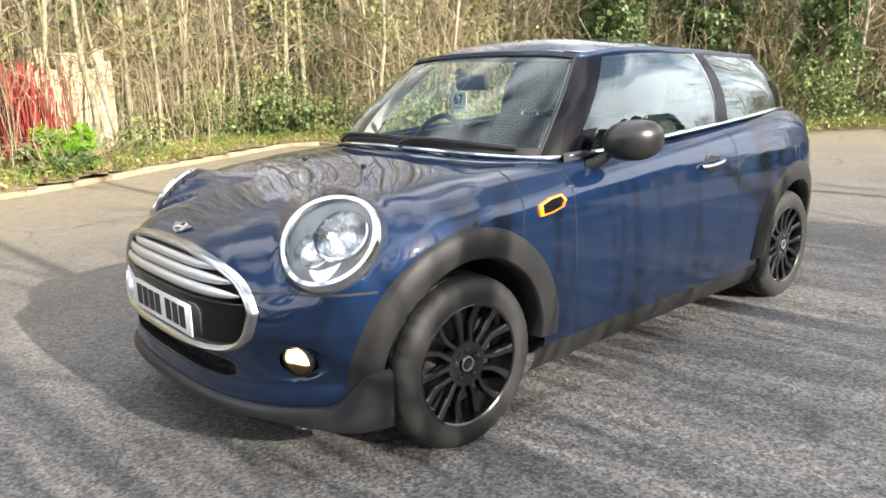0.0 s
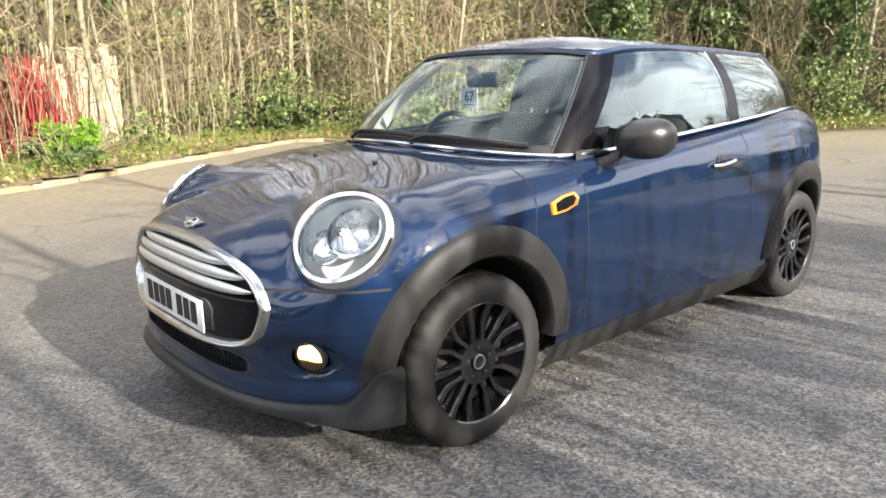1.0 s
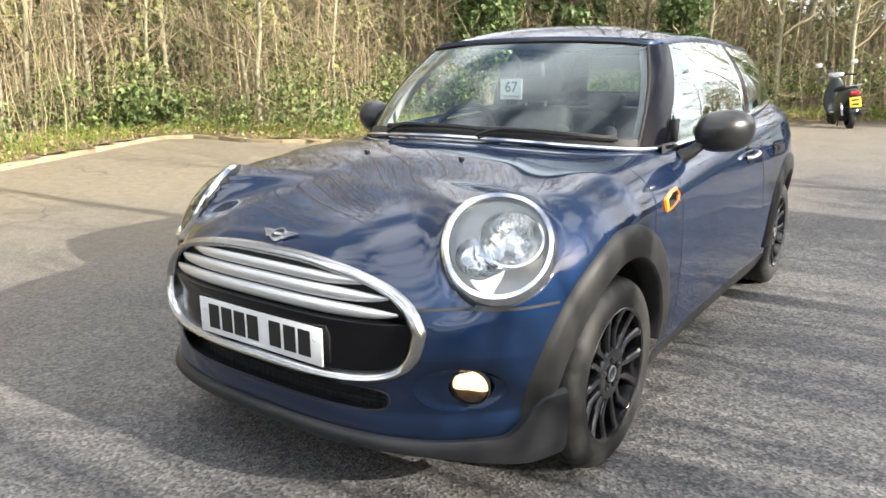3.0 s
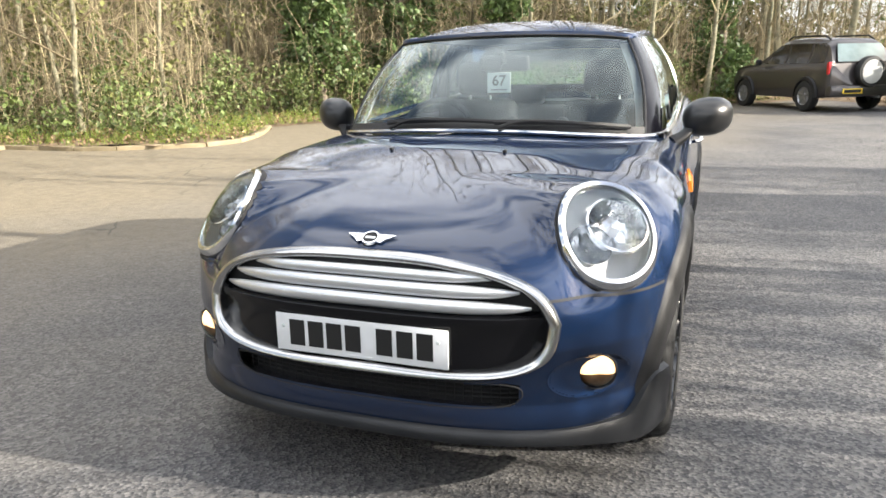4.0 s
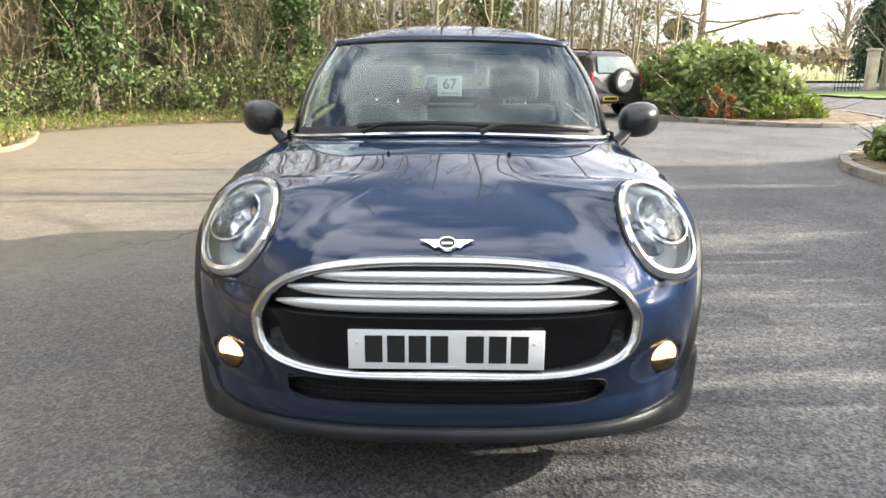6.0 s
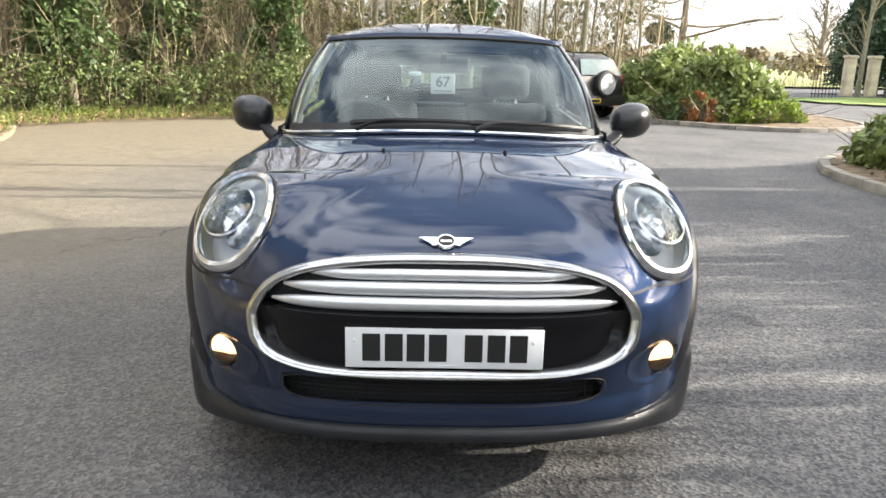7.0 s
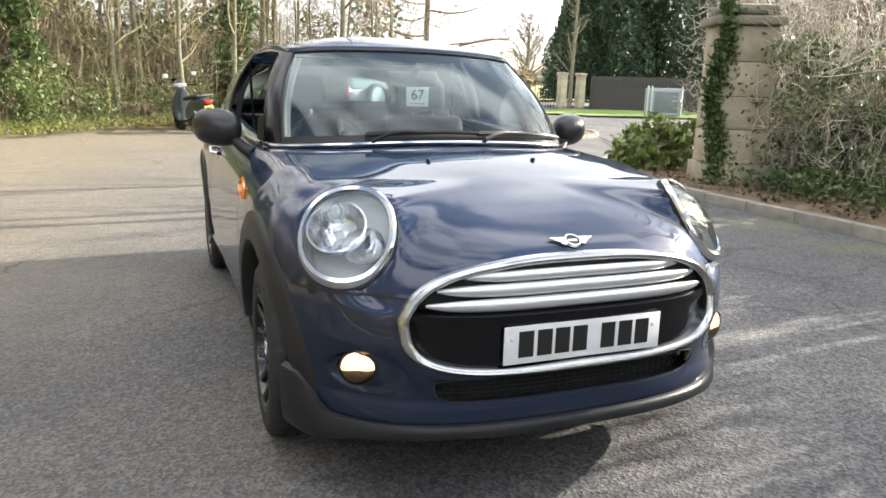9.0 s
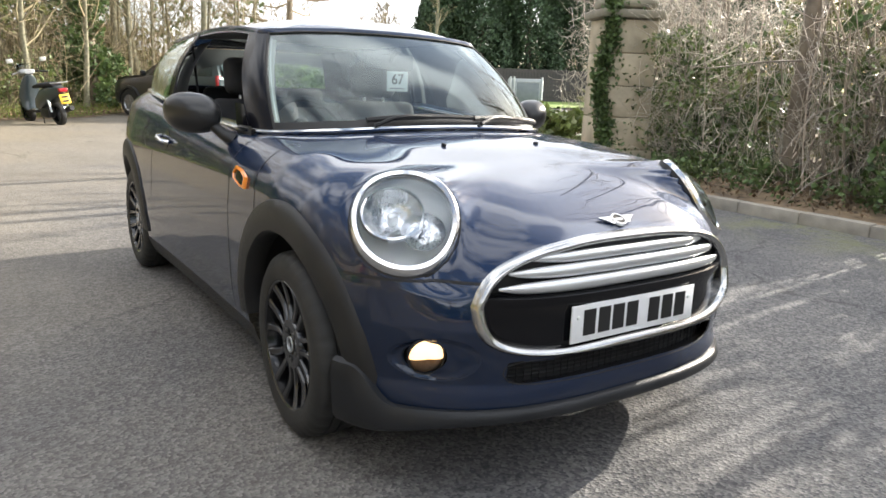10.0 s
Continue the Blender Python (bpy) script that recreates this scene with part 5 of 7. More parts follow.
def kerb(line, mat, label, wide=0.125, high=0.10, side=1):
    """Kerb stones laid end to end along a line; each is a stone of its own."""
    top = thing("kerb", label, "kerb", kind="structure")
    n = int(sum(math.dist(a, b) for a, b in zip(line, line[1:])) / 0.62)
    pts = even(curve_through(line, 300), n + 1)
    sx = box(math.dist(pts[0], pts[1]) - 0.003, wide, high + 0.12, 0.012, at=(0, 0, (high - 0.12) / 2))
    proto = None
    for a, b in zip(pts, pts[1:]):
        mid, ang = (a + b) / 2, math.degrees(math.atan2(b[1] - a[1], b[0] - a[0]))
        if proto is None:
            proto = part("kerb_stone", sx, mat, top)
            st = proto
        else:
            st = new("kerb_stone", proto.data)
            st.parent = top
        st.matrix_basis = pose(mid[0], mid[1], rise(*mid) + random.uniform(-0.006, 0.004), random.uniform(-0.6, 0.6), random.uniform(-0.5, 0.5), ang)
    return top


def sheet(name, poly, cell, lift, mat, label, category, bumpy=0.03, open_edge=None):
    p = np.array(poly)
    lo, hi = np.maximum(p.min(0), (-40, -14)), np.minimum(p.max(0), (30, 40))
    g, at = Geo(), {}
    nx, ny = int((hi[0] - lo[0]) / cell), int((hi[1] - lo[1]) / cell)
    xs, ys = lo[0] + cell * np.arange(nx + 1), lo[1] + cell * np.arange(ny + 1)
    cx, cy = np.meshgrid(xs[:-1] + cell / 2, ys[:-1] + cell / 2)
    inn = np.zeros(cx.shape, bool)
    for (x1, y1), (x2, y2) in zip(p, np.roll(p, -1, 0)):
        if y1 != y2:
            inn ^= ((y1 > cy) != (y2 > cy)) & (cx < (x2 - x1) * (cy - y1) / (y2 - y1) + x1)
    for j, i in zip(*np.nonzero(inn)):
        q = []
        for a, b in ((i, j), (i + 1, j), (i + 1, j + 1), (i, j + 1)):
            if (a, b) not in at:
                x, y = xs[a], ys[b]
                at[a, b] = len(g.v)
                up = lift if open_edge is None else -0.02 + (lift + 0.02) * float(smooth01(0.0, 0.8, np.min(np.hypot(open_edge[:, 0] - x, open_edge[:, 1] - y))))
                g.v.append((x, y, rise(x, y) + up + bumpy * noise.noise((x * 1.3, y * 1.3, 0.5)) + bumpy * 0.5 * noise.noise((x * 5, y * 5, 1.5))))
            q.append(at[a, b])
        g.f.append(tuple(q))
    return tagged(part(name, g, mat, sharp=80), label, category, kind="structure")


kerb(KERB_LEFT, M_KERBS, "low sandy concrete kerb along the wooded verge", high=0.065)
kerb(KERB_RIGHT, M_KERB, "grey concrete kerb along the hedge bed", high=0.11)
kerb(KERB_ISLAND, M_KERB, "grey concrete kerb round the shrub bed")
sheet("verge", POLY_LEFT, 0.25, 0.075, M_SOIL, "leaf-covered earth verge under bare trees", "verge", 0.05, open_edge=even(np.array(VERGE[len(KERB_LEFT) - 1:]), 160))
sheet("shrub_bed", POLY_ISLAND, 0.25, 0.08, M_SOIL, "earth bed under the shrubs", "flower bed", 0.03)
sheet("hedge_bed", POLY_RIGHT, 0.25, 0.085, M_SOIL, "dark earth bed under the hedge", "flower bed", 0.03)

rng = np.random.default_rng(7)


def in_poly(poly, xy):
    p = np.array(poly)
    inn = np.zeros(len(xy), bool)
    for (x1, y1), (x2, y2) in zip(p, np.roll(p, -1, 0)):
        if y1 != y2:
            inn ^= ((y1 > xy[:, 1]) != (y2 > xy[:, 1])) & (xy[:, 0] < (x2 - x1) * (xy[:, 1] - y1) / (y2 - y1) + x1)
    return inn


VERGE_LINE = even(np.array(VERGE), 500)


def scatter(n, x0, x1, y0, y1, near=0.0, far=9.0, poly=POLY_LEFT):
    """Points inside the verge, between near and far metres from its edge."""
    got = []
    while sum(map(len, got)) < n:
        xy = np.column_stack([rng.uniform(x0, x1, 4000), rng.uniform(y0, y1, 4000)])
        xy = xy[in_poly(poly, xy)]
        d = np.min(np.linalg.norm(xy[:, None] - VERGE_LINE[None, ::5], axis=2), axis=1)
        got.append(xy[(d > near) & (d < far)])
    return np.vstack(got)[:n]


def stems(xy, height, lean, r, lift=0.05):
    n = len(xy)
    p = np.column_stack([xy, ground_z(xy, lift)])
    h = rng.uniform(*height, n)
    d = np.column_stack([rng.normal(0, lean, n) * h, rng.normal(0, lean, n) * h, h])
    return p, d, rng.uniform(*r, n)


def stuff(name, arrays, mat, label, category):
    v, f = arrays
    return tagged(fast(name, v, f, mat), label, category, kind="stuff")


def tangle(n, x0, x1, y0, y1, near, far, zmax, length, r, poly=POLY_LEFT, zpow=1.3):
    xy = scatter(n, x0, x1, y0, y1, near, far, poly)
    p = np.column_stack([xy, ground_z(xy, 0.05) + zmax * rng.random(n) ** zpow])
    d = rng.normal(0, 1, (n, 3)) * (0.75, 0.75, 0.8)
    d[:, 2] += 0.75
    d /= np.linalg.norm(d, axis=1, keepdims=True)
    return p, d * rng.uniform(*length, n)[:, None], rng.uniform(*r, n)


# thicket on the verge: upright dry stems, brambles, brown tangle behind
p, d, r = stems(scatter(2100, -20, 5, -8, 22, 0.9, 7.0), (0.7, 2.6), 0.09, (0.004, 0.011))
stuff("dry_stems", twig_arrays(p, d, r, 0.10, rng=rng), M_TWIG, "upright pale dry stems in the thicket", "undergrowth")
stuff("bramble_tangle", twig_arrays(*tangle(9000, -20, 5, -8, 24, 0.7, 8.0, 2.2, (0.5, 1.4), (0.003, 0.008)), 0.22, rng=rng), M_TWIG2, "brown tangle of bare brambles and twigs", "undergrowth")
stuff("brown_tangle", twig_arrays(*tangle(13000, -24, 8, -8, 28, 1.5, 12.0, 5.0, (0.8, 2.4), (0.005, 0.013), zpow=0.8), 0.25, rng=rng), M_TWIG2, "dense brown tangle of bare twigs", "undergrowth")
p, d, r = stems(scatter(560, -26, 8, -8, 30, 2.0, 13.0), (2.5, 6.0), 0.10, (0.010, 0.028))
stuff("thin_poles", twig_arrays(p, d, r, 0.06, segs=5, rng=rng), M_TWIG, "thin bare poles in the wood", "undergrowth")


def clump_leaves(centres, radii, per, size, flat=0.8, keep=None):
    """Leaves on the skin of uneven clumps."""
    cs = []
    for c, rr in zip(centres, radii):
        n = int(per * rr * rr)
        u = rng.normal(0, 1, (n, 3))
        u /= np.linalg.norm(u, axis=1, keepdims=True)
        k = rr * (0.55 + 0.5 * rng.random(n) ** 0.6)
        q = np.array(c) + u * k[:, None] * (1, 1, flat)
        cs.append(q[q[:, 2] > rise(c[0], c[1]) + 0.04])
    c = np.vstack(cs)
    if keep is not None:
        c = c[keep(c)]
    return leaf_arrays(c, rng.uniform(*size, len(c)), rng)


def heap(n, x0, x1, y0, y1, near, far, zmax, rad):
    xy = scatter(n, x0, x1, y0, y1, near, far)
    return np.column_stack([xy, ground_z(xy) + zmax * rng.random(n) ** 1.2]), rng.uniform(*rad, n)


stuff("ivy_undergrowth", clump_leaves(*heap(150, -14, 1, 3, 18, 0.3, 5.0, 1.1, (0.25, 0.6)), 760, (0.03, 0.075)), M_UNDER, "dull green ivy and bramble leaves", "ivy")
stuff("ivy_undergrowth", clump_leaves(*heap(70, -16, -8, -5, 8, 0.5, 4.0, 0.6, (0.2, 0.45)), 760, (0.03, 0.07)), M_UNDER, "dull green ivy and bramble leaves", "ivy")
stuff("far_evergreens", clump_leaves(*heap(60, -30, 8, -4, 30, 6.0, 13.0, 4.5, (0.6, 1.4)), 160, (0.10, 0.2)), M_IVY, "dull evergreen leaves deep in the wood", "foliage")
stuff("far_evergreens", clump_leaves(*heap(36, -22, 2, -4, 24, 3.0, 6.5, 3.6, (0.4, 0.9)), 200, (0.08, 0.15)), M_IVY, "dull evergreen leaves deep in the wood", "foliage")
stuff("olive_undergrowth", clump_leaves(*heap(230, -19, 3, -6, 20, 1.4, 6.0, 3.6, (0.25, 0.65)), 260, (0.04, 0.10)), M_BANKLEAF, "dull olive leaves among the saplings", "foliage")
xy = scatter(16000, -16, 5, -8, 18, 0.0, 2.2)
stuff("fallen_leaves", leaf_arrays(np.column_stack([xy, ground_z(xy, 0.085) + 0.10 * rng.random(len(xy)) ** 2]), rng.uniform(0.025, 0.06, len(xy)), rng, up=1.0, long=1.3), M_LITTER, "reddish brown fallen leaves", "leaves")
xy = scatter(11000, -16, 3, -8, 18, 0.0, 1.6)
p, d, r = stems(xy, (0.08, 0.30), 0.4, (0.003, 0.006))
stuff("verge_grass", twig_arrays(p, d, r, 0.3, segs=2, rng=rng, taper=0.1), M_COVER, "tufts of grass along the verge", "grass")


# rough bank deep in the wood
BANK = [(-13, -13), (-17, -4), (-19.5, 3), (-19.5, 9), (-16, 15.5), (-10, 20.5), (-4, 23.5), (1.5, 26.0), (6.0, 28.5)]
bank = Geo()
line = even(curve_through(BANK, 120), 90)
for k, (x, y) in enumerate(line):
    a = line[min(k + 1, 89)] - line[max(k - 1, 0)]
    out = np.array((-a[1], a[0])) / np.linalg.norm(a)
    top = 4.6 - 2.6 * float(smooth01(0.62, 1.0, k / 89))
    for j, (o, h) in enumerate(((0, 0), (1.0, 0.35), (2.0, 0.7), (3.0, 0.92), (4.5, 1.0), (8, 1.0))):
        px, py = x + out[0] * o, y + out[1] * o
        n3 = noise.noise((px * 0.5, py * 0.5, 2.0)) * 0.5 + noise.noise((px * 1.7, py * 1.7, 5.0)) * 0.3
        bank.v.append((px + n3 * 0.6, py + n3 * 0.6, rise(px, py) + top * h + n3 * (j > 0)))
bank.f = [tuple(reversed(q)) for q in grid_faces(90, 6)]
tagged(part("bank", bank, M_BANK, sharp=80), "overgrown bank deep in the wood", "bank", kind="structure")
cs, rr = [], []
for i in range(220):
    k = rng.integers(0, 90)
    x, y = line[k] + rng.normal(0, 0.9, 2)
    cs.append((x, y, rise(x, y) + rng.uniform(0.3, 4.6 - 2.4 * float(smooth01(0.62, 1.0, k / 89)))))
    rr.append(rng.uniform(0.5, 1.1))
stuff("bank_leaves", clump_leaves(cs, rr, 170, (0.10, 0.22)), M_BANKLEAF, "dull olive leaves on the bank", "foliage")
p, d, r = np.array(cs).repeat(14, 0) + rng.normal(0, 0.8, (3080, 3)), rng.normal(0, 1, (3080, 3)) + (0, 0, 0.8), rng.uniform(0.006, 0.014, 3080)
d *= (rng.uniform(0.8, 2.2, 3080) / np.linalg.norm(d, axis=1))[:, None]
stuff("bank_twigs", twig_arrays(p, d, r, 0.2, rng=rng), M_TWIG2, "brown twigs over the bank", "undergrowth")


# ---- trees ----
def limbs(seed, height, r0, spread, first=0.25, n_limb=16, lean=0.02, sub=6, twig=5, up=0.6, wob=0.012):
    """Trunk points and arrays of limbs, branchlets and twigs of a bare tree, foot at the origin."""
    g = np.random.default_rng(seed)
    ks = np.linspace(0, 1, 10)
    trunk = np.column_stack([np.cumsum(g.normal(lean, wob * 2, 10)) * height * 0.1, np.cumsum(g.normal(0, wob * 2, 10)) * height * 0.1, ks * height])
    trunk[0, :2] = 0
    rad = r0 * (1 - 0.8 * ks)
    P, D, R = [], [], []
    for i in range(n_limb):
        k = first + (1 - first) * (i + g.random()) / n_limb
        p = np.array([np.interp(k, ks, trunk[:, j]) for j in range(3)])
        a = g.uniform(0, 6.28)
        ln = spread * (1.15 - 0.75 * k) * g.uniform(0.6, 1.2)
        d = np.array([math.cos(a), math.sin(a), up * g.uniform(0.5, 1.5)])
        d *= ln / np.linalg.norm(d)
        P.append(p), D.append(d), R.append(r0 * (1 - 0.8 * k) * 0.5)
        for j in range(sub):
            q = p + d * g.uniform(0.25, 1.0)
            e = d / ln + g.normal(0, 0.55, 3) + (0, 0, 0.25)
            e *= ln * g.uniform(0.25, 0.55) / np.linalg.norm(e)
            P.append(q), D.append(e), R.append(max(0.004, r0 * 0.10))
            for t in range(twig):
                s = q + e * g.uniform(0.2, 1.0)
                h = e / np.linalg.norm(e) + g.normal(0, 0.6, 3)
                h *= ln * g.uniform(0.1, 0.28) / np.linalg.norm(h)
                P.append(s), D.append(h), R.append(max(0.0025, r0 * 0.045))
    return trunk, rad, np.array(P), np.array(D), np.array(R)


def bare_tree(name, label, place, seed, height, r0, spread, bark, twigs, group="", **kw):
    t = thing(name, label, "tree", Matrix.Translation(place), group)
    trunk, rad, P, D, R = limbs(seed, height, r0, spread, **kw)
    part("trunk", tube(curve_through(trunk, 22), np.interp(np.linspace(0, 1, 22), np.linspace(0, 1, 10), rad) * (1 + 0.25 * np.exp(-np.linspace(0, 1, 22) * 22)), 10), bark, t)
    v, f = twig_arrays(P, D, R, 0.13, segs=4, rng=np.random.default_rng(seed + 50))
    fast("crown", v, f, twigs, t)
    return t


def spot(x, y, lift=0.03):
    return Vector((x, y, rise(x, y) + lift))


saps = []
for i, (h, r0, sp) in enumerate(((5.5, 0.042, 1.0), (6.2, 0.052, 1.3), (4.8, 0.032, 0.9), (6.5, 0.066, 1.6))):
    saps.append(bare_tree("sapling", "slim pale bare sapling on the wooded verge", spot(-40 - i, -10), 20 + i, h, r0, sp, M_BARK, M_TWIG2, "saplings on the verge", first=0.2, n_limb=16, sub=5, twig=4, up=1.1, wob=0.024))
first = [(-9.6, 0.0), (-10.3, 0.9), (-11.0, 1.5), (-11.9, 2.1), (-11.6, 2.5), (-12.3, 3.3), (-12.0, 3.9), (-12.6, 4.6), (-11.2, 4.9), (-12.9, 5.9), (-10.9, 0.1), (-9.2, -1.1), (-12.2, 0.6),
         (-13.1, 2.2), (-13.4, 3.6), (-9.4, 6.2), (-10.4, 6.8), (-8.9, 7.6), (-11.3, 7.3), (-9.0, -2.6), (-8.4, -3.5), (-12.8, 1.2), (-13.9, 4.7), (-11.5, 5.7), (-14.4, 2.9), (-10.0, -0.9)]
for i, (x, y) in enumerate(first):
    s = saps[i % 4]
    k = random.uniform(0.85, 1.15)
    m = Matrix.Translation(spot(x, y)) @ pose(0, 0, 0, random.uniform(-3, 3), random.uniform(-3, 3), random.uniform(0, 360)) @ Matrix.Diagonal((k, k, k, 1))
    if i < 4:
        s.matrix_world = m
    else:
        copy_thing(s, m)
for x, y, h in ((-11.4, 12.3, 5.0), (-10.0, 11.4, 5.6), (-4.8, 14.2, 5.5), (-1.9, 15.2, 6.0), (-3.4, 14.6, 5.0), (0.9, 16.8, 6.5), (2.4, 19.3, 6.8), (-0.4, 15.3, 5.2), (-6.9, 13.6, 6.0)):
    bare_tree("young_tree", "pale forked young tree at the wood's edge", spot(x, y), int(h * 10 + x * 3 + 200), h, 0.075, 1.7, M_BARK, M_TWIG, "young trees behind the car", first=0.28, n_limb=16, sub=6, twig=5, up=0.9, wob=0.02)
for i, (x, y) in enumerate(((3.2, 20.3), (3.9, 21.0), (4.5, 20.2), (5.2, 21.4), (5.8, 20.5), (6.3, 21.8), (4.1, 22.2), (6.9, 21.1), (2.6, 21.8), (1.6, 20.6))):
    copy_thing(saps[i % 4], Matrix.Translation(spot(x, y)) @ pose(0, 0, 0, random.uniform(-4, 4), random.uniform(-4, 4), random.uniform(0, 360)))


# taller bare trees deep in the wood
for i in range(72):
    if i < 46:
        x, y = -13.5 - 7.5 * random.random(), -7 + 26 * (i + random.random()) / 46
    else:
        x, y = -9 + 13.5 * (i - 46 + random.random()) / 26, 17.0 + 6.0 * random.random()
    k = random.uniform(2.0, 2.7)
    copy_thing(saps[i % 4], Matrix.Translation(spot(x, y)) @ pose(0, 0, 0, random.uniform(-4, 4), random.uniform(-4, 4), random.uniform(0, 360)) @ Matrix.Diagonal((0.75 * k, 0.75 * k, 1.1 * k, 1)))

# crowns high over the thicket, mostly above view, added to darken the bonnet's reflections
p, d, r = tangle(11000, -24, 4, -8, 26, 2.5, 12.0, 8.0, (0.8, 2.4), (0.006, 0.015), zpow=0.9)
p[:, 2] += 4.0
stuff("wood_crowns", twig_arrays(p, d, r, 0.25, rng=rng), M_TWIG2, "bare brown crowns added high over the wood", "branches")


# trees behind the camera, out of view but reflected in the bumper
for i in range(34):
    x = -20 + 34 * (i + random.random()) / 34
    k = random.uniform(1.5, 2.1)
    copy_thing(saps[i % 4], Matrix.Translation(spot(x, -17.5 - 5 * random.random())) @ pose(0, 0, 0, random.uniform(-4, 4), random.uniform(-4, 4), random.uniform(0, 360)) @ Matrix.Diagonal((k, k, k, 1)))
# evergreens added behind the camera to cut low sky light on the nose
cs = [(rng.uniform(-22, 15), rng.uniform(-22, -18), rng.uniform(0.2, 4.2)) for i in range(190)]
stuff("near_evergreens", clump_leaves(cs, rng.uniform(0.7, 1.3, 190), 150, (0.12, 0.22)), M_IVY, "dark evergreens added out of view across the car park", "foliage")


def ivy_tree(place, height, width, seed, label):
    """A trunk sheathed in ivy: leaves on uneven clumps stacked up it."""
    t = thing("ivy_clad_tree", label, "tree", Matrix.Translation(place))
    trunk, rad, P, D, R = limbs(seed, height, 0.13, width, first=0.2, n_limb=14, sub=4, twig=3)
    part("trunk", tube(curve_through(trunk, 16), np.interp(np.linspace(0, 1, 16), np.linspace(0, 1, 10), rad), 10), M_BARK2, t)
    fast("crown", *twig_arrays(P, D, R, 0.12, segs=3, rng=np.random.default_rng(seed)), M_TWIG2, t)
    g = np.random.default_rng(seed + 3)
    cs = []
    for i in range(46):
        k = g.random() ** 0.8
        a, q = g.uniform(0, 6.28), width * (1 - 0.45 * k) * g.uniform(0.2, 0.9)
        c = np.array([q * math.cos(a), q * math.sin(a), 0.25 + k * height * 0.82])
        rr = g.uniform(0.22, 0.5) * width
        n = int(700 * rr * rr) + 60
        u = g.normal(0, 1, (n, 3))
        u /= np.linalg.norm(u, axis=1, keepdims=True)
        cs.append(c + u * (rr * (0.5 + 0.55 * g.random(n)))[:, None])
    c = np.vstack(cs)
    c = c[c[:, 2] > 0.03]
    fast("ivy", *leaf_arrays(c, g.uniform(0.05, 0.11, len(c)), g), M_IVY, t, "glossy green ivy leaves")
    return t


ivy_tree(spot(-7.6, 11.6), 4.8, 1.25, 301, "tree smothered in glossy green ivy at the wood's edge")
ivy_tree(spot(-6.2, 13.2), 5.5, 1.0, 302, "tree smothered in glossy green ivy at the wood's edge")
ivy_tree(spot(-3.9, 14.0), 5.4, 0.9, 303, "ivy-clad tree among brown twigs")
ivy_tree(spot(1.2, 17.6), 5.6, 0.9, 304, "ivy-clad tree behind the parked vehicles")
ivy_tree(spot(-14.5, 7.2), 5.0, 1.2, 305, "dark ivy-clad tree in the wood")


def leafy_shrub(name, label, place, radius, height, leaf, per, size, seed, stem=M_TWIG2, clumps=26, extra=None):
    t = thing(name, label, "shrub", Matrix.Translation(place))
    g = np.random.default_rng(seed)
    cs = []
    for i in range(clumps):
        a, q = g.uniform(0, 6.28), radius * math.sqrt(g.random()) * 0.85
        top = height * (1 - 0.55 * (q / radius) ** 2)
        rr = radius * g.uniform(0.16, 0.30)
        z = max(rr * 0.6, top * g.uniform(0.25, 1.0) - rr * 0.7)
        n = int(per * rr * rr) + 50
        u = g.normal(0, 1, (n, 3))
        u /= np.linalg.norm(u, axis=1, keepdims=True)
        cs.append(np.array([q * math.cos(a), q * math.sin(a), z]) + u * (rr * (0.6 + 0.5 * g.random(n)))[:, None])
    c = np.vstack(cs)
    c = c[c[:, 2] > 0.02]
    fast("foliage", *leaf_arrays(c, g.uniform(*size, len(c)), g, long=2.0), leaf, t)
    n = 60
    P = np.zeros((n, 3)) + g.normal(0, 0.08, (n, 3)) * (1, 1, 0)
    D = g.normal(0, 1, (n, 3)) * (radius * 0.7, radius * 0.7, 0)
    D[:, 2] = height * g.uniform(0.4, 0.85, n)
    fast("woody_base", *twig_arrays(P, D, g.uniform(0.006, 0.016, n), 0.1, rng=g), stem, t)
    return t


leafy_shrub("laurel_bush", "bright green laurel bush on the verge", spot(-9.15, 0.15), 0.60, 0.75, M_LAUREL, 900, (0.09, 0.15), 401, clumps=16)
leafy_shrub("dark_shrub", "dark evergreen shrub beside the kerb", spot(-8.4, -0.25), 0.6, 0.45, M_IVY, 900, (0.05, 0.09), 402, clumps=16)
leafy_shrub("dark_shrub", "dark evergreen shrub beside the kerb", spot(-10.9, 4.6), 0.8, 0.95, M_IVY, 700, (0.05, 0.10), 403)
leafy_shrub("rhododendron", "large green rhododendron bush on the kerbed bed", spot(6.45, 14.6), 1.85, 1.95, M_RHODO, 900, (0.06, 0.12), 404, clumps=70)
leafy_shrub("rhododendron", "green rhododendron bush on the kerbed bed", spot(7.4, 14.3), 1.2, 1.45, M_RHODO, 1000, (0.06, 0.11), 405, clumps=46)
leafy_shrub("low_shrub", "low yellow-green shrub at the bed's edge", spot(7.75, 13.1), 0.8, 0.62, M_COVER, 1100, (0.05, 0.09), 406)
leafy_shrub("low_shrub", "low yellow-green shrub at the bed's edge", spot(7.0, 12.8), 0.7, 0.55, M_COVER, 1100, (0.05, 0.09), 407)
leafy_shrub("orange_shrub", "orange-brown shrub in the kerbed bed", spot(6.05, 12.95), 0.42, 0.78, M_DRY, 1300, (0.04, 0.08), 408, clumps=14)
leafy_shrub("low_shrub", "low dark green shrub at the bed's edge", spot(5.45, 13.3), 0.6, 0.6, M_IVY, 900, (0.06, 0.1), 409)
leafy_shrub("hedge_shrub", "spreading green shrub at the corner of the hedge bed", spot(6.25, 5.45), 0.85, 0.85, M_RHODO, 1000, (0.05, 0.10), 410, clumps=34)
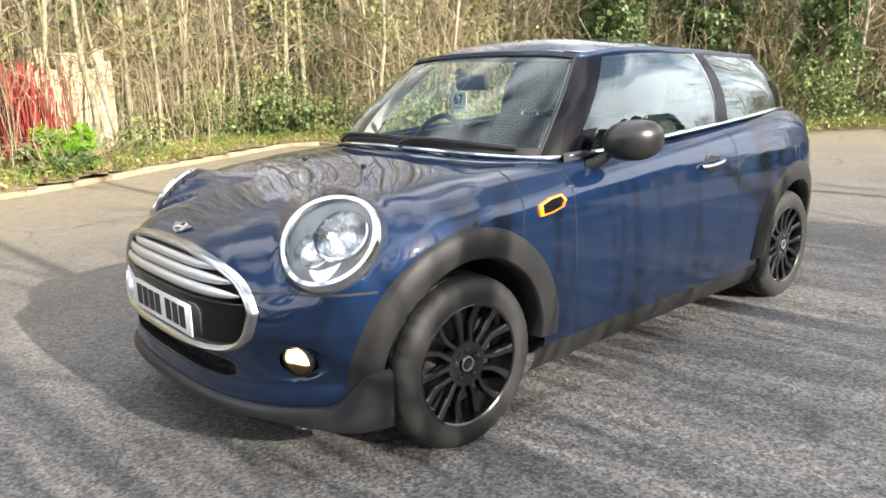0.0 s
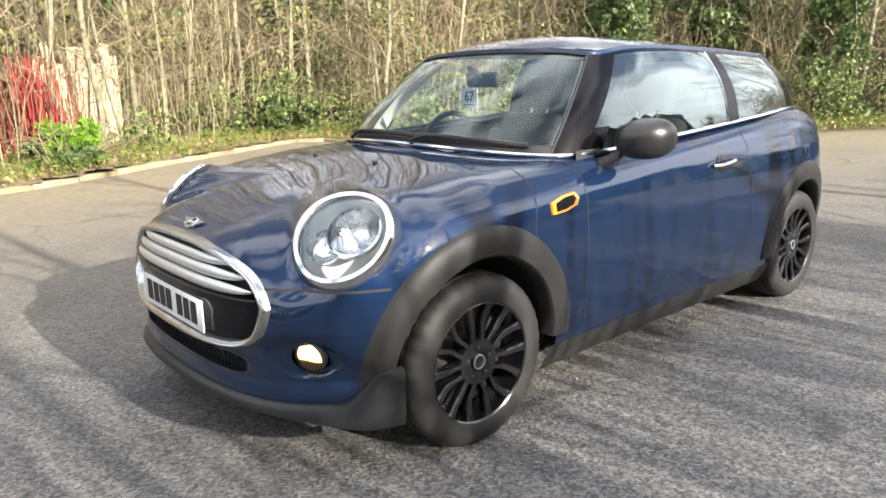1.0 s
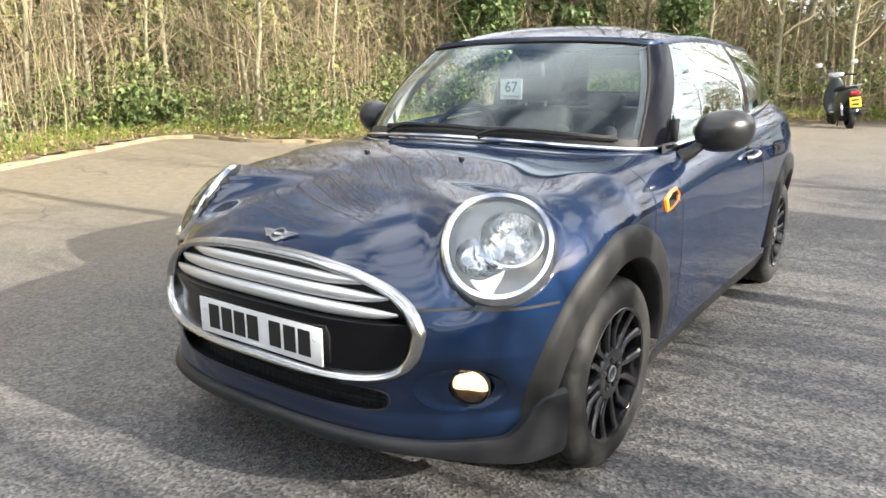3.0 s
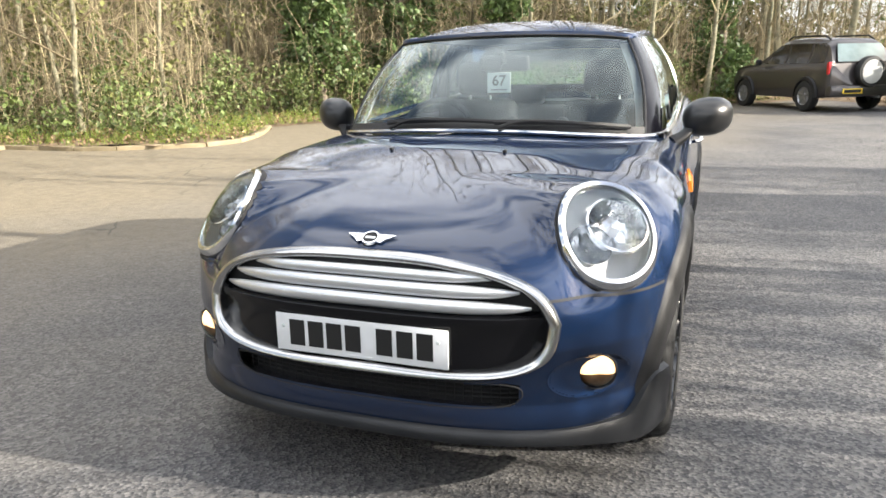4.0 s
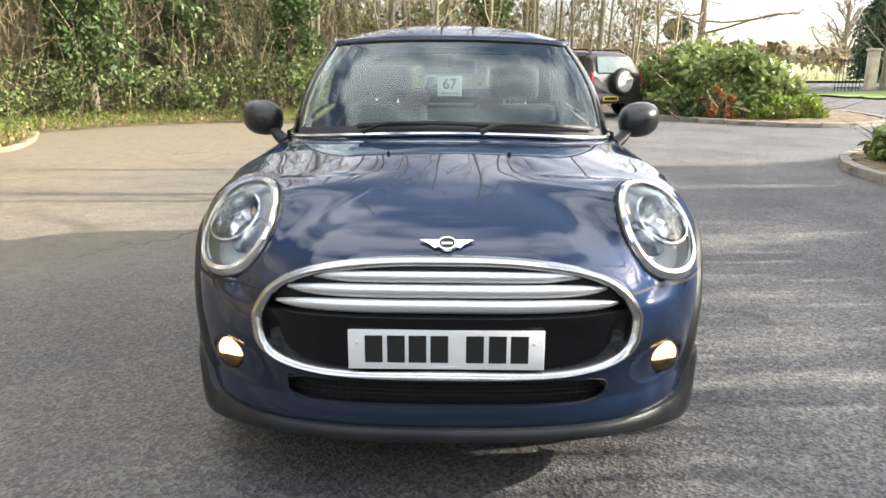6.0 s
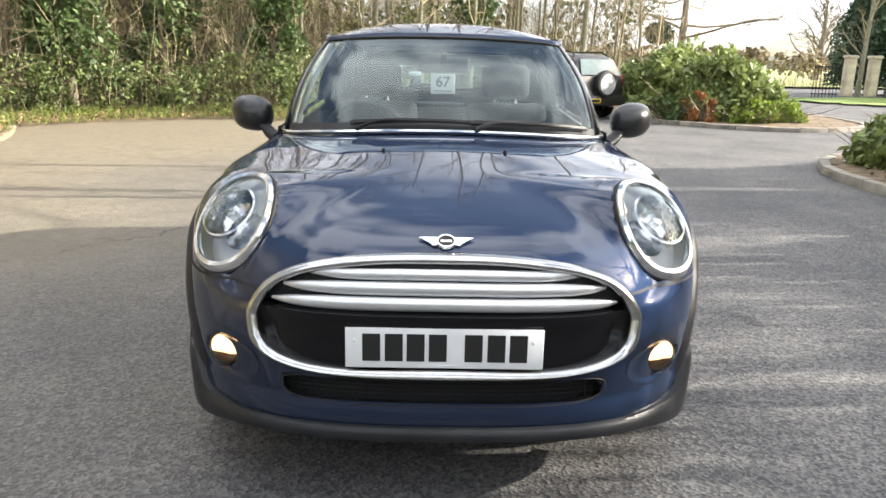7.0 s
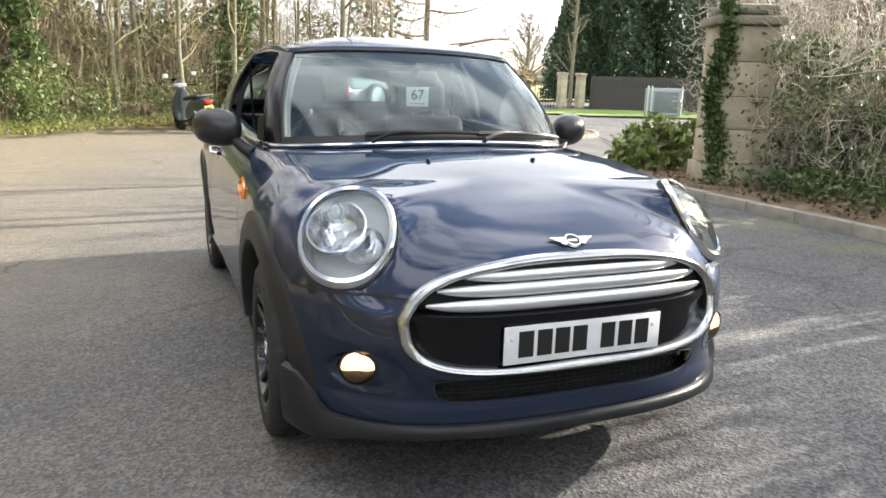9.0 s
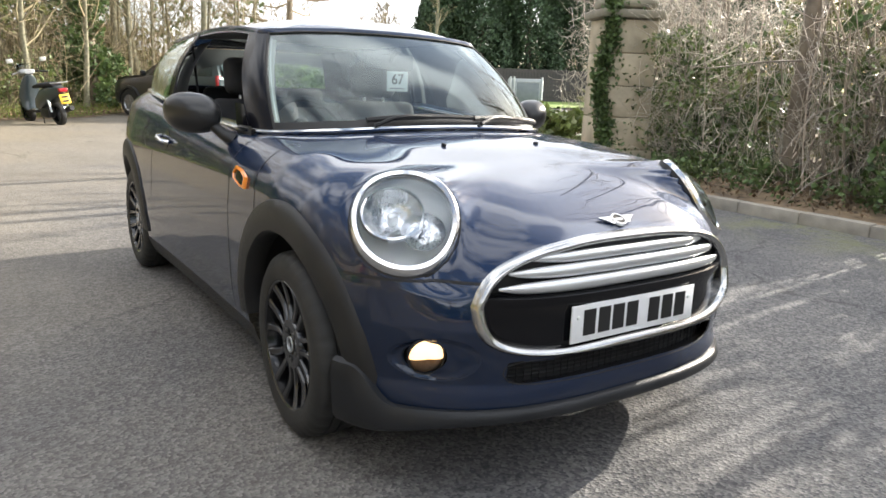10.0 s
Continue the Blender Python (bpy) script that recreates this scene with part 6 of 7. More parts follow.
leafy_shrub("hedge_shrub", "spreading green shrub at the corner of the hedge bed", spot(7.2, 5.9), 0.7, 0.75, M_COVER, 900, (0.05, 0.09), 411)

# red-stemmed shrub and board fence in the wood
t = thing("dogwood", "thicket of red dogwood stems", "shrub", Matrix.Translation(spot(-9.75, -0.15)))
P = rng.normal(0, 0.24, (230, 3)) * (1, 1, 0)
D = np.column_stack([rng.normal(0, 0.10, 230), rng.normal(0, 0.10, 230), rng.uniform(0.9, 1.6, 230)])
fast("woody_base", *twig_arrays(P, D, rng.uniform(0.008, 0.016, 230), 0.06, rng=rng), M_REDSTEM, t)
fence = thing("board_fence", "weathered pale board fence seen through the saplings", "fence")
proto = None
for i, (x, y) in enumerate(even([(-9.6, -3.6), (-10.7, -0.8), (-11.5, 1.6)], 36)):
    if 18 < i < 26:
        continue
    h = 1.55 + 0.25 * math.sin(i * 1.7) * (i > 26)
    m = pose(x, y, rise(x, y) + 0.05, random.uniform(-2, 2), random.uniform(-3, 3), 72 + random.uniform(-6, 6))
    if proto is None:
        proto = part("board", box(0.145, 0.022, 1.6, 0.004, at=(0, 0, 0.8), seg=1), M_FENCE, fence)
        proto.matrix_basis = m
    else:
        o = new("board", proto.data)
        o.parent = fence
        o.matrix_basis = m @ Matrix.Diagonal((1, 1, h / 1.6, 1))

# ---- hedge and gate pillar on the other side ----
def streak_keep(p, level=-0.05):
    """Which hedge plants stay; gaps cut along the sun's rays streak the ground."""
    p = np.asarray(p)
    # s and h stay constant along a sun ray
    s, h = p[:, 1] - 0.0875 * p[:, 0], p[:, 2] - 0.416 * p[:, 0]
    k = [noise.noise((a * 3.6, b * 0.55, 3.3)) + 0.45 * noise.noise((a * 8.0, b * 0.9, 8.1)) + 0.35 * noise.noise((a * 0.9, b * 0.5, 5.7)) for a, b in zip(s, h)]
    # level shifted by where each ray lands: kerb side, car flank, foreground
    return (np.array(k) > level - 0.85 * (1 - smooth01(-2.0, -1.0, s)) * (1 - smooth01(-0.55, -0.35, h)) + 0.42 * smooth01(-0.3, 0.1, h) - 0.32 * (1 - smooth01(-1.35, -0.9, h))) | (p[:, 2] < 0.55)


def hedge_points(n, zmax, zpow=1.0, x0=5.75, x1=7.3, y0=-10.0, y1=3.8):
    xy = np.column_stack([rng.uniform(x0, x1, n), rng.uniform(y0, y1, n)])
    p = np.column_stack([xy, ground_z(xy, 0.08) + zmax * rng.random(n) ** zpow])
    return p[streak_keep(p)]


p = np.vstack([hedge_points(21000, 3.3, 1.0), hedge_points(7000, 2.4, 1.0, x0=7.2, x1=9.5)])
# extra block hidden behind the pillar, added to shade the asphalt by the kerb
p = np.vstack([p, hedge_points(5000, 2.7, 1.0, 6.8, 9.2, 3.7, 6.0)])
d = rng.normal(0, 1, (len(p), 3)) * (0.8, 0.18, 0.6) + (0, 0, 0.45)
d *= (rng.uniform(0.2, 0.55, len(p)) / np.linalg.norm(d, axis=1))[:, None]
stuff("hedge_twigs", twig_arrays(p, d, rng.uniform(0.003, 0.007, len(p)), 0.25, rng=rng), M_HEDGETWIG, "bare pale twigs of the overgrown hedge", "hedge")
cs = [(rng.uniform(9.0, 11.0), rng.uniform(-11, 3.6), rng.uniform(0.2, 2.1)) for i in range(110)]
stuff("hedge_back", clump_leaves(cs, rng.uniform(0.35, 0.7, 110), 380, (0.07, 0.13)), M_BANKLEAF, "dull evergreen leaves behind the hedge", "hedge")
cs = [(rng.uniform(12.0, 14.5), rng.uniform(-13, 5.2), rng.uniform(0.2, 3.7)) for i in range(130)]
stuff("hedge_back", clump_leaves(cs, rng.uniform(0.5, 0.9, 130), 230, (0.10, 0.17)), M_BANKLEAF, "dull evergreen leaves behind the hedge", "hedge")
# tall stems on an unseen stretch, added to cast streaks across the ground
n = 150
xy = np.column_stack([rng.uniform(6.0, 9.5, n), rng.uniform(-11, -1.6, n)])
xy = xy[streak_keep(np.column_stack([xy, np.full(n, 2.2)]))]
p, d, r = stems(xy, (3.2, 6.0), 0.05, (0.012, 0.032), 0.08)
stuff("hedge_stems", twig_arrays(p, d, r, 0.05, segs=5, rng=rng), M_HEDGESTEM, "tall brown hedge stems added out of view to streak the ground", "hedge")
# branches mostly out of view, added to deepen the shade beside the car
p = np.vstack([hedge_points(650, 3.0, 0.8, 6.0, 10.0, -11.0, -1.2), hedge_points(800, 2.1, 0.8, 5.8, 8.6, -1.6, 1.2)])
d = rng.normal(0, 1, (len(p), 3)) * (0.6, 0.22, 0.8) + (0, 0, 0.5)
d *= (rng.uniform(0.6, 1.5, len(p)) / np.linalg.norm(d, axis=1))[:, None]
stuff("hedge_branches", twig_arrays(p, d, rng.uniform(0.006, 0.015, len(p)), 0.2, rng=rng), M_HEDGESTEM, "brown hedge branches added mostly out of view to shade the ground", "hedge")
# clumps beyond the pillar are hidden, added to keep the sun off the asphalt
cs = [(rng.uniform(7.3, 8.9), rng.uniform(-6, 6.2), 0.15 + (1.0 + 0.8 * (i % 4 == 0)) * rng.random()) for i in range(120)]
stuff("hedge_back", clump_leaves(cs, rng.uniform(0.3, 0.55, 120), 460, (0.06, 0.11), keep=streak_keep), M_BANKLEAF, "dull evergreen leaves behind the hedge", "hedge")
# more twigs on the unseen stretch, added to shade the foreground
p = hedge_points(5000, 3.6, 0.9, 5.75, 9.0, -11.0, -1.8)
d = rng.normal(0, 1, (len(p), 3)) * (0.8, 0.18, 0.6) + (0, 0, 0.45)
d *= (rng.uniform(0.3, 0.9, len(p)) / np.linalg.norm(d, axis=1))[:, None]
stuff("hedge_twigs", twig_arrays(p, d, rng.uniform(0.004, 0.009, len(p)), 0.25, rng=rng), M_HEDGETWIG, "bare pale twigs of the overgrown hedge", "hedge")
n = 260
xy = np.column_stack([rng.uniform(5.9, 7.0, n), rng.uniform(-10, 3.5, n)])
xy = xy[streak_keep(np.column_stack([xy, np.full(n, 1.6)]))]
p, d, r = stems(xy, (1.6, 3.6), 0.07, (0.008, 0.022), 0.08)
stuff("hedge_stems", twig_arrays(p, d, r, 0.06, segs=5, rng=rng), M_HEDGESTEM, "upright brown stems of the hedge", "hedge")
cs, rr = [], []
for i in range(58):
    k = rng.random()
    cs.append((rng.uniform(5.7, 6.5), rng.uniform(-3.5, 3.6), 0.2 + 1.9 * k))
    rr.append(rng.uniform(0.14, 0.34))
stuff("hedge_ivy", clump_leaves(cs, rr, 1700, (0.03, 0.06), keep=streak_keep), M_HEDGEIVY, "bright glossy ivy over the front of the hedge", "ivy")
cs, rr = [], []
for i in range(150):
    k = rng.random()
    cs.append((rng.uniform(5.75, 8.4), rng.uniform(-9.5, 3.5), 0.15 + 2.2 * k ** 1.3))
    rr.append(rng.uniform(0.16, 0.36) * (1.2 - 0.5 * k))
stuff("hedge_leaves", clump_leaves(cs, rr, 1500, (0.04, 0.085), keep=streak_keep), M_IVY, "glossy ivy leaves through the hedge", "hedge")
xy = np.column_stack([rng.uniform(4.95, 7.2, 5000), rng.uniform(-10, 4.6, 5000)])
stuff("hedge_litter", leaf_arrays(np.column_stack([xy, ground_z(xy, 0.10) + 0.12 * rng.random(5000) ** 2]), rng.uniform(0.02, 0.05, 5000), rng, up=1.0), M_HEDGELITTER, "dark brown fallen leaves under the hedge", "leaves")
cs = [(rng.uniform(5.25, 6.6), rng.uniform(-6.0, 3.2), 0.10 + 0.25 * rng.random()) for i in range(110)]
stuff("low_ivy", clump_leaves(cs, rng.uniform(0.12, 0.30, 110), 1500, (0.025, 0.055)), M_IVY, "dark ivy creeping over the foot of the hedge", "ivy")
# mostly out of view; spaced so their trunk shadows streak the asphalt
for i, (x, y, h, r0) in enumerate(((6.3, 1.38, 7.0, 0.125), (7.4, -0.6, 7.5, 0.10), (6.6, -2.8, 6.5, 0.08), (7.2, -5.2, 7.0, 0.10), (9.4, 5.9, 8.0, 0.11), (8.1, 3.9, 7.0, 0.09), (9.8, -1.9, 8.5, 0.13), (12.3, -3.6, 9.0, 0.15), (8.9, -4.1, 8.0, 0.10), (11.8, 4.4, 8.5, 0.12), (10.3, -6.4, 8.5, 0.12), (8.2, -7.0, 7.5, 0.10), (12.6, -1.0, 9.0, 0.10))):
    bare_tree("hedge_tree", "bare tree standing in the hedge", spot(x, y, 0.06), 500 + i, h, r0, 2.0, M_BARK2, M_HEDGESTEM, "trees along the hedge", first=0.3, n_limb=13, sub=4, twig=3, up=0.8, wob=0.014)

p = hedge_points(200, 2.4, 1.0, 5.7, 6.7, 2.7, 3.2)
d = rng.normal(0, 1, (len(p), 3)) * (0.7, 0.4, 0.9) + (0, 0, 0.3)
d *= (rng.uniform(0.25, 0.7, len(p)) / np.linalg.norm(d, axis=1))[:, None]
stuff("pillar_twigs", twig_arrays(p, d, rng.uniform(0.003, 0.007, len(p)), 0.25, rng=rng), M_HEDGETWIG, "bare twigs growing against the pillar", "hedge")
pillar = thing("gate_pillar", "weathered stone gate pillar with ivy up one side", "pillar", Matrix.Translation(spot(5.74, 3.62, 0.05)) @ pose(0, 0, 0, 0, 0, -25))
z = 0.0
for i, (w, h) in enumerate(((0.66, 0.30), (0.57, 0.42), (0.57, 0.40), (0.56, 0.42), (0.56, 0.42))):
    part("stone_course", box(w + 0.16, w, h - 0.008, 0.014, at=(random.uniform(-0.006, 0.006), random.uniform(-0.006, 0.006), z + h / 2)), M_STONE, pillar)
    z += h
part("cap", box(0.86, 0.68, 0.11, 0.03, at=(0, 0, z + 0.065)), M_CAP, pillar, "grey mossy cap stone")
part("cap", box(0.70, 0.54, 0.12, 0.05, at=(0, 0, z + 0.20)), M_CAP, pillar, "grey mossy cap stone")
n = 3600
q = np.column_stack([rng.normal(-0.33, 0.055, n), rng.normal(-0.30, 0.04, n), 2.25 * rng.random(n)])
q[:, 0] += 0.05 * np.sin(q[:, 2] * 4.1) + 0.10 * rng.random(n) * (rng.random(n) < 0.35)
fast("ivy", *leaf_arrays(q, rng.uniform(0.025, 0.055, n), rng), M_IVY, pillar, "ivy growing up the stone")
n = 420
q = np.column_stack([0.40 - 0.76 * rng.random(n) ** 0.6, rng.normal(-0.33, 0.03, n), 2.2 * rng.random(n) ** 1.5])
q = q[[noise.noise((a * 5, c * 3, 1.7)) > -0.05 for a, b, c in q]]
n = len(q)
fast("ivy", *leaf_arrays(q, rng.uniform(0.022, 0.05, n), rng), M_IVY, pillar, "ivy growing up the stone")

# ---- beyond the car park ----
sheet("grass_verge", [(14.2, 25.5), (15.6, 22.6), (18.5, 20.8), (24.0, 19.0), (29.0, 18.2), (29.5, 28.5), (21.0, 29.5), (15.5, 28.0)], 0.5, 0.07, M_GRASS, "mown grass verge beside the road", "grass", 0.02)


def far_field():
    g = Geo()
    xs, ys = np.linspace(-260, 420, 60), np.r_[np.linspace(44, 90, 12), np.linspace(110, 480, 16)]
    for y in ys:
        for x in xs:
            g.v.append((x, y + 0.02 * x * (y < 60), rise(x, y) + 0.12 + 0.10 * noise.noise((x * 0.05, y * 0.05, 0)) + 0.004 * max(0, y - 120)))
    g.f = grid_faces(len(ys), len(xs))
    return g


tagged(part("field", far_field(), M_FIELD), "pale green field beyond the road", "field", kind="structure")
ridge = Geo()
xs = np.linspace(-300, 450, 200)
for x in xs:
    h = 5.5 + 3.0 * noise.noise((x * 0.018, 3.1, 0)) + 1.6 * noise.noise((x * 0.11, 7.7, 0)) + 0.8 * noise.noise((x * 0.4, 1.7, 0))
    y = 330 + 30 * noise.noise((x * 0.01, 9.0, 0))
    z = rise(x, y)
    ridge.v += [(x, y, z - 1), (x, y + 1, z + h * 0.6 + 1.5), (x, y + 6, z + h + 1.5), (x, y + 20, z)]
ridge.f = [tuple(reversed(q)) for q in grid_faces(200, 4)]
tagged(part("backdrop", ridge, M_FARWOOD), "low line of far woods and hills", "woods", kind="structure")
xy = np.column_stack([rng.uniform(8, 60, 1500), rng.uniform(44, 47, 1500)])
p, d, r = stems(xy, (0.4, 1.3), 0.2, (0.01, 0.02), 0.1)
stuff("roadside_grass", twig_arrays(p, d, r, 0.2, segs=2, rng=rng), M_TWIG, "dry grass along the far side of the road", "grass")
cs = [(rng.uniform(12, 34), rng.uniform(60, 75), 2.2 + rng.uniform(0, 0.9)) for i in range(40)]
stuff("far_hedge", clump_leaves(cs, rng.uniform(0.7, 1.6, 40), 60, (0.25, 0.45)), M_TWIG2, "brown hedge across the field", "hedge")
bare_tree("field_tree", "bare tree standing alone by the field", spot(42.6, 78), 610, 8.5, 0.42, 5.0, M_BARK2, M_BARK2, first=0.16, n_limb=26, sub=8, twig=6, up=1.3)
bare_tree("roadside_tree", "tall bare tree with wide level branches", spot(9.72, 25.7), 617, 11.0, 0.17, 3.6, M_BARK2, M_TWIG2, first=0.2, n_limb=30, sub=8, twig=6, up=0.12)
bare_tree("roadside_tree", "slim bare tree by the gate pillars", spot(19.7, 30.2), 612, 8.5, 0.12, 1.6, M_BARK, M_TWIG, first=0.15, n_limb=22, sub=6, twig=4, up=1.5)
t = thing("clipped_bush", "dark clipped round-topped bush behind the shrubs", "shrub", Matrix.Translation(spot(8.32, 24.1)))
part("trunk", tube([(0, 0, 0), (0.02, 0, 1.2), (0, 0, 2.2)], [0.06, 0.05, 0.04], 8), M_BARK2, t)
u = rng.normal(0, 1, (1500, 3))
u /= np.linalg.norm(u, axis=1, keepdims=True)
fast("foliage", *leaf_arrays(np.array((0, 0, 2.45)) + u * (0.38, 0.38, 0.30) * (0.7 + 0.4 * rng.random((1500, 1))) * 1.3, rng.uniform(0.05, 0.1, 1500), rng), M_CONIFER, t)


def conifer(place, height, width, seed):
    t = thing("conifer", "tall dense dark green conifer", "tree", Matrix.Translation(place), "conifers behind the fence")
    g = np.random.default_rng(seed)
    part("trunk", tube([(0, 0, 0), (0, 0, height * 0.9)], [0.25, 0.05], 8), M_BARK2, t)
    n = 34000
    k = g.random(n) ** 0.85
    a = g.uniform(0, 6.28, n)
    lob = 1 + 0.22 * np.sin(a * 3 + 5 * k) + 0.14 * np.sin(a * 7 - 9 * k + 1)
    q = width * (1 - k ** 2.2) ** 0.6 * lob * (0.70 + 0.35 * g.random(n))
    fast("foliage", *leaf_arrays(np.column_stack([q * np.cos(a), q * np.sin(a), 0.4 + k * height]), g.uniform(0.07, 0.16, n), g, long=2.2), M_CONIFER, t)
    return t


for i, (x, y, h, w) in enumerate(((25.5, 34.0, 10.0, 2.4), (28.5, 33.0, 11.5, 2.6), (32.0, 32.0, 10.5, 2.6), (35.5, 30.5, 11.0, 2.6), (39.5, 29.0, 10.5, 2.6), (44, 27, 11, 2.8), (23.6, 35.5, 8.5, 1.9))):
    conifer(spot(x, y), h, w, 700 + i)
dark = thing("dark_fence", "dark board fence beyond the road", "fence")
proto = None
for x, y in even([(20.6, 29.5), (26.5, 26.9), (38.0, 21.5)], 110):
    m = pose(x, y, rise(x, y), 0, 0, -25)
    if proto is None:
        proto = part("board", box(0.17, 0.025, 1.75, 0.004, at=(0, 0, 0.9), seg=1), M_DARKFENCE, dark)
        proto.matrix_basis = m
    else:
        o = new("board", proto.data)
        o.parent = dark
        o.matrix_basis = m
for x, y in ((18.65, 29.3), (19.75, 29.3)):
    gp = thing("far_gate_pillar", "pale stone gate pillar beyond the road", "pillar", Matrix.Translation(spot(x, y)), "far gate pillars")
    part("shaft", box(0.40, 0.40, 1.75, 0.04, at=(0, 0, 0.95)), M_STONE, gp)
    part("cap", box(0.50, 0.50, 0.13, 0.04, at=(0, 0, 1.81)), M_STONE, gp)
rail = thing("iron_railing", "dark iron railing beside the far gate", "railing")
for i, (x, y) in enumerate(even([(17.3, 29.7), (18.25, 29.4)], 8)):
    part("bar", tube([(x, y, rise(x, y)), (x, y, rise(x, y) + 1.5)], 0.016, 5), M_INK, rail)
for h in (0.2, 1.4):
    part("rail", tube([(17.25, 29.71, rise(17.25, 29.7) + h), (18.3, 29.39, rise(18.3, 29.4) + h)], 0.02, 5), M_INK, rail)
cab_ = thing("utility_cabinet", "grey metal cabinet standing on the grass", "cabinet", Matrix.Translation(spot(19.25, 21.9, 0.05)) @ pose(0, 0, 0, 0, 0, -38))
part("body", box(1.55, 0.5, 1.15, 0.03, at=(0, 0, 0.62)), M_GREYBOX, cab_)
part("door", box(0.98, 0.02, 0.86, 0.008, at=(0.10, -0.258, 0.60)), M_GREYDOOR, cab_, "darker grey door")
for w, h, x, z in ((1.10, 0.06, 0.10, 1.06), (1.10, 0.06, 0.10, 0.14), (0.06, 0.86, -0.42, 0.60), (0.06, 0.86, 0.62, 0.60)):
    part("door_frame", box(w, 0.035, h, 0.006, at=(x, -0.265, z), seg=1), M_GREYBOX, cab_)
for x in (-0.66, -0.50, 0.72):
    part("post", tube([(x, -0.30, 0), (x, -0.30, 1.28)], 0.035, 8), M_PAPER, cab_)


# ---- off-road vehicle ----
M_SUV = material("brown_grey_paint", (0.045, 0.040, 0.040), 0.3, 0.4, second=(0.055, 0.049, 0.048), scale=500, coat=0.8)
# opaque rear pane: the pale teal reflection is put into its base colour
M_SHEENGLASS = material("sheen_toned_glass", (0.12, 0.17, 0.17), 0.10, second=(0.08, 0.12, 0.12), scale=3, coat=1.0)
M_SILVER = material("silver_cover", (0.52, 0.52, 0.50), 0.35, 0.15, second=(0.44, 0.44, 0.42), scale=5)
M_RED = material("red_lens", (0.45, 0.01, 0.015), 0.2, coat=1.0)
M_RIMS = material("grey_alloy", (0.30, 0.30, 0.31), 0.35, 0.8)


def suv(place):
    s = thing("off_road_vehicle", "dark grey off-road vehicle with a spare wheel on its tail", "car", place)
    # stations along its length (nose +y): y, half width, floor, belt, roof, roof half width
    st = [(2.15, 0.55, 0.45, 0.72, 0.74, 0.45), (2.10, 0.78, 0.35, 0.84, 0.88, 0.6), (1.7, 0.87, 0.32, 0.98, 1.02, 0.72), (1.0, 0.90, 0.30, 1.04, 1.10, 0.72), (0.75, 0.90, 0.30, 1.05, 1.22, 0.66),
          (0.1, 0.90, 0.30, 1.06, 1.62, 0.62), (-0.4, 0.90, 0.30, 1.07, 1.69, 0.62), (-1.4, 0.90, 0.30, 1.08, 1.66, 0.60), (-1.75, 0.90, 0.32, 1.08, 1.58, 0.58), (-1.98, 0.88, 0.36, 1.07, 1.22, 0.66), (-2.06, 0.82, 0.42, 1.02, 1.06, 0.70)]
    ys = curve_through(st, 50)
    g = Geo()
    for y, w, zf, zb, zr, wr in ys:
        sec = [(0.0, zf), (w * 0.9, zf), (w * 0.97, zf + 0.06), (w, zf + 0.30 * (zb - zf)), (w, zf + 0.7 * (zb - zf)), (w * 0.975, zb - 0.03), (w * 0.95, zb), (wr + 0.6 * (w * 0.95 - wr), zb + 0.4 * (zr - zb)), (wr + 0.12, zb + 0.8 * (zr - zb)), (wr, zr - 0.03), (wr * 0.8, zr), (0.0, zr + 0.015)]
        g.v += [(x, y, z) for x, z in sec] + [(-x, y, z) for x, z in sec[-2:0:-1]]
    k = 22
    g.f = [tuple(reversed(q)) for q in grid_faces(50, k, wrap=True)] + [tuple(range(k)), tuple(range(49 * k + k - 1, 49 * k - 1, -1))]
    body = part("body", g, M_SUV, s)
    for sd in (1, -1):
        for y0, y1, a, b in ((0.62, -0.30, 0.35, 0.0), (-0.38, -1.18, 0.0, 0.0), (-1.26, -1.80, 0.0, 0.12)):
            w = Geo()
            for t in np.linspace(0, 1, 6):
                for u in np.linspace(0, 1, 6):
                    zb, zt = 1.10, 1.55
                    yy = (y0 - a * t) + ((y1 + b * t) - (y0 - a * t)) * u
                    i = int(np.argmin(np.abs(ys[:, 0] - yy)))
                    _, ww, zf, zbb, zr, wr = ys[i]
                    z = zb + (min(zt, zr - 0.06) - zb) * t
                    f = (z - zbb) / max(0.05, zr - zbb)
                    x = np.interp(f, [0, 0.4, 0.8, 1], [ww * 0.95, wr + 0.6 * (ww * 0.95 - wr), wr + 0.12, wr])
                    w.v.append((sd * (x + 0.006), yy, z))
            w.f = grid_faces(6, 6)
            part("side_window", w, M_BLACK, body, "dark side window")
        for ya in (1.32, -1.30):
            hub = new("wheel")
            hub.parent = s
            hub.matrix_basis = pose(sd * 0.85, ya, 0.35, 0, 90 * sd, 0)
            part("tyre", lathe([(0.21, -0.10), (0.28, -0.112), (0.335, -0.10), (0.35, -0.07), (0.35, 0.07), (0.335, 0.10), (0.28, 0.112), (0.21, 0.10)], 36), M_RUBBER, hub)
            part("rim", lathe([(0.0, 0.085), (0.06, 0.09), (0.08, 0.07), (0.19, 0.075), (0.215, 0.104)], 30), M_RIMS, hub)
            for q in range(5):
                part("spoke", box(0.16, 0.045, 0.02, 0.006, at=(0.13, 0, 0.088), m=pose(0, 0, 0, 0, 0, 72 * q)), M_RIMS, hub)
            ar = Geo()
            for q in range(25):
                aa = radians(-5 + 190 * q / 24)
                for rr, o in ((0.37, -0.03), (0.375, 0.035), (0.43, 0.03), (0.45, -0.02)):
                    ar.v.append((sd * (0.915 + o * 1.4), ya + rr * math.cos(aa), 0.36 + rr * math.sin(aa)))
            ar.f = grid_faces(25, 4)
            part("wheel_arch", ar, M_TRIM, s)
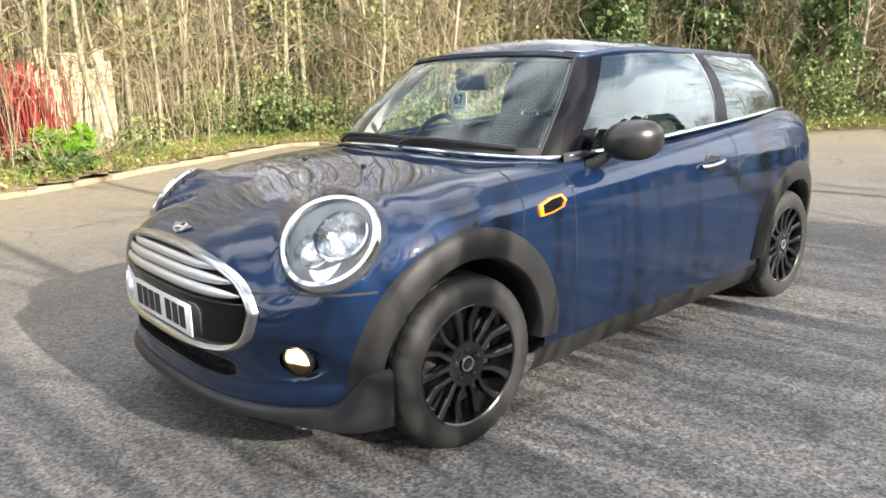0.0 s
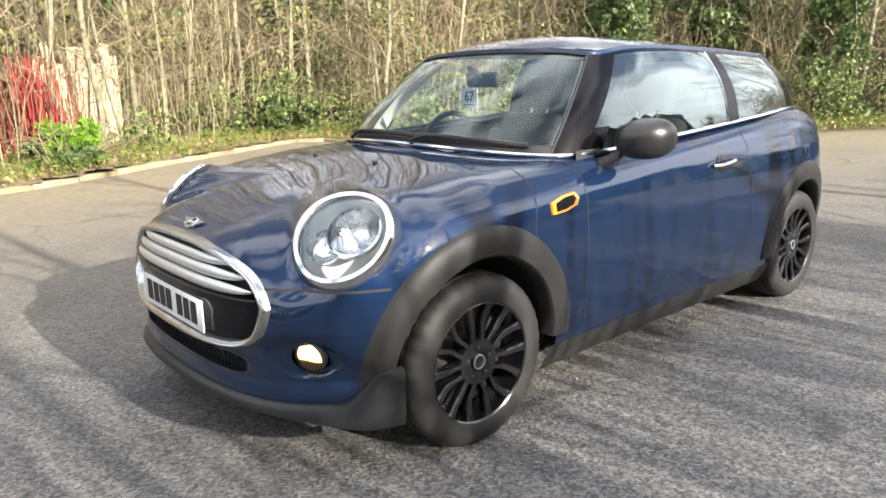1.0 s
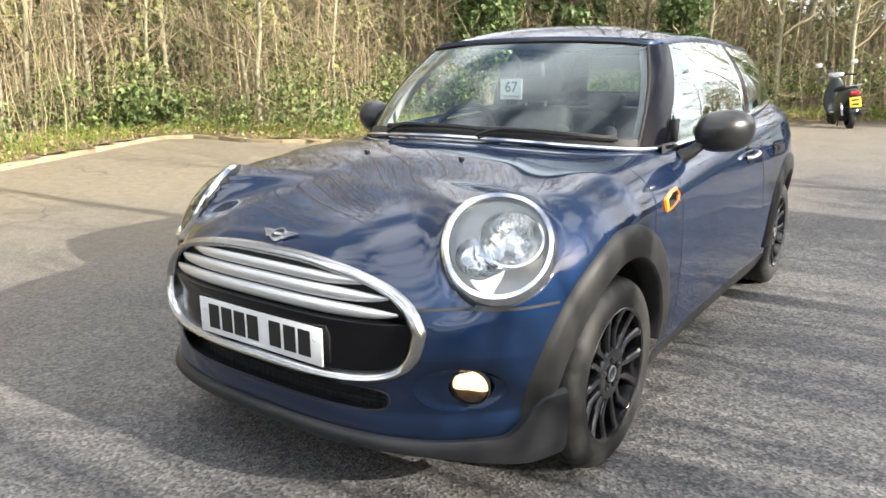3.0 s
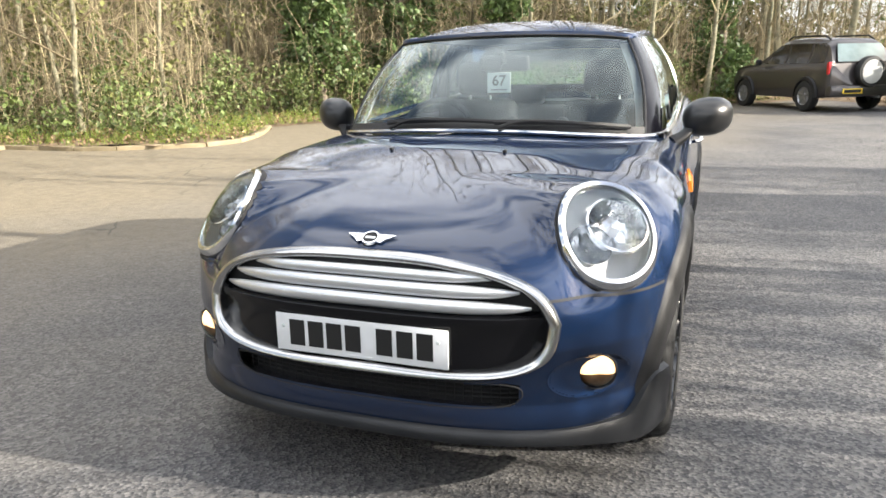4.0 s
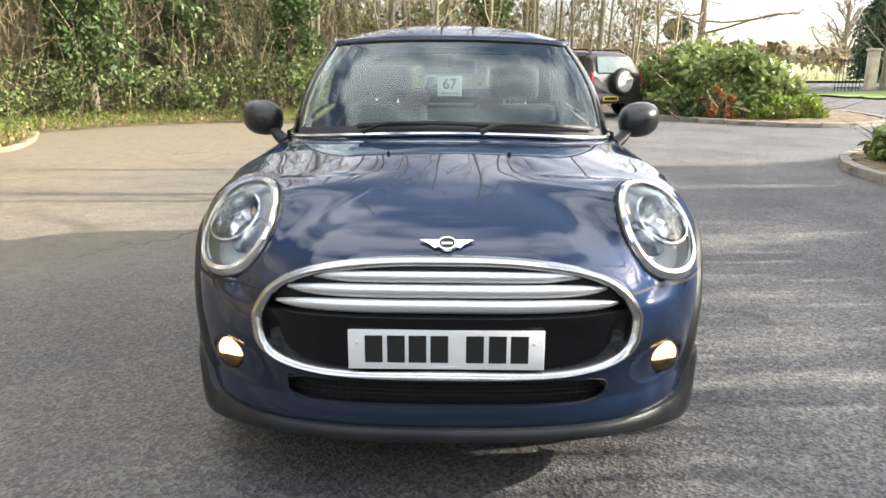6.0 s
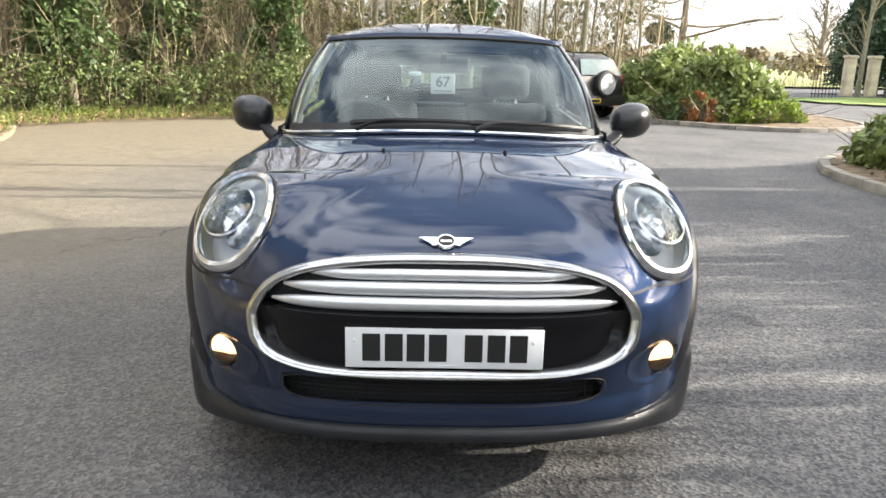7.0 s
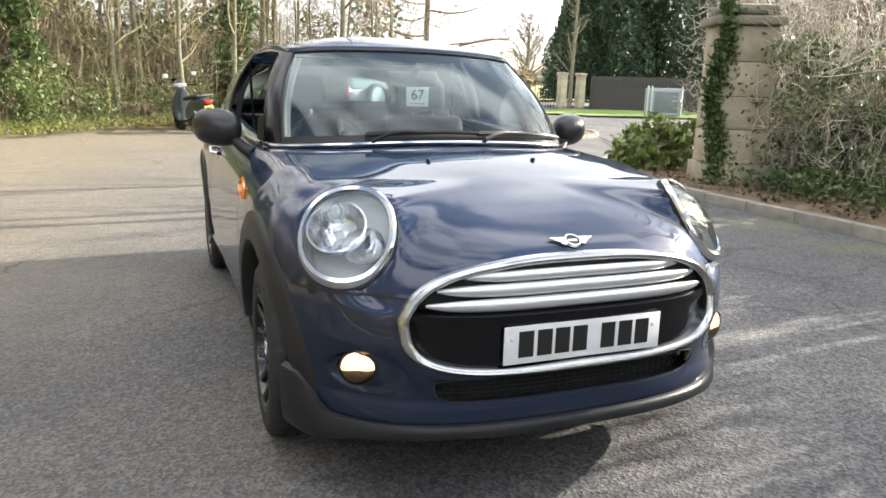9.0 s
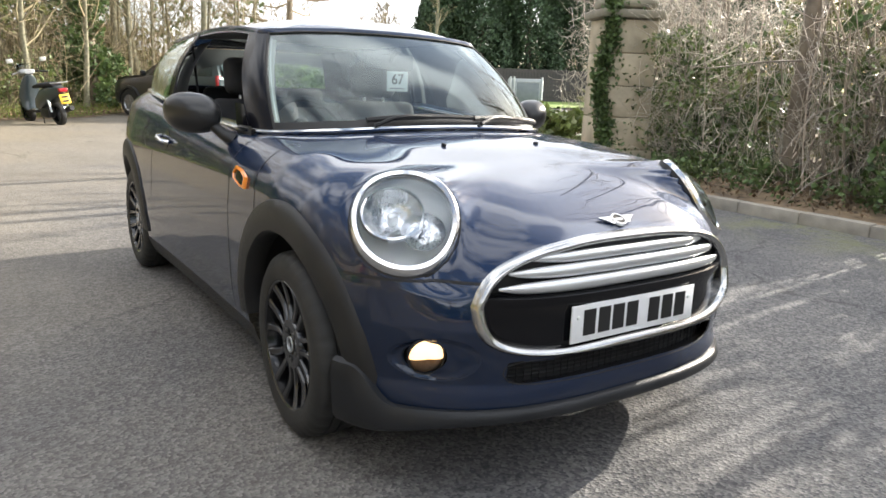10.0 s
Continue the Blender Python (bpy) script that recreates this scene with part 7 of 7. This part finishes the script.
        part("tail_lamp", box(0.16, 0.10, 0.30, 0.03, at=(sd * 0.80, -1.99, 0.98)), M_RED, s, "red tail lamp")
        part("roof_rail", tube([(sd * 0.60, 0.0, 1.66), (sd * 0.60, -0.2, 1.74), (sd * 0.58, -1.4, 1.72), (sd * 0.58, -1.6, 1.63)], 0.02, 6), M_TRIM, s)
        part("door_mirror", box(0.16, 0.10, 0.14, 0.04, at=(sd * 1.0, 0.62, 1.14)), M_TRIM, s)
    w = Geo()
    for t in np.linspace(0, 1, 5):
        for u in np.linspace(-1, 1, 9):
            w.v.append((u * (0.68 - 0.10 * t), -2.085 + 0.22 * t + 0.02 * u * u, 1.13 + 0.40 * t))
    w.f = grid_faces(5, 9)
    part("rear_window", w, M_SHEENGLASS, body, "rear window, its pale reflection put into the colour")
    sp = new("spare_wheel")
    sp.parent = s
    sp.matrix_basis = pose(0.12, -2.14, 0.90, 90, 0, 0)
    part("tyre", lathe([(0.25, -0.11), (0.33, -0.10), (0.352, -0.06), (0.352, 0.06), (0.33, 0.10), (0.27, 0.11)], 40), M_RUBBER, sp)
    part("cover", lathe([(0.0, 0.125), (0.20, 0.122), (0.26, 0.112), (0.275, 0.09)], 40), M_SILVER, sp, "silver cover")
    part("rear_bumper", box(1.74, 0.22, 0.26, 0.05, at=(0, -2.06, 0.47)), M_SUV, s)
    pl = part("number_plate", box(0.52, 0.01, 0.115, 0.003, at=(-0.30, -2.18, 0.47)), M_PLATEY, s, "yellow number plate")
    part("plate_bar", box(0.44, 0.004, 0.07, 0.001, at=(-0.30, -2.187, 0.47), seg=1), M_TRIM, pl)
    part("exhaust", tube([(0.45, -1.9, 0.33), (0.45, -2.15, 0.33)], 0.03, 10), M_SATIN, s)
    return s


suv(Matrix.Translation((3.08, 15.5, rise(3.08, 15.5))) @ pose(0, 0, 0, 0, 0, 31) @ Matrix.Diagonal((0.92, 0.84, 0.92, 1)))


# ---- motor scooter ----
M_SCOOT = material("dark_scooter_plastic", (0.032, 0.045, 0.050), 0.3, coat=0.6)
M_SCOOTG = material("silver_scooter_plastic", (0.40, 0.41, 0.42), 0.35, 0.4)


def scooter(place):
    s = thing("motor_scooter", "dark motor scooter with a yellow number plate on its stand", "scooter", place)
    for y, nm in ((0.62, "front_wheel"), (-0.60, "rear_wheel")):
        hub = new(nm)
        hub.parent = s
        hub.matrix_basis = pose(0, y, 0.225, 0, 90, 0)
        part("tyre", lathe([(0.15, -0.05), (0.19, -0.058), (0.22, -0.04), (0.228, 0.0), (0.22, 0.04), (0.19, 0.058), (0.15, 0.05)], 32), M_RUBBER, hub)
        part("rim", lathe([(0.03, 0.05), (0.04, 0.02), (0.145, 0.02), (0.155, 0.048)], 28), M_RIMS, hub)
    def loft(rows, name, mat, label=""):
        g = Geo()
        for y, z, w, h in rows:
            for j in range(14):
                a = 2 * math.pi * j / 14
                g.v.append((w * math.copysign(abs(math.cos(a)) ** 0.7, math.cos(a)), y, z + h * math.copysign(abs(math.sin(a)) ** 0.7, math.sin(a))))
        k = len(rows)
        g.f = grid_faces(k, 14, wrap=True) + [tuple(range(14)), tuple(range(k * 14 - 1, (k - 1) * 14 - 1, -1))]
        return part(name, g, mat, s, label)
    loft([(-0.92, 0.72, 0.05, 0.04), (-0.82, 0.69, 0.11, 0.10), (-0.55, 0.62, 0.16, 0.16), (-0.25, 0.52, 0.17, 0.20), (-0.05, 0.42, 0.15, 0.17), (0.02, 0.38, 0.12, 0.12)], "tail_fairing", M_SCOOT, "dark side panels")
    loft([(-0.75, 0.80, 0.10, 0.03), (-0.6, 0.81, 0.13, 0.05), (-0.2, 0.78, 0.14, 0.055), (0.02, 0.75, 0.11, 0.04), (0.06, 0.73, 0.05, 0.02)], "seat", M_SEAT)
    loft([(-0.05, 0.28, 0.14, 0.04), (0.3, 0.27, 0.17, 0.035), (0.45, 0.30, 0.16, 0.05)], "footboard", M_TRIM)
    # leg shield: a slanted shell, its silver nose in front
    for name, mat, label, rows in (("leg_shield", M_SCOOT, "dark leg shield", ((0.28, 0.30, 0.05, 0.16), (0.36, 0.40, 0.09, 0.20), (0.55, 0.42, 0.09, 0.22), (0.75, 0.36, 0.07, 0.19), (0.92, 0.29, 0.05, 0.12), (0.98, 0.27, 0.03, 0.07))),
                                   ("nose_panel", M_SCOOTG, "silver nose panel", ((0.50, 0.50, 0.04, 0.06), (0.58, 0.50, 0.07, 0.11), (0.74, 0.44, 0.08, 0.15), (0.90, 0.38, 0.06, 0.10), (0.97, 0.35, 0.03, 0.05)))):
        g = Geo()
        for z, y, depth, half in rows:
            g.v += [(half * math.cos(2 * math.pi * j / 14), y + depth * math.sin(2 * math.pi * j / 14), z) for j in range(14)]
        k = len(rows)
        g.f = grid_faces(k, 14, wrap=True) + [tuple(reversed(range(14))), tuple(range((k - 1) * 14, k * 14))]
        part(name, g, mat, s, label)
    part("fly_screen", box(0.26, 0.012, 0.17, 0.005, m=pose(0, 0.45, 1.12, 24, 0, 0)), M_LENS, s, "small clear fly screen")
    part("headlamp", lathe([(0.0, 0.03), (0.05, 0.022), (0.072, 0.0), (0.06, -0.03)], 20, pose(0, 0.50, 1.01, -80, 0, 0)), M_REFLECT, s)
    for sd in (1, -1):
        part("footrest", box(0.07, 0.12, 0.025, 0.008, at=(sd * 0.20, -0.12, 0.33)), M_SATIN, s)
        part("shock_absorber", tube([(sd * 0.13, -0.60, 0.28), (sd * 0.13, -0.52, 0.58)], 0.022, 8), M_SATIN, s)
    loft([(0.86, 0.36, 0.03, 0.02), (0.80, 0.44, 0.07, 0.03), (0.62, 0.49, 0.08, 0.03), (0.44, 0.45, 0.08, 0.03)], "front_mudguard", M_SCOOT)
    loft([(0.46, 0.98, 0.05, 0.05), (0.40, 1.02, 0.14, 0.07), (0.30, 1.04, 0.16, 0.05), (0.24, 1.03, 0.08, 0.03)], "handlebar_cowl", M_SCOOTG, "silver cowl")
    part("fork", tube([(0.0, 0.62, 0.225), (0.0, 0.42, 0.85)], 0.035, 8), M_TRIM, s)
    bar = part("handlebar", tube([(-0.33, 0.22, 1.02), (-0.15, 0.30, 1.04), (0.15, 0.30, 1.04), (0.33, 0.22, 1.02)], 0.016, 8), M_TRIM, s)
    for sd in (1, -1):
        part("grip", tube([(sd * 0.24, 0.26, 1.03), (sd * 0.36, 0.205, 1.015)], 0.02, 8), M_RUBBER, bar)
        part("mirror_arm", tube([(sd * 0.2, 0.28, 1.05), (sd * 0.26, 0.26, 1.20), (sd * 0.30, 0.25, 1.24)], 0.007, 6), M_TRIM, bar)
        part("mirror", box(0.13, 0.03, 0.085, 0.02, at=(sd * 0.33, 0.245, 1.27)), M_SILVER, bar)
    part("tail_lamp", box(0.17, 0.07, 0.075, 0.02, at=(0, -0.93, 0.71)), M_RED, s, "red tail lamp")
    pl = part("number_plate", box(0.20, 0.008, 0.19, 0.003, m=pose(0, -0.96, 0.54, -12, 0, 0)), M_PLATEY, s, "yellow number plate")
    for dz in (-0.04, 0.04):
        part("plate_bar", box(0.13, 0.003, 0.035, 0.001, m=pose(0, -0.966 + dz * 0.2, 0.54 + dz, -12, 0, 0), seg=1), M_TRIM, pl)
    part("rear_mudguard", tube([(0, -0.80, 0.60), (0, -0.90, 0.50), (0, -0.95, 0.40)], [0.06, 0.055, 0.05], 8, flat=0.3), M_TRIM, s)
    part("rack", tube([(-0.10, -0.70, 0.84), (-0.10, -0.98, 0.86), (0.10, -0.98, 0.86), (0.10, -0.70, 0.84)], 0.010, 6), M_SATIN, s)
    part("engine", box(0.18, 0.34, 0.20, 0.05, at=(-0.10, -0.40, 0.26)), M_TRIM, s)
    part("exhaust", tube([(0.13, -0.2, 0.22), (0.15, -0.5, 0.26), (0.16, -0.85, 0.34)], [0.03, 0.055, 0.05], 10), M_TRIM, s)
    part("stand", tube([(-0.12, -0.2, 0.0), (-0.08, -0.15, 0.25)], 0.012, 6), M_TRIM, s)
    return s


scooter(Matrix.Translation((-0.28, 13.6, rise(-0.28, 13.6) - 0.02)) @ pose(0, 0, 0, 0, -7, 22))
